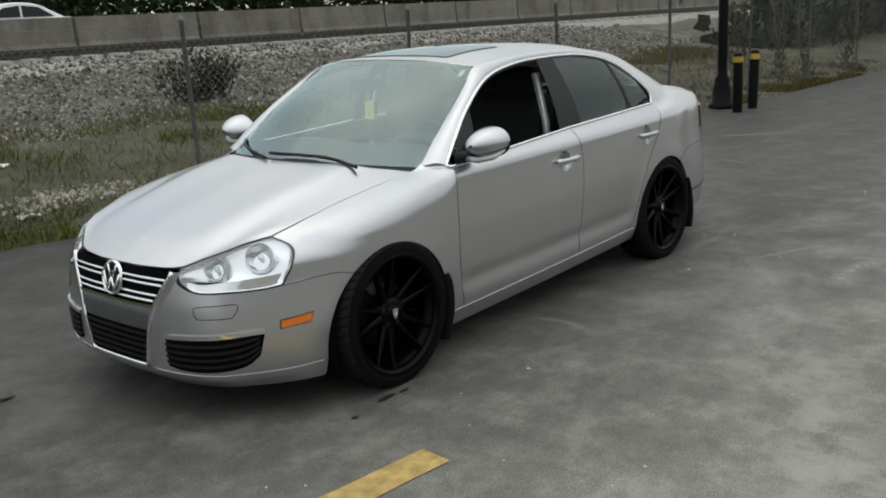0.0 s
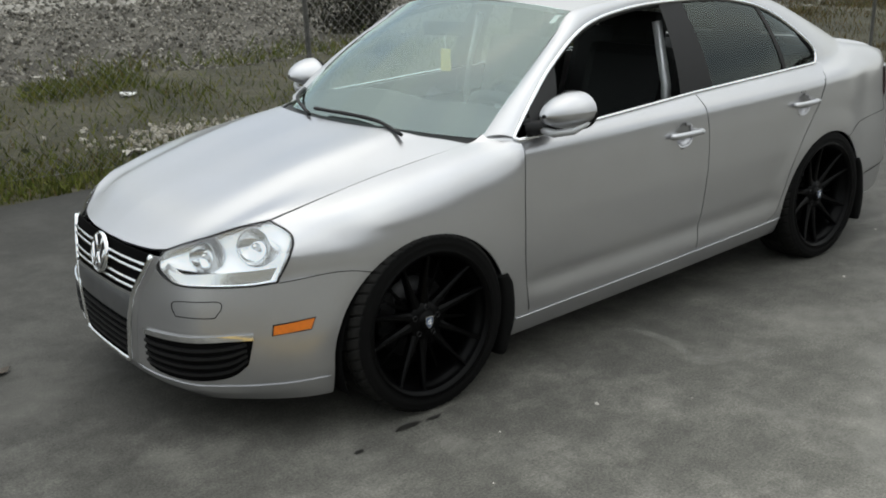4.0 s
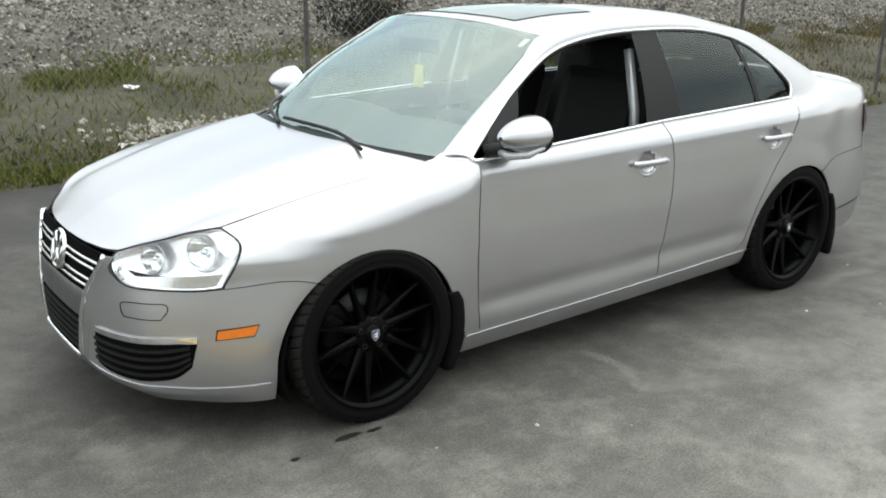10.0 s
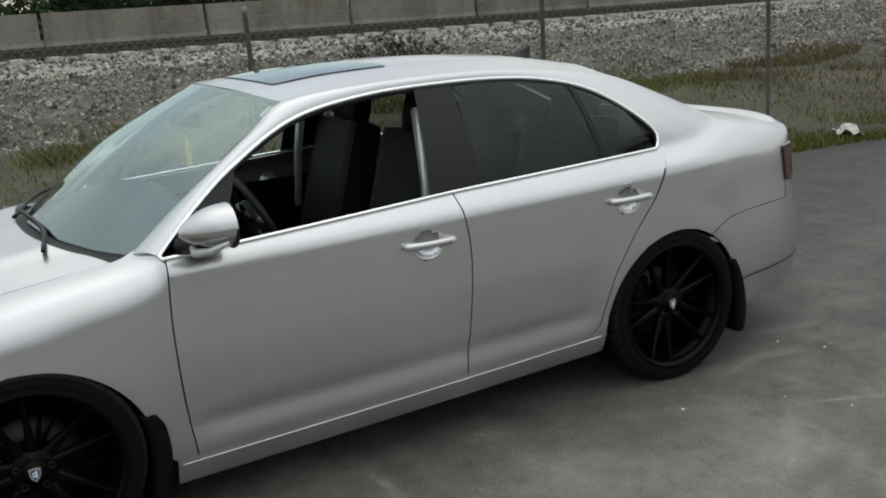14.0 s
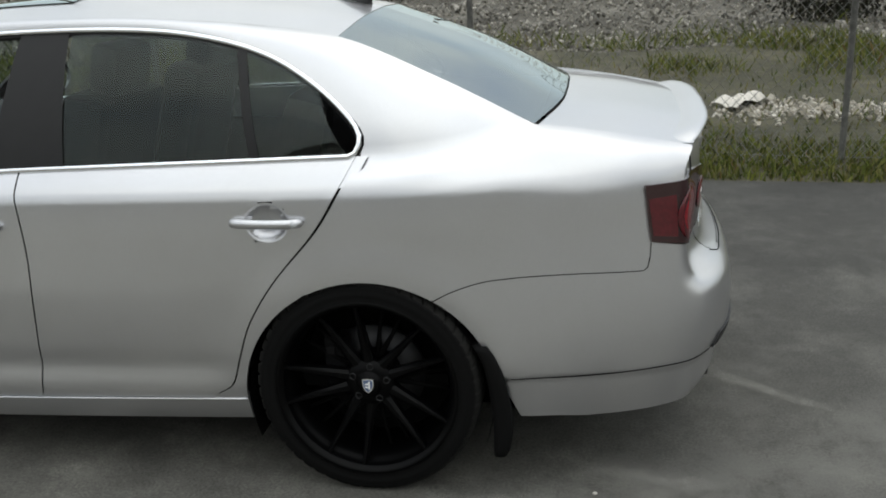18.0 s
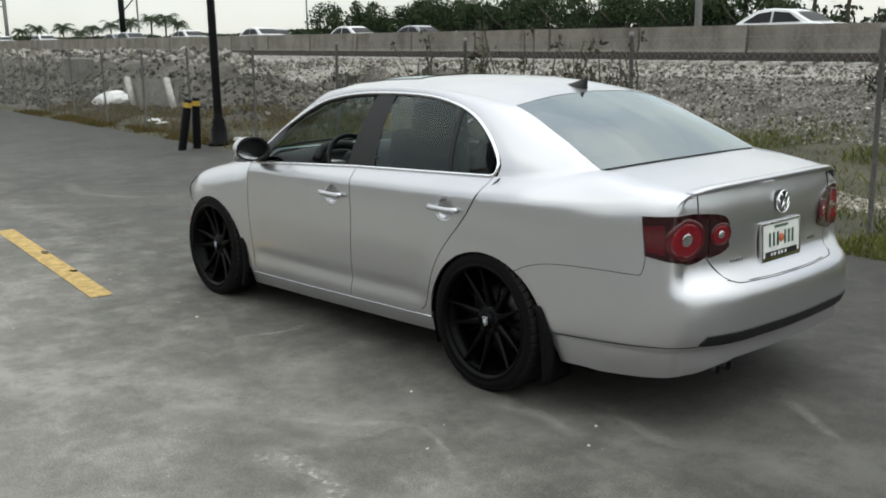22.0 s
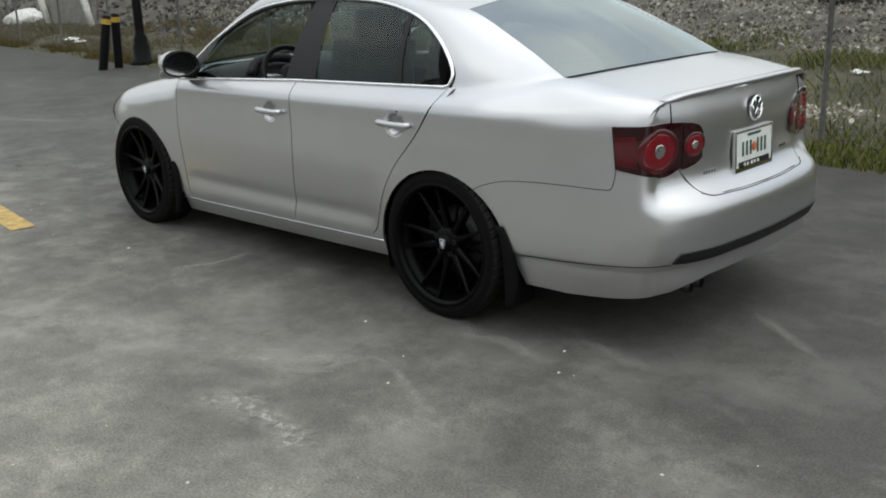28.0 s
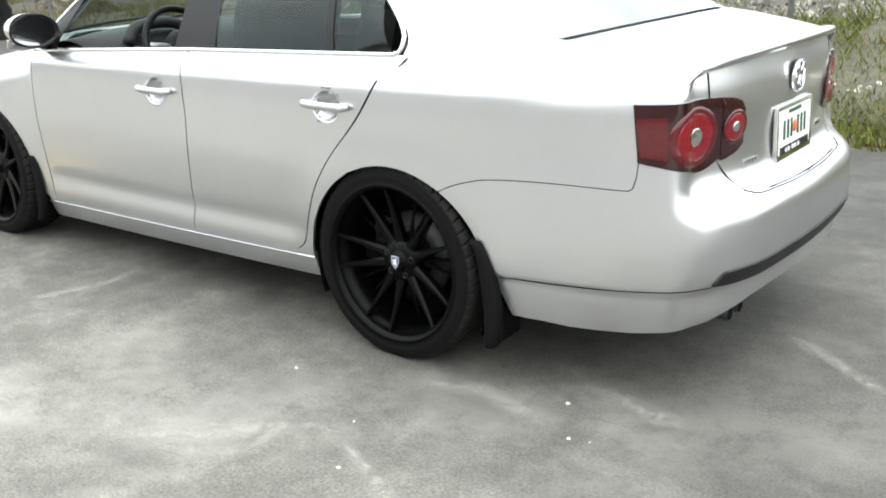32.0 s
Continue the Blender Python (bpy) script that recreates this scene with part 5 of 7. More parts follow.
for sd in (1, -1):
    if sd < 0:
        part("front_side_window", sheet("front_side_window", pane(-0.62, -1.47, 20, -0.02, -0.04), M_SIDEGLASS, sd), car, "clear side window").visible_shadow = False
    part("rear_side_window", sheet("rear_side_window", pane(-1.68, -2.27, 16, 0.0, 0.06), M_TINT, sd), car, "tinted side window").visible_shadow = False
    part("quarter_window", sheet("quarter_window", pane(-2.285, -2.55, 10, 0.06, 0.10), M_TINT, sd), car, "small tinted quarter window").visible_shadow = False
    part("centre_pillar", sheet("centre_pillar", pane(-1.455, -1.69, 8, -0.06, 0.02, 0.004), M_BLACK, sd), car, "gloss black centre pillar")
    part("window_divider", sheet("window_divider", pane(-2.262, -2.292, 4, 0.06, 0.06, 0.004), M_BLACK, sd), car)
    part("mirror_corner", sheet("mirror_corner", pane(-0.497, -0.64, 6, -0.08, -0.14, 0.003), M_BLACK, sd), car)
    loop = [tuple(p * np.array([1, sd, 1])) for p in dl] + [tuple(P(float(q_x(x)), belt(x), 0.003) * np.array([1, sd, 1])) for x in np.linspace(-2.55, -0.475, 40)]
    part("window_surround", tube("window_surround", loop, 0.0085, M_TRIM, 8, True), car, "bright window surround")
    rub = [tuple((p - np.array([0, 0.006, 0.012])) * np.array([1, sd, 1])) for p in dl[2:]]
    part("window_seal", tube("window_seal", rub, 0.010, M_BLACK, 6), car)

# boot lid
DECK = [[(-3.135, 0, 1.070), (-3.125, 0.3, 1.068), (-3.066, 0.606, 1.052)],
        [(-3.34, 0, 1.045), (-3.33, 0.3, 1.043), (-3.29, 0.594, 1.026)],
        [(-3.52, 0, 1.012), (-3.51, 0.3, 1.010), (-3.455, 0.584, 0.996)],
        [(-3.572, 0, 1.012), (-3.56, 0.3, 1.009), (-3.505, 0.578, 0.993)]]
gd = mirrored(loft(DECK, 22, 20))
thick(part("boot_lid", sheet("boot_lid", gd[:, ::-1], M_PAINT), car), 0.012)
lip = [[(-3.50, 0, 1.016), (-3.49, 0.3, 1.014), (-3.455, 0.50, 1.004), (-3.442, 0.590, 0.988)], [(-3.555, 0, 1.028), (-3.545, 0.3, 1.025), (-3.508, 0.50, 1.013), (-3.480, 0.594, 0.986)],
       [(-3.585, 0, 1.024), (-3.573, 0.3, 1.021), (-3.532, 0.50, 1.008), (-3.490, 0.595, 0.982)], [(-3.572, 0, 1.002), (-3.56, 0.3, 0.999), (-3.524, 0.50, 0.990), (-3.488, 0.594, 0.976)]]
thick(part("boot_spoiler", sheet("boot_spoiler", mirrored(loft(lip, 22, 12))[:, ::-1], M_PAINT), car, "slim lip spoiler"), 0.006)
lid_top = [(float(q_rear(y)), z) for y, z in ((0.582, 0.990), (0.5, 0.994), (0.3, 1.0), (0.15, 1.0), (0, 1.0))]
lid_mid = [(float(q_rear(y)), z) for y, z in ((0.530, 0.725), (0.46, 0.725), (0.3, 0.725), (0.15, 0.725), (0, 0.725))]
lid_low = [(float(q_rear(y)), z) for y, z in ((0.440, 0.632), (0.38, 0.617), (0.28, 0.613), (0.15, 0.610), (0, 0.610))]
gl = np.concatenate([ruled(lid_low, lid_mid, 30, 14)[:-1], ruled(lid_mid, lid_top, 30, 20)], 0)
gl = gl[:, ::-1]
thick(part("boot_face", sheet("boot_face", mirrored(gl), M_PAINT), car), 0.010)
gk = ruled([(float(q_x(-3.47)), 0.885), (float(q_rear(0.62)), 0.885), (float(q_rear(0.546)), 0.885)], [(float(q_rear(0.612)), 0.987), (float(q_rear(0.60)), 0.988), (float(q_rear(0.587)), 0.989)], 14, 12)
for sd in (1, -1):
    thick(part("rear_quarter", joined("rear_quarter", [low_strip, gq, gk, gc[:, ::-1], rail], M_PAINT, sd), car), 0.010)
both("quarter_closing", np.array([[P(q, z, -0.007) for q in np.linspace(float(q_x(-3.40)), float(q_rear(0.50)), 14)] for z in np.linspace(0.87, 0.984, 8)]), M_PAINT)
both("deck_closing", np.array([[(x, y, 1.044 - (x + 3.1) * -0.14 - 0.018 - 0.05 * max(0, y - 0.57)) for y in np.linspace(0.50, 0.60, 5)] for x in np.linspace(-3.12, -3.49, 8)]), M_PAINT)
both("door_shut", np.array([[P(float(q_x(seam_at(z) + dx)), z, -0.005) for dx in (-0.030, -0.015, 0.0, 0.015, 0.030)] for z in np.linspace(0.60, 0.950, 16)]), M_DARK)
both("door_shut_top", np.array([[P(float(q_x(seam_at(z) + dx)), z, -0.004) for dx in (-0.030, -0.015, 0.0, 0.015, 0.030)] for z in np.linspace(0.930, 1.003, 8)]), M_PAINT)
for sd in (1, -1):
    for line in (SEAM_R + [(-3.396, 0.700), (-3.400, 0.742)], SEAM_F):
        pts = resample(np.array(line), 60) if line is not SEAM_F else spline(line, 60)
        pts = spline(line[:6], 50).tolist() + [list(p) for p in line[6:]] if line is not SEAM_F else pts
        part("panel_seam", tube("panel_seam", [tuple(P(float(q_x(x)), z + 0.0005, 0.0002) * np.array([1, sd, 1])) for x, z in pts], 0.0015, M_DARK, 5), car)

# lamps, grilles and badges


def wrap(name, rows, mat, off=0.0, nu=24, nv=12, label="", t=0.0, parent=None, sides=(1, -1)):
    g = ruled(rows[0], rows[1], nu, nv, off)
    return both(name, g, mat, label, t, sides, parent)


def qf(y):
    return float(q_front(y))


def qr(y):
    return float(q_rear(y))


gl = LAMP
uu, vv = np.meshgrid(np.linspace(0, 1, 30), np.linspace(0, 1, 20))
deep = (np.sin(math.pi * uu) * np.sin(math.pi * vv)) ** 0.4
back = gl - deep[..., None] * np.array([0.075, 0.050, 0.0])
for sd in (1, -1):
    S = np.array([1, sd, 1])
    lamp = part("headlamp", sheet("headlamp", back, M_LAMPBODY, sd), car, "clear twin headlamp unit")
    part("lamp_lens", sheet("lamp_lens", gl + np.array([0.004, 0.003, 0]), M_LENS, sd), lamp, "clear lens").visible_shadow = False
    rim = np.concatenate([gl[0], gl[1:, -1], gl[-1, ::-1][1:], gl[::-1, 0][1:-1]], 0)
    part("lamp_seal", tube("lamp_seal", [tuple(p * S) for p in rim + np.array([0.001, 0.001, 0])], 0.0038, M_BLACK, 6, True), lamp)
    for (u, w, rad) in ((0.33, 0.55, 0.046), (0.70, 0.55, 0.058)):
        p = gl[int(w * 19), int(u * 29)] - np.array([0.042, 0.028, 0])
        bowl = lathe("reflector", [(rad * 1.10, -0.003), (rad * 1.04, -0.005), (rad, 0.0), (rad * 0.9, 0.010), (rad * 0.6, 0.026), (rad * 0.28, 0.036), (0.0, 0.038)], M_REFLECT, 30, "y")
        o = part("reflector", bowl, lamp)
        o.matrix_basis = Matrix.Translation(p * S) @ Matrix.Rotation(radians(122 if sd > 0 else 58), 4, "Z") @ Matrix.Rotation(radians(-14), 4, "X")
        bl = part("bulb", lathe("bulb", [(0, 0.0), (0.010, 0.003), (0.012, 0.02), (0.008, 0.037)], M_CHROME, 14, "y"), lamp)
        bl.matrix_basis = o.matrix_basis.copy()
    low = gl[0:5, 2:-2] - np.array([0.012, 0.008, 0])
    part("indicator_strip", sheet("indicator_strip", low, M_LAMPBODY, sd), lamp)

# side marker
wrap("side_marker", ([(float(q_x(0.562)), 0.405), (float(q_x(0.452)), 0.418)], [(float(q_x(0.558)), 0.436), (float(q_x(0.438)), 0.452)]), M_AMBER, 0.004, 8, 4, "amber side marker", t=0.006)
wrap("marker_bezel", ([(float(q_x(0.567)), 0.401), (float(q_x(0.450)), 0.413)], [(float(q_x(0.562)), 0.440), (float(q_x(0.433)), 0.456)]), M_BLACK, 0.0015, 8, 4, t=0.003)

# corner grilles
FOG_LO = [(qf(0.338), 0.248), (qf(0.40), 0.236), (qf(0.50), 0.233), (qf(0.60), 0.240), (float(q_x(0.680)), 0.256), (float(q_x(0.635)), 0.300)]
FOG_HI = [(qf(0.336), 0.372), (qf(0.40), 0.375), (qf(0.50), 0.380), (qf(0.60), 0.386), (float(q_x(0.665)), 0.393), (float(q_x(0.615)), 0.396)]
fog = wrap("corner_grille", (FOG_LO, FOG_HI), M_DARK, 0.003, 24, 10, "black slatted corner grille", t=0.006)
for k in range(4):
    f = 0.14 + 0.2 * k
    lo = [(a[0], a[1] * (1 - f) + b[1] * f) for a, b in zip(FOG_LO, FOG_HI)]
    hi = [(a[0], a[1] + 0.011) for a in lo]
    for sd, o in zip((1, -1), fog):
        both("grille_slat", ruled(lo, hi, 20, 4, 0.011), M_BLACK, t=0.010, sides=(sd,), parent=o)
hi = [(a[0], a[1] + 0.016) for a in FOG_HI]
lo = [(a[0], a[1] - 0.004) for a in FOG_HI]
wrap("grille_brightwork", (lo, hi), M_CHROME, 0.008, 24, 5, "chrome strip over the corner grille", t=0.006)
# lip line round the lower edge of the bumper
both("bumper_lip", ruled([(0, 0.150), (qf(0.45), 0.150), (float(q_x(0.60)), 0.150), (float(q_x(0.394)), 0.150)], [(0, 0.218), (qf(0.45), 0.218), (float(q_x(0.60)), 0.220), (float(q_x(0.392)), 0.226)], 60, 8, 0.004), M_PAINT, t=0.006)
# headlamp washer cover outline
rim = [(qf(0.50), 0.462), (qf(0.62), 0.466), (float(q_x(0.705)), 0.474), (float(q_x(0.69)), 0.505), (float(q_x(0.70)), 0.522), (qf(0.60), 0.520), (qf(0.50), 0.512), (qf(0.485), 0.49)]
for sd in (1, -1):
    part("washer_seam", tube("washer_seam", [tuple(P(q, z, 0.0006) * np.array([1, sd, 1])) for q, z in spline(rim + rim[:1], 60)[:-1]], 0.0016, M_DARK, 5, True), car)

# central shield: bright frame, upper grille with twin bars, body-colour bumper bar, lower grille


def shield_y(z):
    return float(np.interp(z, [0.20, 0.24, 0.32, 0.42, 0.48, 0.53, 0.58, 0.62, 0.655], [0.205, 0.215, 0.235, 0.258, 0.275, 0.302, 0.340, 0.368, 0.388]))


zs = np.linspace(0.232, 0.648, 26)
g = np.array([[P(qf(shield_y(z) * u), z, 0.003) for u in np.linspace(0, 1, 16)] for z in zs])
grille = thick(part("grille_backing", sheet("grille_backing", mirrored(g), M_DARK), car, "black grille in a chrome-edged shield"), 0.008)
for z in (0.520, 0.545, 0.588, 0.612):
    b = np.array([[P(qf((shield_y(z) - 0.012) * u), z + dz, 0.014 + 0.004 * (dz < 0.006)) for u in np.linspace(0, 1, 16)] for dz in (0, 0.003, 0.007)])
    thick(part("grille_bar", sheet("grille_bar", mirrored(b), M_CHROME), grille, "chrome grille bar"), 0.008)
b = np.array([[P(qf((shield_y(z) + 0.004) * u), z, 0.016 if 0.40 < z < 0.49 else 0.006) for u in np.linspace(0, 1, 16)] for z in (0.392, 0.400, 0.43, 0.46, 0.486, 0.496)])
thick(part("bumper_bar", sheet("bumper_bar", mirrored(b), M_BAR), car, "satin grey bumper bar across the shield"), 0.008)
b = np.array([[P(qf((shield_y(z) + 0.002) * u), z, 0.018) for u in np.linspace(0, 1, 16)] for z in (0.494, 0.499, 0.506)])
thick(part("bar_brightwork", sheet("bar_brightwork", mirrored(b), M_CHROME), car, "chrome line over the bumper bar"), 0.008)
for k in range(5):
    z = 0.258 + 0.027 * k
    b = np.array([[P(qf((shield_y(z) - 0.012) * u), z + dz, 0.012) for u in np.linspace(0, 1, 16)] for dz in (0, 0.005, 0.010)])
    thick(part("grille_slat", sheet("grille_slat", mirrored(b), M_BLACK), grille), 0.012)
edge = [P(qf(shield_y(z)), z, 0.010) for z in np.linspace(0.648, 0.236, 30)] + [P(qf(0.27 * u), 0.232, 0.010) for u in np.linspace(0.76, 0, 14)]
ring = [tuple(p) for p in edge] + [tuple(p * np.array([1, -1, 1])) for p in edge[::-1]]
part("shield_frame", tube("shield_frame", ring, 0.0105, M_CHROME, 8), car, "chrome shield frame")
both("shield_surround", np.array([[P(qf(shield_y(z) + u), z, 0.010 * (1 - u / 0.035) + 0.001) for u in (0.0, 0.012, 0.024, 0.035)] for z in zs]), M_PAINT, t=0.006)


def round_badge(centre, facing, r, parent):
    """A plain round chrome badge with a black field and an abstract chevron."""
    m = Matrix.Translation(centre) @ facing
    b = part("badge", lathe("badge", [(0, 0.004), (r * 0.86, 0.004), (r * 0.86, 0.004)], M_BLACK, 32, "y"), parent, "round chrome badge")
    b.matrix_basis = m
    o = part("badge_ring", lathe("badge_ring", [(r * 0.84, 0.0), (r * 0.85, 0.010), (r * 0.93, 0.013), (r, 0.009), (r, 0.0)], M_CHROME, 32, "y"), b)
    for x0, z0, x1, z1 in ((-0.45, 0.75, -0.12, 0.05), (0.45, 0.75, 0.12, 0.05), (-0.78, 0.25, -0.35, -0.75), (0.78, 0.25, 0.35, -0.75), (-0.35, -0.75, 0, 0.0), (0.35, -0.75, 0, 0.0)):
        part("badge_stroke", tube("badge_stroke", [(x0 * r, 0.008, z0 * r), (x1 * r, 0.008, z1 * r)], r * 0.085, M_CHROME, 6), b)
    return b


round_badge(Vector((0.846, 0, 0.588)), Matrix.Rotation(radians(-90), 4, "Z") @ Matrix.Rotation(radians(12), 4, "X"), 0.076, car)
round_badge(Vector((-3.570, 0, 0.905)), Matrix.Rotation(radians(90), 4, "Z"), 0.052, car)

# tail lamps: outer unit on the quarter, inner unit on the boot lid
TLO = [(float(q_x(-3.398)), 0.746), (float(q_x(-3.44)), 0.739), (qr(0.675), 0.716), (qr(0.635), 0.702), (qr(0.59), 0.706), (qr(0.52), 0.730)]
THI = [(float(q_x(-3.380)), 0.906), (float(q_x(-3.45)), 0.908), (qr(0.675), 0.910), (qr(0.635), 0.910), (qr(0.59), 0.909), (qr(0.525), 0.905)]
TLI = [(qr(0.516), 0.720), (qr(0.47), 0.726), (qr(0.42), 0.738), (qr(0.385), 0.755)]
THJ = [(qr(0.520), 0.904), (qr(0.47), 0.898), (qr(0.42), 0.884), (qr(0.392), 0.855)]
for sd in (1, -1):
    for nm, lo, hi, spots in (("tail_lamp", TLO, THI, ((qr(0.648), 0.806, 0.086),)), ("inner_tail_lamp", TLI, THJ, ((qr(0.448), 0.812, 0.050),))):
        L = both(nm, ruled(lo, hi, 20, 12, 0.008), M_DARKRED, "smoked red tail lamp", t=0.012, sides=(sd,))[0]
        for q, z, r in spots:
            for name, radii, mat, lab in (("lamp_bowl", ((1.0, 0.0), (0.97, 0.0022), (0.80, 0.0018), (0.76, 0.0)), M_MIDRED, "deep red lamp bowl"), ("lamp_ring", ((0.78, 0.0012), (0.72, 0.0026), (0.45, 0.0030), (0.22, 0.0018)), M_RED, "red round lamp"), ("lamp_reflector", ((0.30, 0.0032), (0.26, 0.0055), (0.14, 0.0030), (0.0, 0.0060)), M_REFLECT, "clear reversing lamp")):
                rows = [[P(q + 1.22 * rr * r * math.cos(a) / 5.05, z + rr * r * math.sin(a), 0.0095 + o) for a in np.linspace(0, 2 * math.pi, 33)] for rr, o in radii]
                part(name, sheet(name, np.array(rows), mat, sd), L, lab)
    band = both("lamp_band", ruled([(float(q_x(-3.404)), 0.762), (float(q_x(-3.475)), 0.752)], [(float(q_x(-3.390)), 0.868), (float(q_x(-3.470)), 0.872)], 6, 5, 0.0085), M_MIDRED, t=0.004, sides=(sd,))

# number plate: pale plate with unreadable bars, in a bright frame
plate = part("number_plate", box_mesh("number_plate", (0, 0, 0), (0.008, 0.300, 0.150), M_PLATE, 0.003), car, "pale number plate with an orange emblem")
plate.matrix_basis = Matrix.Translation((-3.572, 0, 0.738)) @ Matrix.Rotation(radians(3), 4, "Y")
for y in (0.095, 0.062, 0.030, -0.032, -0.064, -0.096):
    part("plate_bar", box_mesh("plate_bar", (-0.005, y, 0.006), (0.003, 0.013, 0.060), M_PLATEINK), plate)
part("plate_emblem", lathe("plate_emblem", [(0, 0.004), (0.018, 0.003), (0.02, 0)], M_ORANGE, 16, "y"), plate, "orange fruit emblem").matrix_basis = Matrix.Translation((-0.005, 0, 0.006)) @ Matrix.Rotation(radians(90), 4, "Z")
part("plate_bar", box_mesh("plate_bar", (-0.006, 0, -0.058), (0.004, 0.26, 0.024), M_BLACK), plate)
for y in (0.085, 0.06, 0.025, 0.0, -0.03):
    part("plate_bar", box_mesh("plate_bar", (-0.0085, y, -0.058), (0.002, 0.014, 0.013), M_WHITE), plate)
part("plate_bar", box_mesh("plate_bar", (-0.005, 0, 0.060), (0.003, 0.11, 0.010), M_PLATEINK), plate)
for c, d in (((0, 0, 0.079), (0.014, 0.322, 0.012)), ((0, 0, -0.077), (0.014, 0.322, 0.020)), ((0, 0.157, 0), (0.014, 0.012, 0.155)), ((0, -0.157, 0), (0.014, 0.012, 0.155))):
    part("plate_frame", box_mesh("plate_frame", c, d, M_CHROME, 0.003), plate, "chrome plate frame")
# shut lines of the boot lid
for sd in (1, -1):
    pts = [P(q, z, 0.0012) for q, z in spline([(a, b - 0.006) for a, b in lid_low], 30)]
    part("panel_seam", tube("panel_seam", [tuple(p * np.array([1, sd, 1])) for p in pts], 0.0020, M_DARK, 5), car)
    pts = [P(float(q_rear(0.583)), z, 0.0010) for z in np.linspace(0.905, 0.985, 12)]
    part("panel_seam", tube("panel_seam", [tuple(p * np.array([1, sd, 1])) for p in pts], 0.0024, M_DARK, 5), car)
for y0, n in ((0.37, 5), (-0.28, 4)):
    for k in range(n):
        p = P(qr(abs(y0 - 0.019 * k)), 0.690 if y0 > 0 else 0.70, 0.003)
        part("model_letter_bar", box_mesh("model_letter_bar", (p[0], math.copysign(p[1], y0 - 0.019 * k), p[2]), (0.004, 0.012, 0.014), M_CHROME), car)

# exhaust tips
for y in (0.395, 0.475):
    e = part("exhaust_tip", tube("exhaust_tip", [(-3.2, y, 0.262), (-3.50, y, 0.258), (-3.585, y, 0.250)], 0.025, M_STEEL, 16), car, "steel exhaust tip")
    part("exhaust_bore", lathe("exhaust_bore", [(0, 0), (0.021, 0.0)], M_DARK, 16, "y"), e).matrix_basis = Matrix.Translation((-3.5865, y, 0.250)) @ Matrix.Rotation(radians(90), 4, "Z")

# aerial fin
fin = [[(-2.33, 0, 1.391), (-2.33, 0.002, 1.391)], [(-2.37, 0, 1.399), (-2.38, 0.024, 1.384)], [(-2.42, 0, 1.414), (-2.42, 0.026, 1.376)], [(-2.455, 0, 1.430), (-2.445, 0.020, 1.368)], [(-2.466, 0, 1.429), (-2.455, 0.012, 1.366)], [(-2.450, 0, 1.372), (-2.458, 0.008, 1.364)]]
part("aerial_fin", sheet("aerial_fin", mirrored(loft(fin, 6, 18))[:, ::-1], M_BLACK), car, "black shark-fin aerial")

# door mirrors
for sd in (1, -1):
    S = np.array([1, sd, 1])
    cx, cy, cz = -0.630, 0.925, 1.012
    rows = []
    for f in np.linspace(0, 1, 12):
        rows.append([])
        for a in np.linspace(0, 2 * math.pi, 29):
            w = math.sin(0.5 * math.pi * min(1, f * 1.02 + 0.02)) ** 0.62
            y = math.cos(a) * 0.112 * w
            z = math.sin(a) * 0.078 * w * (1.0 if math.sin(a) > 0 else 0.82)
            rows[-1].append((cx + 0.118 - 0.160 * f, cy + y, cz + z + 0.012 * (y / 0.1)))
    m = part("door_mirror", sheet("door_mirror", np.array(rows), M_PAINT, sd), car, "silver door mirror")
    part("mirror_glass", sheet("mirror_glass", np.array([[(cx - 0.036, cy + 0.100 * r * math.cos(a), cz + 0.066 * r * math.sin(a)) for a in np.linspace(0, 2 * math.pi, 29)] for r in (0, 1)]), M_REFLECT, sd), m, "mirror glass")
    part("mirror_edge", tube("mirror_edge", [(cx - 0.040, (cy + 0.108 * math.cos(a)) * sd, cz + 0.073 * math.sin(a) * (1 if math.sin(a) > 0 else 0.85)) for a in np.linspace(0, 2 * math.pi, 29)[:-1]], 0.006, M_BLACK, 6, True), m)
    part("mirror_arm", tube("mirror_arm", [(-0.545, 0.80 * sd, 0.945), (-0.59, 0.86 * sd, 0.958), (-0.62, 0.92 * sd, 0.968)], [0.034, 0.028, 0.022], M_BLACK, 10), m)
    part("mirror_underside", tube("mirror_underside", [(-0.57, 0.84 * sd, 0.948), (-0.56, 0.93 * sd, 0.944), (-0.59, 1.00 * sd, 0.958), (-0.64, 1.030 * sd, 0.985)], [0.012, 0.016, 0.014, 0.006], M_SILVERPART, 8), m, "grey indicator strip")

# scuttle and wipers
cowl = [[(-0.10, 0, 0.935), (-0.14, 0.3, 0.930), (-0.25, 0.55, 0.912), (-0.335, 0.69, 0.896)], [(-0.17, 0, 0.945), (-0.21, 0.3, 0.940), (-0.31, 0.55, 0.925), (-0.41, 0.70, 0.915)]]
part("scuttle", sheet("scuttle", mirrored(loft(cowl, 20, 5)), M_BLACK), car, "black scuttle panel")
for pts in ([(-0.16, 0.52, 0.945), (-0.19, 0.30, 0.972), (-0.16, -0.10, 0.980)], [(-0.13, -0.10, 0.960), (-0.25, -0.40, 0.985), (-0.40, -0.585, 0.995)]):
    part("wiper", tube("wiper", spline(pts, 14), 0.008, M_BLACK, 6), car, "black wiper")

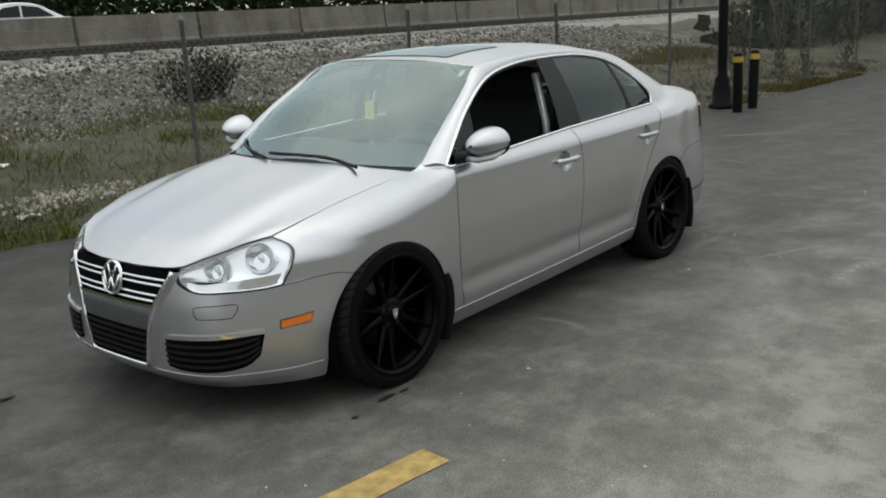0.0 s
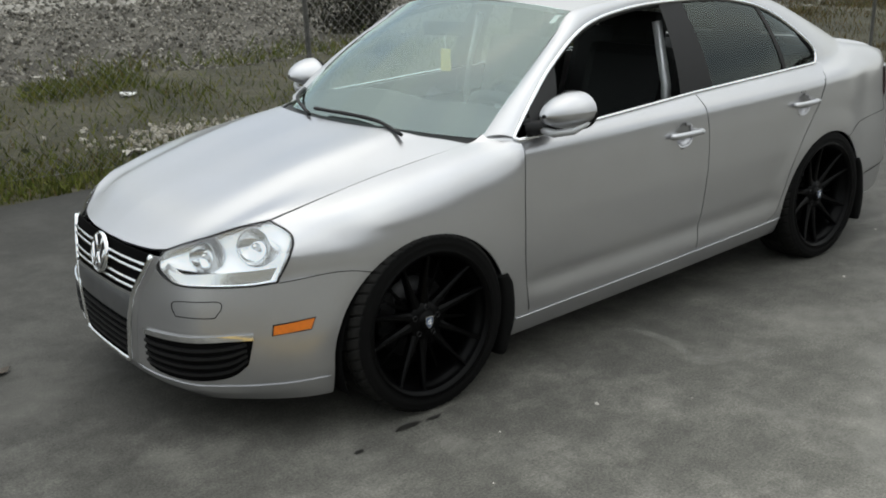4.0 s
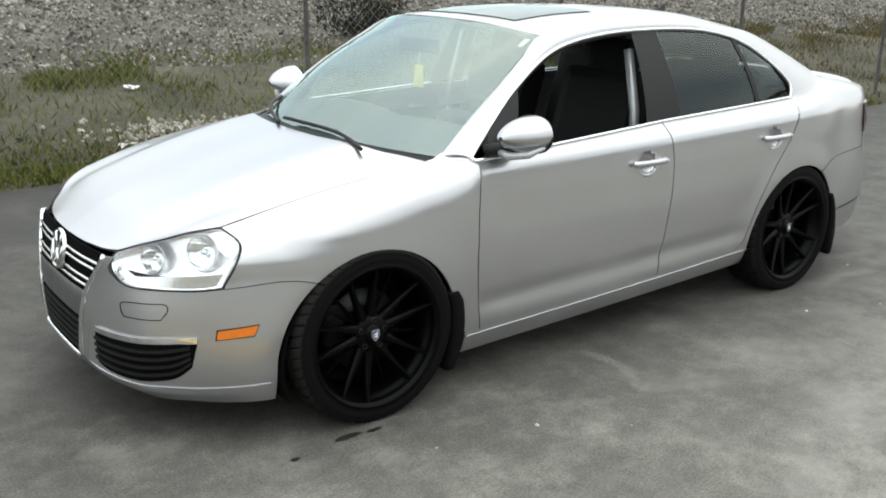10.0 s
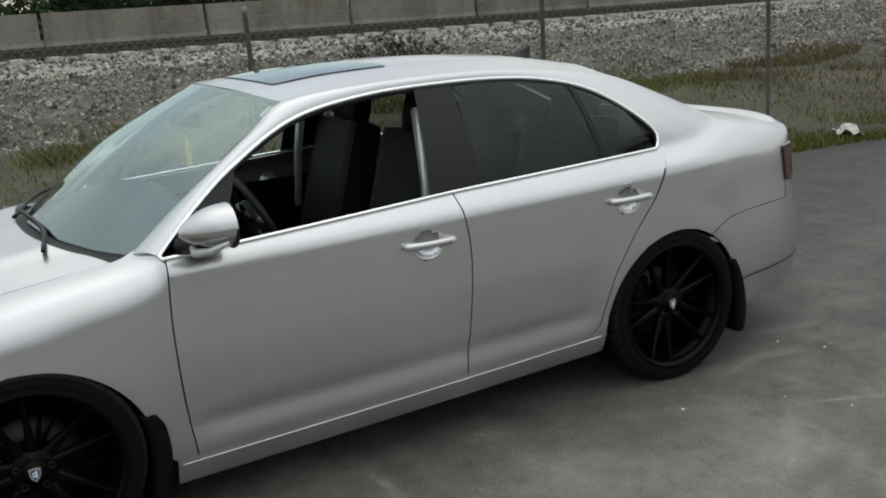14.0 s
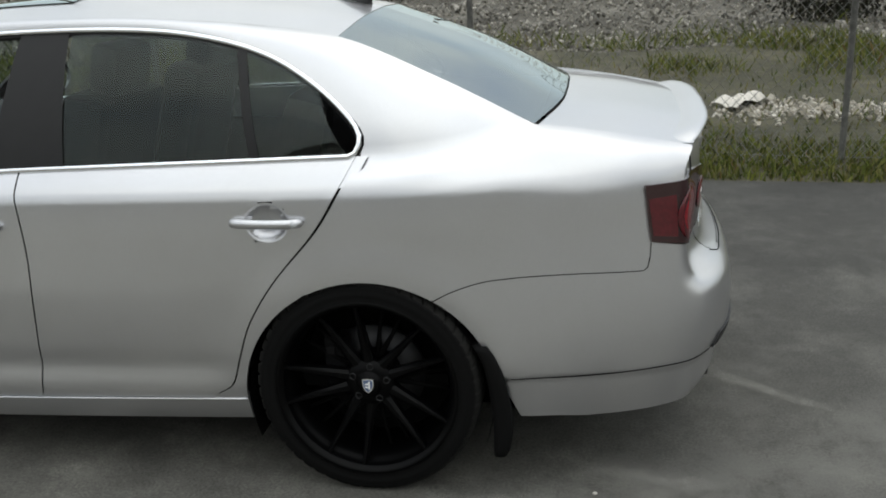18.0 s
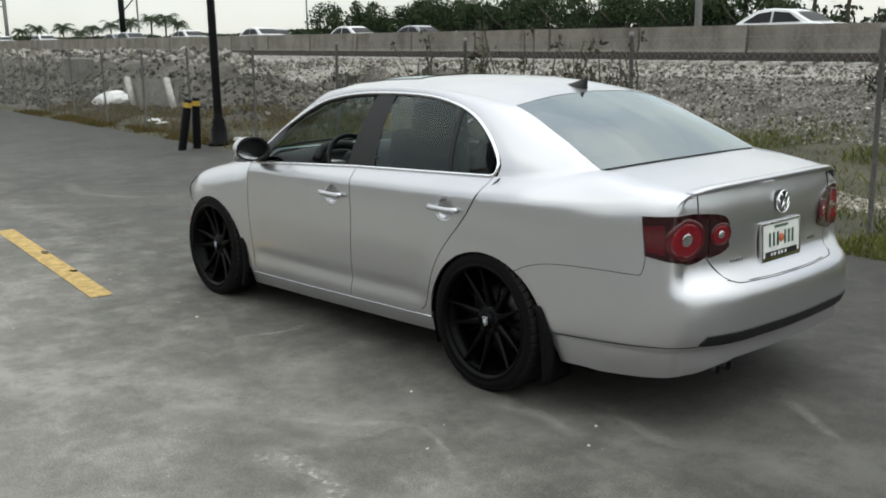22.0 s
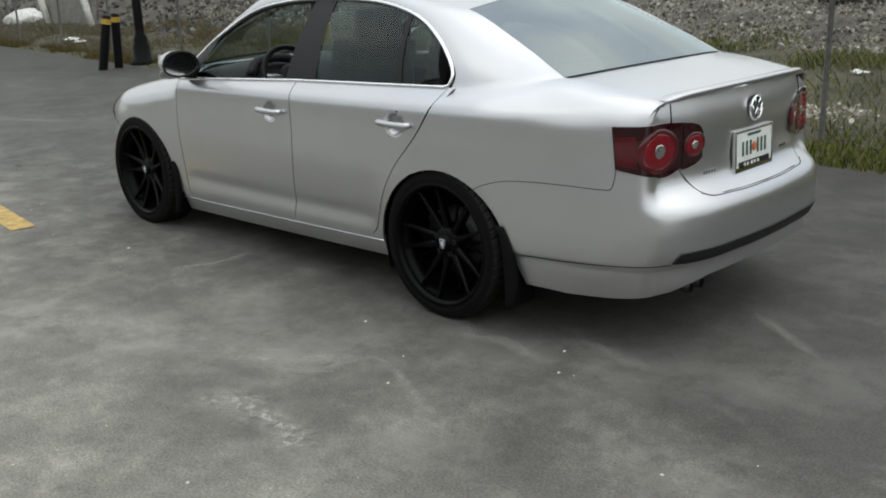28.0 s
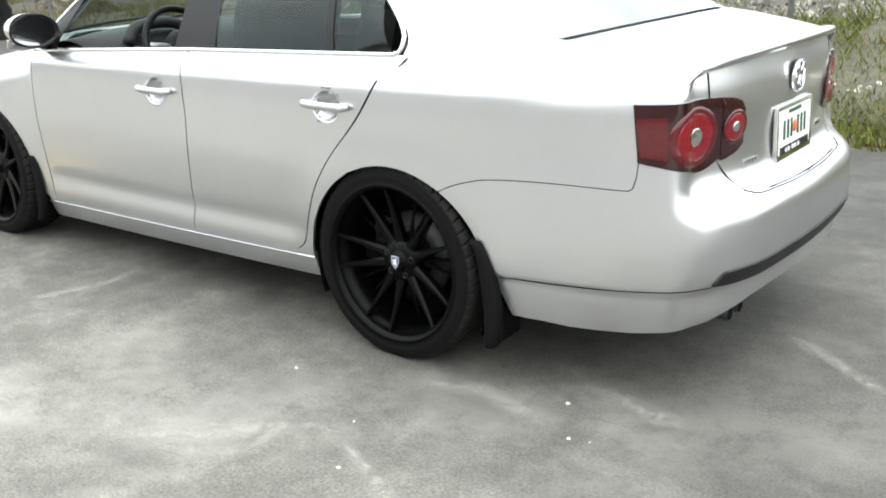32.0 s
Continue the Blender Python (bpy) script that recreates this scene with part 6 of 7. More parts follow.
# mud flaps
FLAPS = ([(-0.322, -0.382, 0.428), (-0.340, -0.408, 0.38), (-0.346, -0.412, 0.24), (-0.325, -0.370, 0.12), (-0.322, -0.365, 0.108)],
         [(-2.890, -2.935, 0.470), (-2.912, -2.960, 0.43), (-2.930, -2.985, 0.36), (-2.945, -3.005, 0.24), (-2.945, -2.995, 0.14), (-2.945, -2.985, 0.125)])
for prof in FLAPS:
    for sd in (1, -1):
        rows = [[(x0, 0.68, z), (x0, 0.84, z), (x0 - 0.004, 0.866, z), (x0 - 0.012, 0.874, z), (x1 + 0.010, 0.872, z), (x1, 0.863, z), (x1 + 0.006, 0.83, z), (x0 - 0.030, 0.80, z), (x0 - 0.022, 0.68, z), (x0, 0.68, z)] for x0, x1, z in prof]
        g = loft(rows, 28, 20)
        ends = np.stack([np.repeat(g[:1].mean(1, keepdims=True), g.shape[1], 1)[0], g[0]]), np.stack([g[-1], np.repeat(g[-1:].mean(1, keepdims=True), g.shape[1], 1)[0]])
        part("mud_flap", joined("mud_flap", [ends[0], g, ends[1]], M_FLAP, sd), car, "black mud flap")

# underbody, wheel housings and black lining behind the panel gaps, shade in their colour
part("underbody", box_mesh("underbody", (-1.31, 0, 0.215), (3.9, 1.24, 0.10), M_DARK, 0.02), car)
# extra pans added to block light and deepen the shade under the car
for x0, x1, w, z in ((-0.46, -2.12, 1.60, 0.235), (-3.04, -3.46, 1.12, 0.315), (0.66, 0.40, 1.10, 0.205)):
    part("shade_pan", box_mesh("shade_pan", ((x0 + x1) / 2, 0, z), (abs(x0 - x1), w, 0.04), M_DARK, 0.01), car)
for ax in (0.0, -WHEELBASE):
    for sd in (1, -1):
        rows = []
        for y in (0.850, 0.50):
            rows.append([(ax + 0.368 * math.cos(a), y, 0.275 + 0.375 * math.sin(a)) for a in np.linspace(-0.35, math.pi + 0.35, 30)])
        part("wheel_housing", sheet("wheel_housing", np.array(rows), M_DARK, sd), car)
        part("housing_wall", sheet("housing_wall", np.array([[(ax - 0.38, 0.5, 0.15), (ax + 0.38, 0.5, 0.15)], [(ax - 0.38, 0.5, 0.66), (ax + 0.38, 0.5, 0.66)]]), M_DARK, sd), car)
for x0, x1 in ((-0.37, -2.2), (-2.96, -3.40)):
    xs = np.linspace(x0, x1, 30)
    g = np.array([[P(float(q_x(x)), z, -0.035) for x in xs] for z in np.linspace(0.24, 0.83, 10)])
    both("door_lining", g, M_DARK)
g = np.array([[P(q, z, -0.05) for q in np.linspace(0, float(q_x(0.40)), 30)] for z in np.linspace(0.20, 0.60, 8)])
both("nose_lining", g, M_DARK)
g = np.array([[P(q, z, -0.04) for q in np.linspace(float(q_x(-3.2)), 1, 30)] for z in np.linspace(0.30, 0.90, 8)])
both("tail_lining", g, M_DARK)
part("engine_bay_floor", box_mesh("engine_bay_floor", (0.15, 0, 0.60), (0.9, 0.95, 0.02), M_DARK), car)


def shield_badge(parent):
    """A small shield-shaped centre cap: dark disc, bright border, pale blue field and two plain bars."""
    cap = part("centre_badge", lathe("centre_badge", [(0, 0.0805), (0.027, 0.0800), (0.030, 0.0770)], M_RIM, 28, "y"), parent, "round black centre cap with a small blue shield")
    outline = [(-0.017, 0.020), (0.0, 0.023), (0.017, 0.020), (0.016, 0.0), (0.010, -0.014), (0.0, -0.023), (-0.010, -0.014), (-0.016, 0.0)]
    for k, y, m in ((1.0, 0.0812, M_CHROME), (0.80, 0.0822, M_BADGE)):
        vs = [(x * k, y, z * k) for x, z in outline] + [(x * k, 0.0795, z * k) for x, z in outline]
        fs = [tuple(range(8))] + [(i, (i + 1) % 8, 8 + (i + 1) % 8, 8 + i) for i in range(8)]
        part("badge_shield", mesh_from("badge_shield", vs, fs, m), cap)
    for c, d in (((-0.004, 0.0828, 0.002), (0.004, 0.002, 0.024)), ((0.003, 0.0828, 0.006), (0.010, 0.002, 0.004)), ((0.003, 0.0828, -0.003), (0.010, 0.002, 0.004))):
        part("badge_bar", box_mesh("badge_bar", c, d, M_WHITE), cap)


def wheel(x, side, camber, out, turn):
    """Tyre, deep black ten-spoke rim, disc and hub; built facing +y."""
    w = thing("wheel", "", "")
    tyre = [(0.255, -0.105), (0.275, -0.116), (0.304, -0.112), (0.318, -0.100), (0.3235, -0.090), (0.3255, -0.060), (0.3258, -0.045), (0.3195, -0.044), (0.3195, -0.036), (0.3260, -0.035), (0.3262, 0.0), (0.3260, 0.035), (0.3195, 0.036), (0.3195, 0.044),
            (0.3258, 0.045), (0.3255, 0.060), (0.3235, 0.088), (0.3185, 0.099), (0.312, 0.1065), (0.304, 0.1115), (0.302, 0.1105), (0.294, 0.1145), (0.280, 0.1150), (0.268, 0.1095), (0.266, 0.1120), (0.262, 0.108), (0.258, 0.096), (0.256, 0.08)]
    n, vs, fs, mi, sm = 312, [], [], [], []
    for i, (r, y) in enumerate(tyre):
        for k in range(n):
            rr = r
            if (3 <= i <= 6 or 14 <= i <= 18) and k % 6 == 0:
                rr -= 0.0075 if i not in (3, 18) else 0.0035
            if 8 <= i <= 11 and k % 12 == 6:
                rr -= 0.004
            a = 2 * math.pi * (k + 1.6 * abs(y) / 0.03) / n
            vs.append((rr * math.cos(a), y, max(-0.3165, rr * math.sin(a))))
    for i in range(len(tyre) - 1):
        tread = 3 <= i <= 17
        fs += [(i * n + k, (i + 1) * n + k, (i + 1) * n + (k + 1) % n, i * n + (k + 1) % n) for k in range(n)]
        mi += [1 if tread else 0] * n
        sm += [not tread] * n
    me = mesh_from("tyre", vs, fs, M_RUBBER)
    me.materials.append(M_TREAD)
    me.polygons.foreach_set("material_index", mi)
    me.polygons.foreach_set("use_smooth", sm)
    part("tyre", me, w, "low-profile black tyre with a dusty tread")
    rim = part("rim", lathe("rim", [(0.252, 0.078), (0.260, 0.096), (0.2655, 0.106), (0.2650, 0.111), (0.2590, 0.1125), (0.2530, 0.110), (0.2500, 0.104), (0.2455, 0.101), (0.2430, 0.094), (0.2400, 0.070), (0.2340, 0.066), (0.2310, 0.02), (0.222, -0.02), (0.222, -0.10)], M_RIM, 72, "y"), w, "satin black rim")
    for k in range(10):
        c, s = math.cos(2 * math.pi * k / 10 + turn), math.sin(2 * math.pi * k / 10 + turn)
        tw = 0.022 if k % 2 else -0.022
        vs, fs = [], []
        for r, hw, y, dp in ((0.040, 0.0225, 0.058, 0.035), (0.070, 0.0180, 0.061, 0.036), (0.11, 0.0135, 0.067, 0.036), (0.16, 0.0100, 0.076, 0.034), (0.21, 0.0072, 0.088, 0.030), (0.246, 0.0048, 0.099, 0.024)):
            off = tw * (r - 0.045) / 0.2
            for sx, dy in ((-hw * 0.45, 0), (hw * 0.45, 0), (hw, -dp * 0.22), (hw * 0.8, -dp), (-hw * 0.8, -dp), (-hw, -dp * 0.22)):
                u = sx + off
                vs.append((r * c - u * s, y + dy, r * s + u * c))
        for j in range(5):
            fs += [(6 * j + m, 6 * j + (m + 1) % 6, 6 * j + 6 + (m + 1) % 6, 6 * j + 6 + m) for m in range(6)]
        part("spoke", mesh_from("spoke", vs, fs, M_RIM), rim)
    # inner webs that tie each pair of spokes to the barrel
    for k in range(5):
        a0 = 2 * math.pi * (2 * k + 0.5) / 10 + turn
        for da in (-0.13, 0.13):
            a = a0 + da
            part("inner_web", tube("inner_web", [(0.06 * math.cos(a0), 0.020, 0.06 * math.sin(a0)), (0.15 * math.cos(a), 0.012, 0.15 * math.sin(a)), (0.222 * math.cos(a), 0.006, 0.222 * math.sin(a))], [0.010, 0.006, 0.005], M_DARK, 6), rim)
    part("hub", lathe("hub", [(0.074, 0.02), (0.072, 0.050), (0.066, 0.060), (0.040, 0.064), (0.034, 0.066), (0.032, 0.074), (0.028, 0.0765), (0, 0.077)], M_RIM, 36, "y"), rim)
    shield_badge(rim)
    for k in range(5):
        a = 2 * math.pi * k / 5 + 0.4
        part("wheel_bolt", lathe("wheel_bolt", [(0.0105, 0.052), (0.0105, 0.0635), (0.0085, 0.0645), (0.0075, 0.060), (0, 0.060)], M_STEEL, 10, "y"), rim).location = (0.052 * math.cos(a), 0, 0.052 * math.sin(a))
    part("brake_disc", lathe("brake_disc", [(0.06, -0.02), (0.148, -0.02), (0.148, -0.04), (0.06, -0.04)], M_STEEL, 48, "y"), w, "steel brake disc")
    part("disc_bell", lathe("disc_bell", [(0.0, 0.005), (0.075, 0.005), (0.08, -0.02)], M_DARK, 32, "y"), w)
    bm = bmesh.new()
    bm_box(bm, (0.135 if x > -1 else 0.105, -0.02, 0.05), (0.075, 0.07, 0.15), None, 0.018)
    for dz in (-0.03, 0.03):
        bm_box(bm, (0.150 if x > -1 else 0.12, 0.012, 0.05 + dz), (0.030, 0.020, 0.030), None, 0.006)
    part("brake_caliper", bm, w, "black brake caliper", M_LAMPPOST)
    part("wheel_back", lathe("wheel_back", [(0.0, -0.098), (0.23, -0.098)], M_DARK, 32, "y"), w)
    m = Matrix.Translation((x, out * side, TYRE_R + 0.002)) @ Matrix.Rotation(radians(camber), 4, "X")
    if side < 0:
        m = Matrix.Translation((x, out * side, TYRE_R + 0.002)) @ Matrix.Rotation(math.pi, 4, "Z") @ Matrix.Rotation(radians(camber), 4, "X")
    w.matrix_basis = m @ Matrix.Diagonal((1.035, 1, 1.035, 1))
    w.parent = car
    return w


for x in (0.0, -WHEELBASE):
    for sd in (1, -1):
        wheel(x, sd, 1.2, 0.782 if x > -1 else 0.772, radians(23.5 if x > -1 else 18))

# cabin
part("cabin_floor", box_mesh("cabin_floor", (-1.6, 0, 0.30), (2.4, 1.5, 0.05), M_DARK), car)
part("rear_shelf", box_mesh("rear_shelf", (-2.80, 0, 1.01), (0.50, 1.15, 0.04), M_DASH, 0.01), car)
part("boot_wall", box_mesh("boot_wall", (-2.62, 0, 0.75), (0.06, 1.35, 0.55), M_DARK), car)
dash = [[(-0.25, 0, 0.90), (-0.27, 0.4, 0.90), (-0.38, 0.72, 0.89)], [(-0.50, 0, 0.965), (-0.50, 0.4, 0.975), (-0.52, 0.74, 0.945)], [(-0.74, 0, 0.945), (-0.74, 0.4, 0.965), (-0.72, 0.74, 0.93)], [(-0.80, 0, 0.80), (-0.80, 0.4, 0.82), (-0.78, 0.74, 0.80)], [(-0.72, 0, 0.5), (-0.72, 0.4, 0.5), (-0.72, 0.74, 0.5)]]
part("dashboard", sheet("dashboard", mirrored(loft(dash, 18, 22)), M_DASH), car, "grey dashboard")
part("instrument_hood", tube("instrument_hood", spline([(-0.78, 0.55, 0.93), (-0.76, 0.5, 0.985), (-0.75, 0.37, 1.005), (-0.76, 0.25, 0.985), (-0.78, 0.2, 0.93)], 20), 0.028, M_DASH, 8), car)
sw = part("steering_wheel", tube("steering_wheel", [(0, 0.185 * math.cos(a), 0.185 * math.sin(a)) for a in np.linspace(0, 2 * math.pi, 37)[:-1]], 0.016, M_BLACK, 8, True), car, "black steering wheel")
sw.matrix_basis = Matrix.Translation((-0.93, 0.37, 0.90)) @ Matrix.Rotation(radians(24), 4, "Y")
part("wheel_pad", lathe("wheel_pad", [(0, 0.03), (0.06, 0.025), (0.085, 0.0), (0.08, -0.02)], M_BLACK, 20, "y"), sw).matrix_basis = Matrix.Rotation(radians(90), 4, "Z")
for a in (10, 170, 270):
    part("wheel_spoke", tube("wheel_spoke", [(0, 0.05 * math.cos(radians(a)), 0.05 * math.sin(radians(a))), (0, 0.175 * math.cos(radians(a)), 0.175 * math.sin(radians(a)))], 0.014, M_SILVERPART, 6), sw)


def seat(x, y, w=0.5):
    bm = bmesh.new()
    bm_box(bm, (x, y, 0.50), (0.50, w, 0.18), None, 0.05)
    st = part("seat_cushion", bm, car, "black leather seat", M_SEAT)
    bm = bmesh.new()
    bm_box(bm, (x - 0.30, y, 0.84), (0.15, w * 0.96, 0.64), Matrix.Rotation(radians(-16), 4, "Y"), 0.06)
    part("seat_back", bm, st, "", M_SEAT)
    bm = bmesh.new()
    bm_box(bm, (x - 0.41, y, 1.215), (0.10, 0.26, 0.17), Matrix.Rotation(radians(-12), 4, "Y"), 0.045)
    part("headrest", bm, st, "", M_SEAT)
    for dy in (-0.07, 0.07):
        part("headrest_post", tube("headrest_post", [(x - 0.375, y + dy, 1.08), (x - 0.40, y + dy, 1.16)], 0.007, M_CHROME, 6), st)


seat(-1.28, 0.37)
seat(-1.28, -0.37)
seat(-2.02, 0.40, 0.56)
seat(-2.02, -0.40, 0.56)
part("centre_console", box_mesh("centre_console", (-1.15, 0, 0.55), (0.9, 0.2, 0.22), M_DASH, 0.03), car)
part("cabin_mirror", box_mesh("cabin_mirror", (-0.80, 0.0, 1.27), (0.03, 0.23, 0.065), M_BLACK, 0.012, Matrix.Rotation(radians(12), 4, "Z")), car, "black cabin mirror")
part("air_freshener", box_mesh("air_freshener", (-0.80, 0.0, 1.13), (0.008, 0.065, 0.10), M_LEMON, 0.003), car, "yellow air freshener hanging from the mirror")
part("freshener_string", tube("freshener_string", [(-0.80, 0.0, 1.25), (-0.80, 0.0, 1.17)], 0.002, M_WHITE, 4), car)
for sd in (1, -1):
    part("seat_belt", tube("seat_belt", [(-1.53, 0.60 * sd, 1.27), (-1.51, 0.68 * sd, 1.0), (-1.49, 0.71 * sd, 0.7)], 0.022, M_SILVERPART, 4), car, "grey seat belt")
part("headlining", sheet("headlining", full[2:-2, 2:-2] - np.array([0, 0, 0.035]), M_DASH), car)
part("screen_sticker", box_mesh("screen_sticker", (-0.965, 0.525, 1.315), (0.05, 0.03, 0.002), M_WHITE, 0, Matrix.Rotation(radians(35), 4, "Y")), car, "small white sticker")

# ---------------------------------------------------------------- beyond the motorway


def palm(x, y, z, h, r, seed):
    rng = random.Random(seed)
    t = thing("palm_tree", "dark-crowned palm tree behind the motorway", "palm tree", "palms behind the motorway", at=(x, y, z))
    pts = [(0.25 * math.sin(k * 0.6) * k / 6, 0.1 * k / 6, h * k / 6) for k in range(7)]
    part("trunk", tube("trunk", pts, [0.22, 0.18, 0.16, 0.15, 0.14, 0.14, 0.16], M_TRUNK, 8), t)
    top = Vector(pts[-1])
    vs, fs = [], []
    for k in range(26):
        a = k * 2.4 + rng.uniform(-0.3, 0.3)
        rise = rng.uniform(-0.3, 1.5)
        ln = r * rng.uniform(0.8, 1.1)
        prev = None
        for j in range(9):
            f = j / 8
            p = top + Vector((math.cos(a) * ln * f, math.sin(a) * ln * f, ln * (rise * f - (0.55 + 0.5 * rise) * f * f * 1.3)))
            if prev is not None:
                d = (p - prev).normalized()
                side = d.cross(Vector((0, 0, 1))).normalized()
                lw = ln * 0.20 * math.sin(math.pi * min(1, f + 0.1)) + 0.04
                for sg in (1, -1):
                    for m in range(3):
                        o = prev.lerp(p, m / 3)
                        b = len(vs)
                        vs.extend([o, o + d * 0.12 * ln / 3, o + side * sg * lw + d * lw * 0.5 - Vector((0, 0, lw * rng.uniform(0.3, 0.8)))])
                        fs.append((b, b + 1, b + 2))
            prev = p
    part("crown", mesh_from("crown", vs, fs, M_LEAF), t)


def broad_tree(x, y, z, h, w, seed, name="broadleaf_tree"):
    rng = random.Random(seed)
    t = thing(name, "dense dark-green tree behind the motorway", "tree", "trees behind the motorway", at=(x, y, z))
    part("trunk", tube("trunk", [(0, 0, 0), (0.1, 0, h * 0.3), (0.0, 0.1, h * 0.6)], [0.3, 0.22, 0.1], M_TRUNK, 8), t)
    for k in range(5):
        a = k * 1.3
        part("limb", tube("limb", [(0.05, 0, h * 0.3), (w * 0.2 * math.cos(a), 0.2 * w * math.sin(a), h * 0.55), (w * 0.36 * math.cos(a), 0.3 * w * math.sin(a), h * 0.75)], [0.13, 0.08, 0.03], M_TRUNK, 6), t)
    vs, fs = [], []
    clumps = [(rng.uniform(-w / 2, w / 2), rng.uniform(-w / 4, w / 4), h * rng.uniform(0.30, 0.9), rng.uniform(0.12, 0.22) * h) for _ in range(44)]
    for cx, cy, cz, cr in clumps:
        cz = min(cz, h * (1 - 0.5 * (2 * cx / w) ** 2))
        for _ in range(210):
            q = Vector((rng.gauss(0, 1), rng.gauss(0, 1), rng.gauss(0, 1))).normalized() * cr * rng.uniform(0.35, 1.05)
            o = Vector((cx, cy, cz)) + q
            e = Euler((rng.uniform(0, 6), rng.uniform(0, 6), rng.uniform(0, 6))).to_matrix()
            s = rng.uniform(0.08, 0.19) * h / 6
            b = len(vs)
            vs += [o + e @ Vector(c) * s for c in ((-1, -0.4, 0), (0.2, -0.6, 0.1), (1, 0.2, 0), (-0.2, 0.6, 0.1))]
            fs.append((b, b + 1, b + 2, b + 3))
    part("crown", mesh_from("crown", vs, fs, M_LEAF), t)


for x, y, h, w, sd in ((83, -62, 6.7, 14, 1), (70, -61, 6.2, 8, 17), (64, -60, 6.4, 9, 2), (57, -60, 6.2, 9, 3), (50, -60, 6.0, 10, 4), (44, -60, 5.6, 9, 5), (38.5, -60, 5.0, 8, 6), (33, -60, 5.3, 8, 7), (28, -60, 3.2, 5, 8), (22, -62, 3.2, 6, 9), (94, -66, 4.0, 5, 10), (15, -62, 4.4, 8, 11), (8, -62, 4.0, 8, 12), (0, -62, 4.4, 9, 13), (-9, -62, 4.4, 9, 14), (-18, -62, 4.4, 9, 15), (-28, -60, 4.6, 10, 16)):
    broad_tree(x, y, 1.0, h * 0.90, w, sd)
for x, y, h, r, sd in ((59.8, -62, 5.5, 1.7, 1), (55.1, -62, 5.2, 1.9, 2), (50.5, -62, 5.1, 2.4, 3), (46.4, -62, 4.3, 1.7, 4), (38.8, -62, 3.9, 1.5, 5), (34.2, -62, 4.3, 2.3, 6), (28.7, -62, 3.5, 1.6, 7), (26.2, -62, 3.4, 1.5, 8),
                       (198, -52.4, 5.6, 2.6, 9), (173, -54.6, 4.6, 2.4, 10), (167, -55.2, 4.9, 2.4, 11), (157, -56, 5.0, 2.6, 12), (151, -56.6, 4.0, 2.2, 13), (141, -57.5, 4.9, 2.2, 14), (135, -58, 5.0, 2.6, 15), (129, -58.6, 5.4, 2.4, 16), (125, -58.9, 5.2, 2.5, 17), (122, -59.2, 4.4, 2.2, 18), (186, -53.4, 4.2, 2.4, 19), (147, -57, 4.4, 2.2, 20)):
    palm(x, y, 1.0, h + (1.0 if x < 62 else 0.3), r * 1.08, sd)


def hedge():
    rng = random.Random(31)
    vs, fs = [], []
    for _ in range(34000):
        x = rng.uniform(-60, 330) if rng.random() < 0.5 else rng.uniform(80, 215)
        y = -62 - rng.uniform(0, 4) + max(0, x - 90) * 0.09
        h = 2.2 + 1.0 * noise.noise(Vector((x * 0.12, 0, 0))) + (0.8 if x < 60 else 0)
        o = Vector((x, y, 1.0 + max(0, x) * 0.011 + min(0.85, abs(rng.gauss(0, 0.5))) * h * 0.95))
        e = Euler((rng.uniform(0, 6), rng.uniform(0, 6), rng.uniform(0, 6))).to_matrix()
        s = rng.uniform(0.14, 0.36)
        b = len(vs)
        vs += [o + e @ Vector(c) * s for c in ((-1, -0.4, 0), (0.2, -0.6, 0.1), (1, 0.2, 0), (-0.2, 0.6, 0.1))]
        fs.append((b, b + 1, b + 2, b + 3))
    tagged(new("far_scrub", mesh_from("far_scrub", vs, fs, M_LEAF)), "dark line of far scrub and trees", "scrub", kind="stuff")


hedge()


def light_pole(x, y, z, h, arm, label):
    p = thing("motorway_light", label, "street light", "motorway lights", at=(x, y, z))
    part("pole", lathe("pole", [(0.14, 0), (0.12, h * 0.5), (0.09, h)], M_GALV, 12), p)
    if arm:
        part("arm", tube("arm", [(0, 0, h - 0.1), (arm * 0.4, 0, h + 0.35), (arm, 0, h + 0.5)], 0.05, M_GALV, 6), p)
        part("lamp_head", box_mesh("lamp_head", (arm * 1.15, 0, h + 0.48), (0.6, 0.22, 0.12), M_GALV, 0.03), p)


light_pole(15.3, -27.5, 1.1, 11, 0, "tall grey concrete pole beside the motorway")
light_pole(44, -62, 1.0, 7.6, 1.8, "grey street light with a curved arm")
light_pole(99.5, -66, 1.0, 7.3, 4.0, "grey street light with a curved arm")
light_pole(190, -45, 1.0, 13, 4.0, "tall grey street light far along the motorway")
light_pole(120, -52.5, 1.2, 13, 0, "slim grey pole in front of the billboard")

# billboard
bb = thing("billboard", "billboard with a red and cream picture on a dark post", "billboard", at=(130, -57.5, 0))
part("board", box_mesh("board", (0, 0, 12.9), (0.4, 6.6, 2.8), M_BILLWHITE, 0.05), bb, "cream picture panel")
part("picture_red", box_mesh("picture_red", (-0.23, -0.9, 12.9), (0.05, 1.3, 2.0), M_BILLRED, 0.02), bb, "red drink shape")
part("picture_red", box_mesh("picture_red", (-0.23, -2.4, 13.5), (0.05, 1.3, 0.7), M_BILLRED, 0.02), bb)
for k in range(3):
    part("picture_bar", box_mesh("picture_bar", (-0.23, 1.9 - 0.1 * k, 13.7 - 0.5 * k), (0.05, 2.0, 0.18), M_ORANGE), bb)
part("catwalk", box_mesh("catwalk", (-0.3, 0, 11.2), (1.0, 7.0, 0.5), M_LAMPPOST), bb)
part("post", tube("post", [(0, 2.9, 0), (0, 2.9, 14.6)], 0.42, M_LAMPPOST, 12), bb)
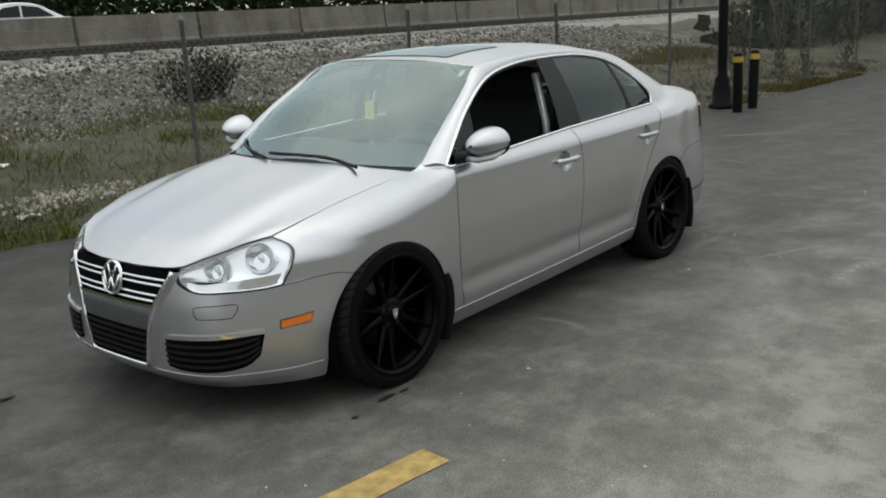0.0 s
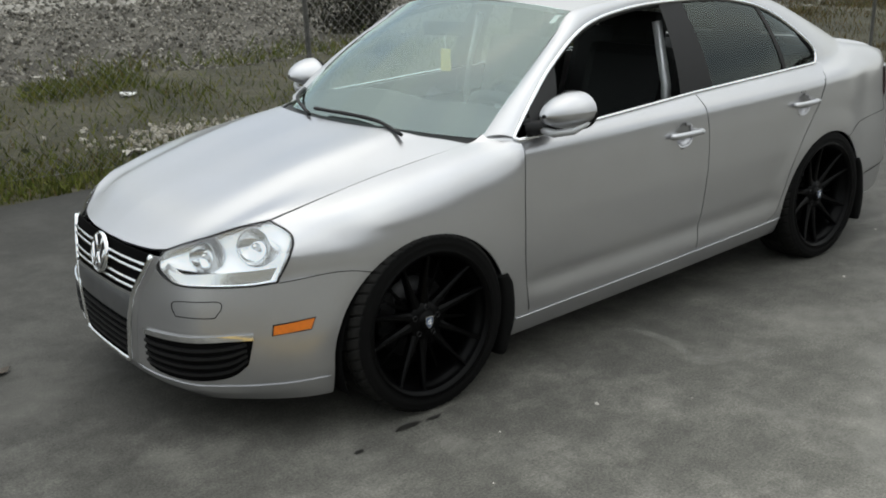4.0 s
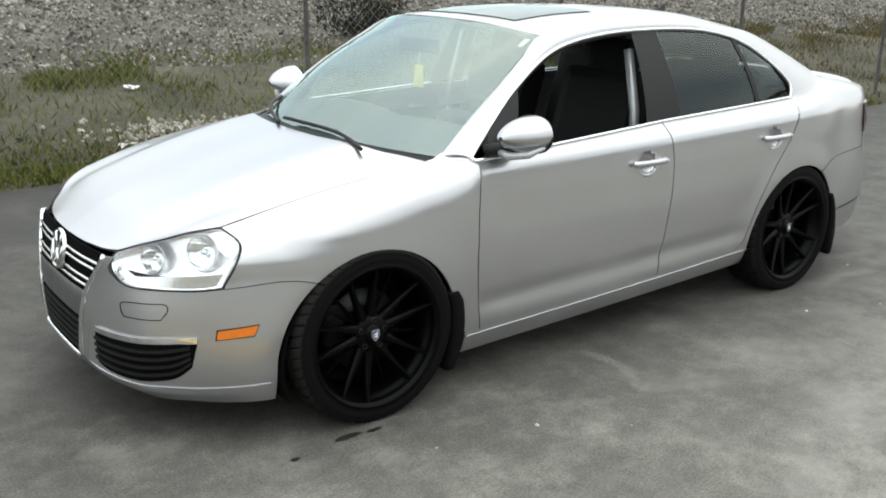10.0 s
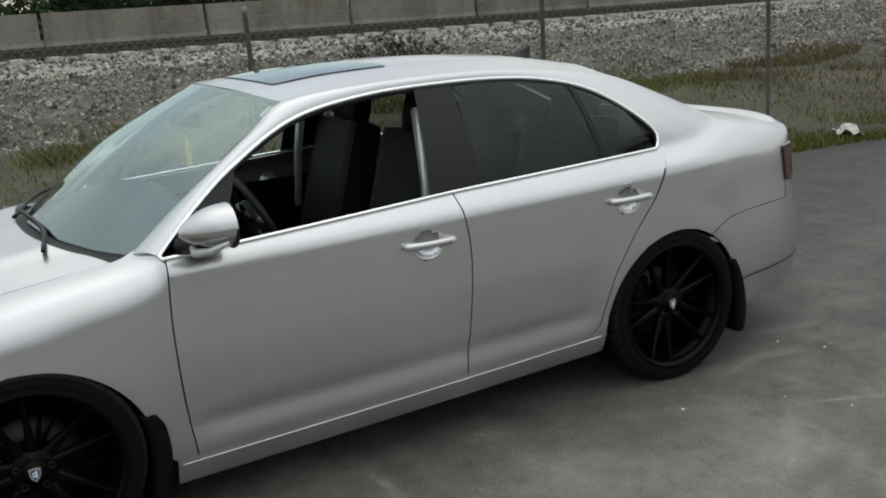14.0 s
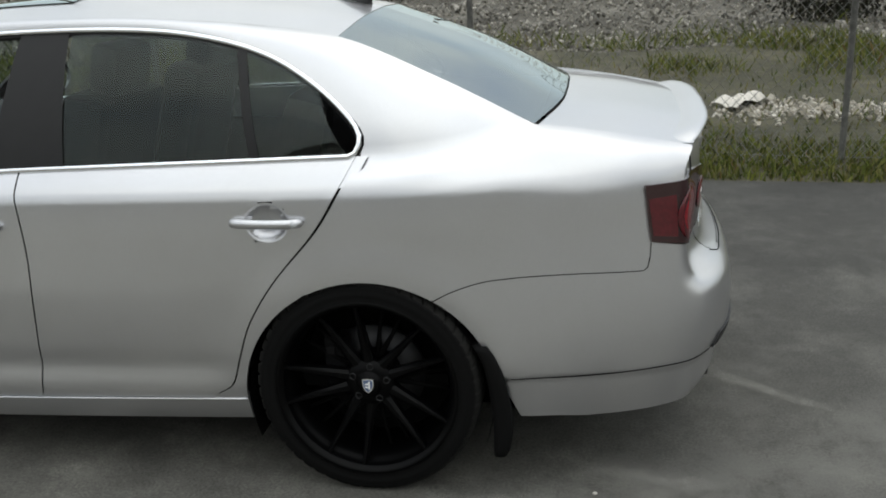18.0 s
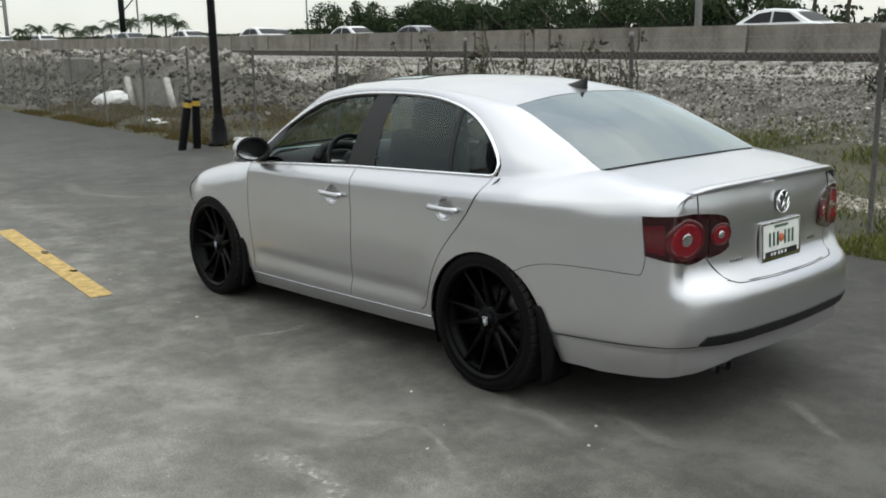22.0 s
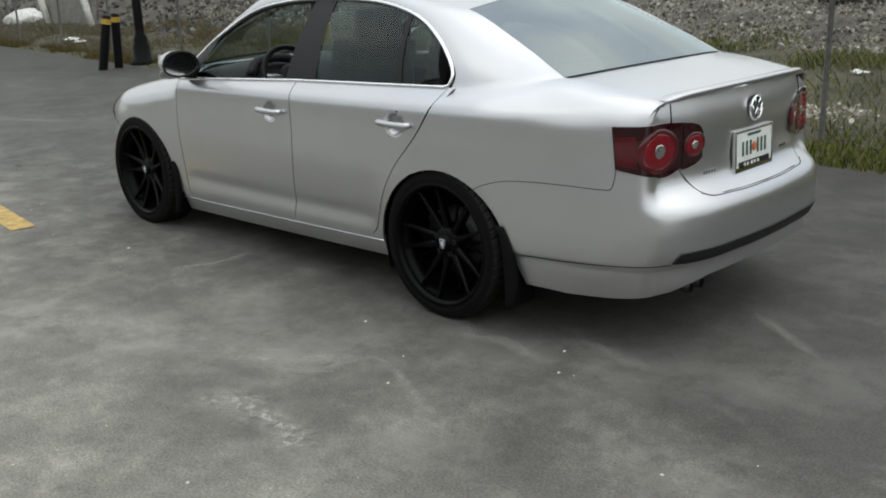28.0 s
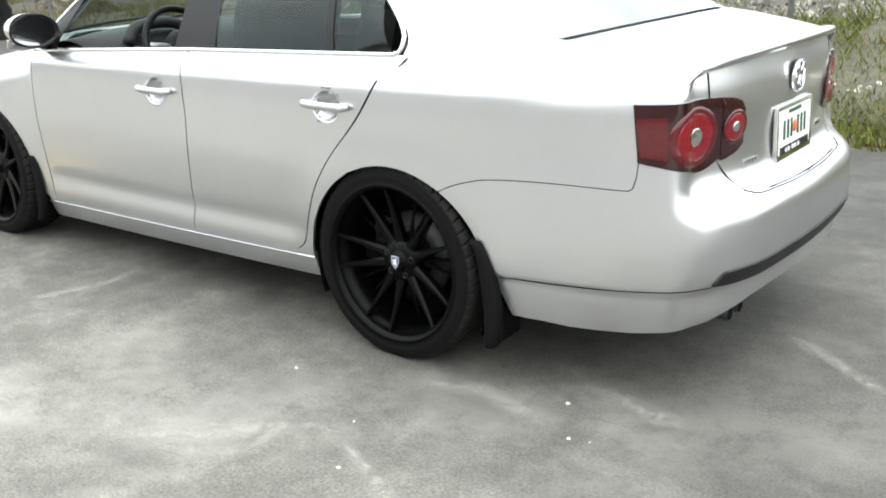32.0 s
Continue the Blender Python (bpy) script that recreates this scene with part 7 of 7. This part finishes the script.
part("brace", tube("brace", [(0, 2.9, 7.5), (0, -0.5, 11.0)], 0.1, M_LAMPPOST, 6), bb)

# overhead road sign
sg = thing("road_sign", "green motorway sign on a grey gantry", "road sign", at=(140, -38.6, 0))
part("panel", box_mesh("panel", (0, 0, 9.1), (0.1, 3.2, 2.2), M_ROADGREEN, 0.05), sg)
for z in (9.6, 8.7):
    part("sign_bar", box_mesh("sign_bar", (-0.08, 0, z), (0.03, 2.0, 0.3), M_WHITE), sg)
part("gantry_post", tube("gantry_post", [(0, -3.1, 0), (0, -3.1, 10.4)], 0.28, M_GALV, 10), sg)
part("gantry_beam", tube("gantry_beam", [(0.2, -3.1, 8.6), (0.2, 12, 8.9)], 0.10, M_GALV, 8), sg)
part("tab", box_mesh("tab", (0, -0.7, 10.4), (0.1, 1.5, 0.4), M_ROADGREEN, 0.04), sg)
part("back_panel", box_mesh("back_panel", (0.1, 4.5, 9.6), (0.1, 3.5, 2.6), M_LAMPPOST, 0.05), sg, "dark back of a second sign")
part("gantry_beam", tube("gantry_beam", [(0.2, -3.1, 9.5), (0.2, 12, 9.8)], 0.10, M_GALV, 8), sg)


def far_car(x, y, mat, kind, turn):
    z = barrier_z(x) + 0.105
    c = thing("motorway_car", kind, "car", "cars on the motorway", at=(x, y, z))
    c.rotation_euler = (0, 0, turn)
    low = spline([(-2.22, 0.30), (-2.28, 0.62), (-2.16, 0.88), (-1.5, 0.95), (0, 0.94), (1.0, 0.92), (1.85, 0.80), (2.22, 0.62), (2.25, 0.30)], 36)
    cabin = spline([(-1.75, 0.92), (-1.35, 1.12), (-0.85, 1.36), (-0.2, 1.44), (0.35, 1.38), (0.85, 1.14), (1.20, 0.91)], 24)
    for name, prof, rows, m in (("body", low, ((-0.90, 0.96, 0.0), (-0.84, 1.0, 0.0), (0.84, 1.0, 0.0), (0.90, 0.96, 0.0)), mat), ("cabin", cabin, ((-0.80, 0.97, 0.30), (-0.74, 1.0, 0.32), (0.74, 1.0, 0.32), (0.80, 0.97, 0.30)), mat)):
        n, vs, fs = len(prof), [], []
        for yy, sc, lean in rows:
            vs += [(a * sc, yy * (1 - lean * max(0.0, b - 0.92)), 0.3 + (b - 0.3) * sc) for a, b in prof]
        for i in range(3):
            fs += [(i * n + k, i * n + k + 1, (i + 1) * n + k + 1, (i + 1) * n + k) for k in range(n - 1)]
        fs += [tuple(range(n)), tuple(range(3 * n, 4 * n))[::-1]]
        part(name, mesh_from(name, vs, fs, m), c)
    for sy in (1, -1):
        for pts in (((-1.30, 0.98), (-0.84, 1.28), (-0.28, 1.34), (-0.25, 0.98)), ((-0.18, 0.98), (-0.20, 1.34), (0.32, 1.28), (0.84, 0.98))):
            part("side_glass", mesh_from("side_glass", [(a, sy * (0.812 * (1 - 0.30 * (b - 0.92)) + 0.012), b) for a, b in pts], [(0, 1, 2, 3)], M_BLACK), c, "dark side window")
        for wx in (-1.35, 1.35):
            part("wheel", lathe("wheel", [(0, 0.1), (0.2, 0.1), (0.31, 0.08), (0.31, -0.08)], M_RUBBER, 16, "y"), c).location = (wx, sy * 0.80, 0.31)
    for a0, b0, a1, b1 in ((0.50, 1.34, 1.12, 0.98), (-1.05, 1.32, -1.62, 1.01)):
        part("windscreen", mesh_from("windscreen", [(a0, -0.60, b0), (a0, 0.60, b0), (a1, 0.70, b1), (a1, -0.70, b1)], [(0, 1, 2, 3)], M_BLACK), c, "dark windscreen")


for x, y, m, lab, turn in ((108, -31, M_CARWHITE, "white car far along the motorway", 0), (92, -30, M_CARWHITE, "white saloon far along the motorway", 0), (84, -34, M_CARGREY, "dark grey car far along the motorway", 0), (74, -31, M_CARGREY, "dark grey saloon on the motorway", 0), (61.5, -30, M_CARWHITE, "white saloon on the motorway", 0), (54.5, -33, M_CARGREY, "grey saloon on the motorway", 0), (49.5, -29, M_CARWHITE, "white hatchback on the motorway", 0), (45, -33, M_CARWHITE, "white saloon on the motorway", 0),
                           (42, -36, M_CARGREY, "grey car in the far lane of the motorway", 0), (128, -34, M_CARWHITE, "white car far along the motorway", 0), (11.8, -27, M_CARWHITE, "white saloon on the motorway", 0), (-12, -27, M_CARWHITE, "white saloon on the motorway", 0)):
    far_car(x, y, m, lab, turn)

# dark railing beyond the far lanes
rail = thing("roadside_railing", "dark upright railing beyond the motorway lanes", "railing", kind="structure", at=(0, -43.5, 0))
for z in (1.5, 2.3):
    part("rail", tube("rail", [(14, 0, z), (70, 0, z + 0.3)], 0.05, M_LAMPPOST, 6), rail)
picket = lathe("picket", [(0.045, 0), (0.045, 1.5), (0, 1.55)], M_LAMPPOST, 6)
for k in range(112):
    part("picket", picket, rail).location = (14 + 0.5 * k, 0, 1.25 + 0.003 * k)

# yellow machine on the dug-out yard's far crest
dig = thing("excavator", "yellow digger parked on the spoil beside the track", "excavator", at=(72, -15.6, ground_z(72, -15.6)))
part("track", box_mesh("track", (0, 0.75, 0.35), (2.6, 0.45, 0.7), M_RUBBER, 0.2), dig)
part("track", box_mesh("track", (0, -0.75, 0.35), (2.6, 0.45, 0.7), M_RUBBER, 0.2), dig)
part("body", box_mesh("body", (-0.3, 0, 1.25), (2.4, 1.9, 0.8), M_YELLOWPLANT, 0.12), dig)
part("cab", box_mesh("cab", (0.35, 0.45, 1.95), (1.1, 0.9, 0.9), M_BLACK, 0.1), dig, "dark glazed cab")
part("boom", tube("boom", [(0.6, -0.3, 1.4), (1.9, -0.3, 2.2), (3.0, -0.3, 1.9)], 0.16, M_YELLOWPLANT, 8), dig)
part("stick", tube("stick", [(3.0, -0.3, 1.9), (3.3, -0.3, 0.7)], 0.12, M_YELLOWPLANT, 8), dig)
part("bucket", box_mesh("bucket", (3.25, -0.3, 0.45), (0.5, 0.7, 0.5), M_LAMPPOST, 0.1), dig)

# ---------------------------------------------------------------- rubble and litter
blk = tagged(new("concrete_box", box_mesh("concrete_box", (0, 0, 0.42), (0.85, 1.1, 0.92), M_CONCRETE, 0.05)), "pale broken concrete box in the rubble", "block")
blk.location, blk.rotation_euler = (31.6, -10.3, 0.62), (0.04, -0.05, -0.3)
rng = random.Random(77)
for (x, y, z, s) in ((38.5, -9.2, 0.12, 0.36), (40.6, -9.4, 0.12, 0.40), (44.5, -9.6, 0.15, 0.42)):
    bm = bmesh.new()
    bmesh.ops.create_icosphere(bm, subdivisions=2, radius=s)
    for v in bm.verts:
        v.co *= 1 + 0.25 * noise.noise(v.co * 2.1 + Vector((x, y, 0)))
        v.co.z *= 0.62
    me = bpy.data.meshes.new("boulder")
    bm.to_mesh(me)
    bm.free()
    me.materials.append(M_DIRTWHITE)
    b = tagged(new("boulder", me), "pale limestone boulder in the rubble", "boulder", "boulders in the rubble")
    b.location = (x, y, z + s * 0.3)


def leaning_slab(pts, label):
    a, b = Vector(pts[0]), Vector(pts[1])
    ob = tagged(new("concrete_slab", tube("concrete_slab", [a, b], 0.10, M_DIRTWHITE, 4)), label, "slab", "slabs in the rubble")
    return ob


leaning_slab(((21.8, -8.0, 0.92), (21.2, -7.9, 0.0)), "pale concrete strut leaning in the rubble")
leaning_slab(((19.2, -8.0, 0.92), (18.6, -7.9, 0.0)), "pale concrete strut leaning in the rubble")
tagged(new("concrete_wall_piece", box_mesh("concrete_wall_piece", (20.3, -8.15, 0.42), (2.7, 0.12, 0.95), M_CONCRETE, 0.02, Matrix.Rotation(0.12, 4, "X"))), "grey concrete slab propped between two struts in the rubble", "slab")


def tarpaulin(x, y, z):
    """A white sheet bunched over a heap, with folds."""
    bm = bmesh.new()
    bmesh.ops.create_icosphere(bm, subdivisions=4, radius=0.50)
    for v in bm.verts:
        d = v.co.normalized()
        fold = abs(noise.noise(Vector((d.x * 2.2 + 4, d.y * 2.2, d.z * 0.8)))) + 0.4 * noise.noise(d * 5.5)
        v.co *= 1 + 0.34 * fold
        v.co.x *= 1.25
        v.co.z *= 0.72
        if v.co.z < -0.2:
            v.co.z = -0.2
    me = bpy.data.meshes.new("tarpaulin")
    bm.to_mesh(me)
    bm.free()
    me.polygons.foreach_set("use_smooth", [True] * len(me.polygons))
    me.materials.append(M_WHITE)
    tagged(new("tarpaulin", me), "white plastic sheet bunched over the rubble", "tarpaulin").location = (x, y, z)


tarpaulin(22.7, -7.9, 0.14)
for k, (x, y, s, col) in enumerate(((-0.9, -4.3, 0.09, M_LITTER), (0.6, -4.0, 0.05, M_LITTER), (-3.8, -4.2, 0.10, M_LITTER), (-4.4, -4.9, 0.22, M_LITTER), (14.5, -5.4, 0.16, M_WHITE), (9.2, -4.6, 0.16, M_WHITE), (13.9, -5.3, 0.12, M_WHITE), (-1.6, -6.2, 0.08, M_WHITE), (-8.4, -2.9, 0.2, M_LITTER))):
    bm = bmesh.new()
    bmesh.ops.create_grid(bm, x_segments=5, y_segments=5, size=s)
    for v in bm.verts:
        v.co.z += s * 0.5 * noise.noise(v.co * 12 / s * 0.1 + Vector((k, 0, 0))) + s * 0.25
        v.co.y *= 0.6
    me = bpy.data.meshes.new("paper_scrap")
    bm.to_mesh(me)
    bm.free()
    me.materials.append(col)
    ob = tagged(new("paper_scrap", me), "crumpled pale paper scrap in the grass", "litter", "litter along the verge")
    thick(ob, 0.004)
    ob.location, ob.rotation_euler = (x, y, ground_z(x, y) + 0.01), (0, 0, k * 1.3)


def small_bits():
    rng = random.Random(91)
    vs, fs = [], []
    spots = [(-0.455, 1.26, 0.012), (-2.37, 1.14, 0.008), (-3.24, 0.84, 0.008)] + [(rng.uniform(-6, 4), rng.uniform(0.9, 3.6), rng.uniform(0.002, 0.008)) for _ in range(90)]
    for x, y, s in spots:
        b = len(vs)
        n = 5
        for k in range(n):
            a = 2 * math.pi * k / n + x
            vs.append((x + s * math.cos(a) * rng.uniform(0.6, 1.2), y + s * math.sin(a) * rng.uniform(0.6, 1.2), 0.0))
        vs.append((x, y, s * 0.7))
        fs += [(b + k, b + (k + 1) % n, b + n) for k in range(n)]
    tagged(new("loose_grit", mesh_from("loose_grit", vs, fs, M_LITTER)), "small pale grit on the asphalt", "grit", kind="stuff")


small_bits()
for x, y, a in ((1.15, -0.55, 0.4), (-10.8, 1.1, 1.2), (2.2, 1.25, 0.2)):
    bm = bmesh.new()
    for u, v in ((-1, 0), (-0.3, 0.5), (0.6, 0.35), (1, 0), (0.5, -0.4), (-0.4, -0.45)):
        bm.verts.new((u * 0.05, v * 0.05, 0.006 + 0.012 * abs(u)))
    bm.faces.new(bm.verts)
    me = bpy.data.meshes.new("dry_leaf")
    bm.to_mesh(me)
    bm.free()
    me.materials.append(M_TRUNK if a < 1 else M_ORANGE)
    ob = tagged(new("dry_leaf", me), "curled brown leaf on the asphalt", "leaf", "leaves on the asphalt")
    thick(ob, 0.003)
    ob.location, ob.rotation_euler = (x, y, 0), (0, 0, a)


# dark planting over the motorway and by the fence's far end
def planting(name, label, x0, x1, y, z0, h, seed, count):
    rng = random.Random(seed)
    vs, fs = [], []
    for _ in range(count):
        x = rng.uniform(x0, x1)
        top = h * min(1.0, 0.25 + min(x - x0, x1 - x) * 0.3) * (0.72 + 0.28 * noise.noise(Vector((x * 0.35, seed, 0.5))) + 0.12 * noise.noise(Vector((x * 1.3, seed, 2.5))))
        z = z0 + top * rng.random() ** 0.8
        p = Vector((x, y + rng.gauss(0, 0.7), z))
        s = rng.uniform(0.10, 0.30)
        q = Vector((rng.gauss(0, 1), rng.gauss(0, 1), rng.gauss(0, 1))).normalized() * s
        r = q.orthogonal() * rng.uniform(0.4, 0.8)
        k = len(vs)
        vs += [p - q, p + r, p + q, p - r]
        fs.append((k, k + 1, k + 2, k + 3))
    return tagged(new(name, mesh_from(name, vs, fs, M_LEAF)), label, "hedge", kind="stuff")


planting("roadside_hedge", "dense dark green hedge beyond the motorway", -75, -4, -42, 1.0, 3.6, 31, 16000)
planting("fence_thicket", "dark tangled shrubs behind the chain-link fence", -38, -22, -6.6, 0.2, 2.2, 33, 3600)


# oil drips by the front wheel
def oil_spot(x, y, rx, ry, seed):
    rng = random.Random(seed)
    ring = [(x + rx * math.cos(k * 0.45) * rng.uniform(0.7, 1.1), y + ry * math.sin(k * 0.45) * rng.uniform(0.7, 1.1), 0.004) for k in range(14)]
    tagged(new("oil_spot", mesh_from("oil_spot", ring, [tuple(range(14))], M_OIL)), "dark oil drip on the asphalt by the front wheel", "stain", "oil drips")


oil_spot(0.17, 0.935, 0.065, 0.018, 1)
oil_spot(0.06, 0.945, 0.035, 0.012, 2)
oil_spot(0.40, 0.97, 0.02, 0.012, 3)
for x, y, r in ((1.37, 1.33, 0.05), (2.53, 0.65, 0.045)):
    oil_spot(x, y, r, r * 0.6, int(x * 10))

# pale scuffs and dust on the asphalt
for line, w, cov in (([(-2.22, 1.80), (-2.48, 1.60), (-2.74, 1.35)], 0.10, 0.85), ([(-2.72, 1.37), (-3.0, 1.48), (-3.42, 1.71)], 0.07, 0.7), ([(-2.35, 2.10), (-2.68, 1.98), (-3.0, 2.02), (-3.2, 2.16)], 0.22, 0.95),
                     ([(-1.0, 1.33), (-1.1, 1.05), (-1.06, 0.82)], 0.06, 0.5), ([(-1.3, 1.80), (-1.6, 1.84), (-2.0, 1.82)], 0.12, 0.6), ([(-0.78, 2.52), (-0.95, 2.50), (-1.15, 2.44)], 0.10, 0.6), ([(-1.45, 2.66), (-1.9, 2.69)], 0.10, 0.55),
                     ([(-1.85, 2.34), (-2.2, 2.40)], 0.09, 0.7), ([(-2.68, 1.02), (-2.85, 0.96), (-3.02, 0.93), (-3.30, 1.00)], 0.10, 0.6), ([(-3.15, 0.72), (-3.4, 0.74), (-3.62, 0.80)], 0.06, 0.55), ([(-3.6, -0.05), (-3.8, 0.10), (-4.05, 0.28)], 0.06, 0.6),
                     ([(-0.95, 1.24), (-1.2, 1.36), (-1.4, 1.46)], 0.10, 0.5), ([(-2.6, 1.42), (-2.64, 1.6), (-2.40, 1.76)], 0.09, 0.5), ([(-6.38, -0.5), (-6.2, 0.02)], 0.05, 0.8), ([(-7.52, 0.2), (-7.34, 0.78)], 0.05, 0.8), ([(-0.7, 2.28), (-0.95, 2.48)], 0.10, 0.5),
                     ([(0.9, 2.1), (1.4, 1.95), (1.9, 2.1)], 0.20, 0.5), ([(-3.4, 2.3), (-3.8, 2.2), (-4.2, 2.4)], 0.25, 0.5), ([(-1.6, 3.1), (-2.2, 2.9), (-2.9, 2.95)], 0.25, 0.5), ([(-8.0, -1.2), (-8.6, -0.4)], 0.12, 0.5), ([(4.2, -0.8), (5.4, -0.3), (6.6, -0.6)], 0.2, 0.4)):
    dust_scuff(line, w, cov)
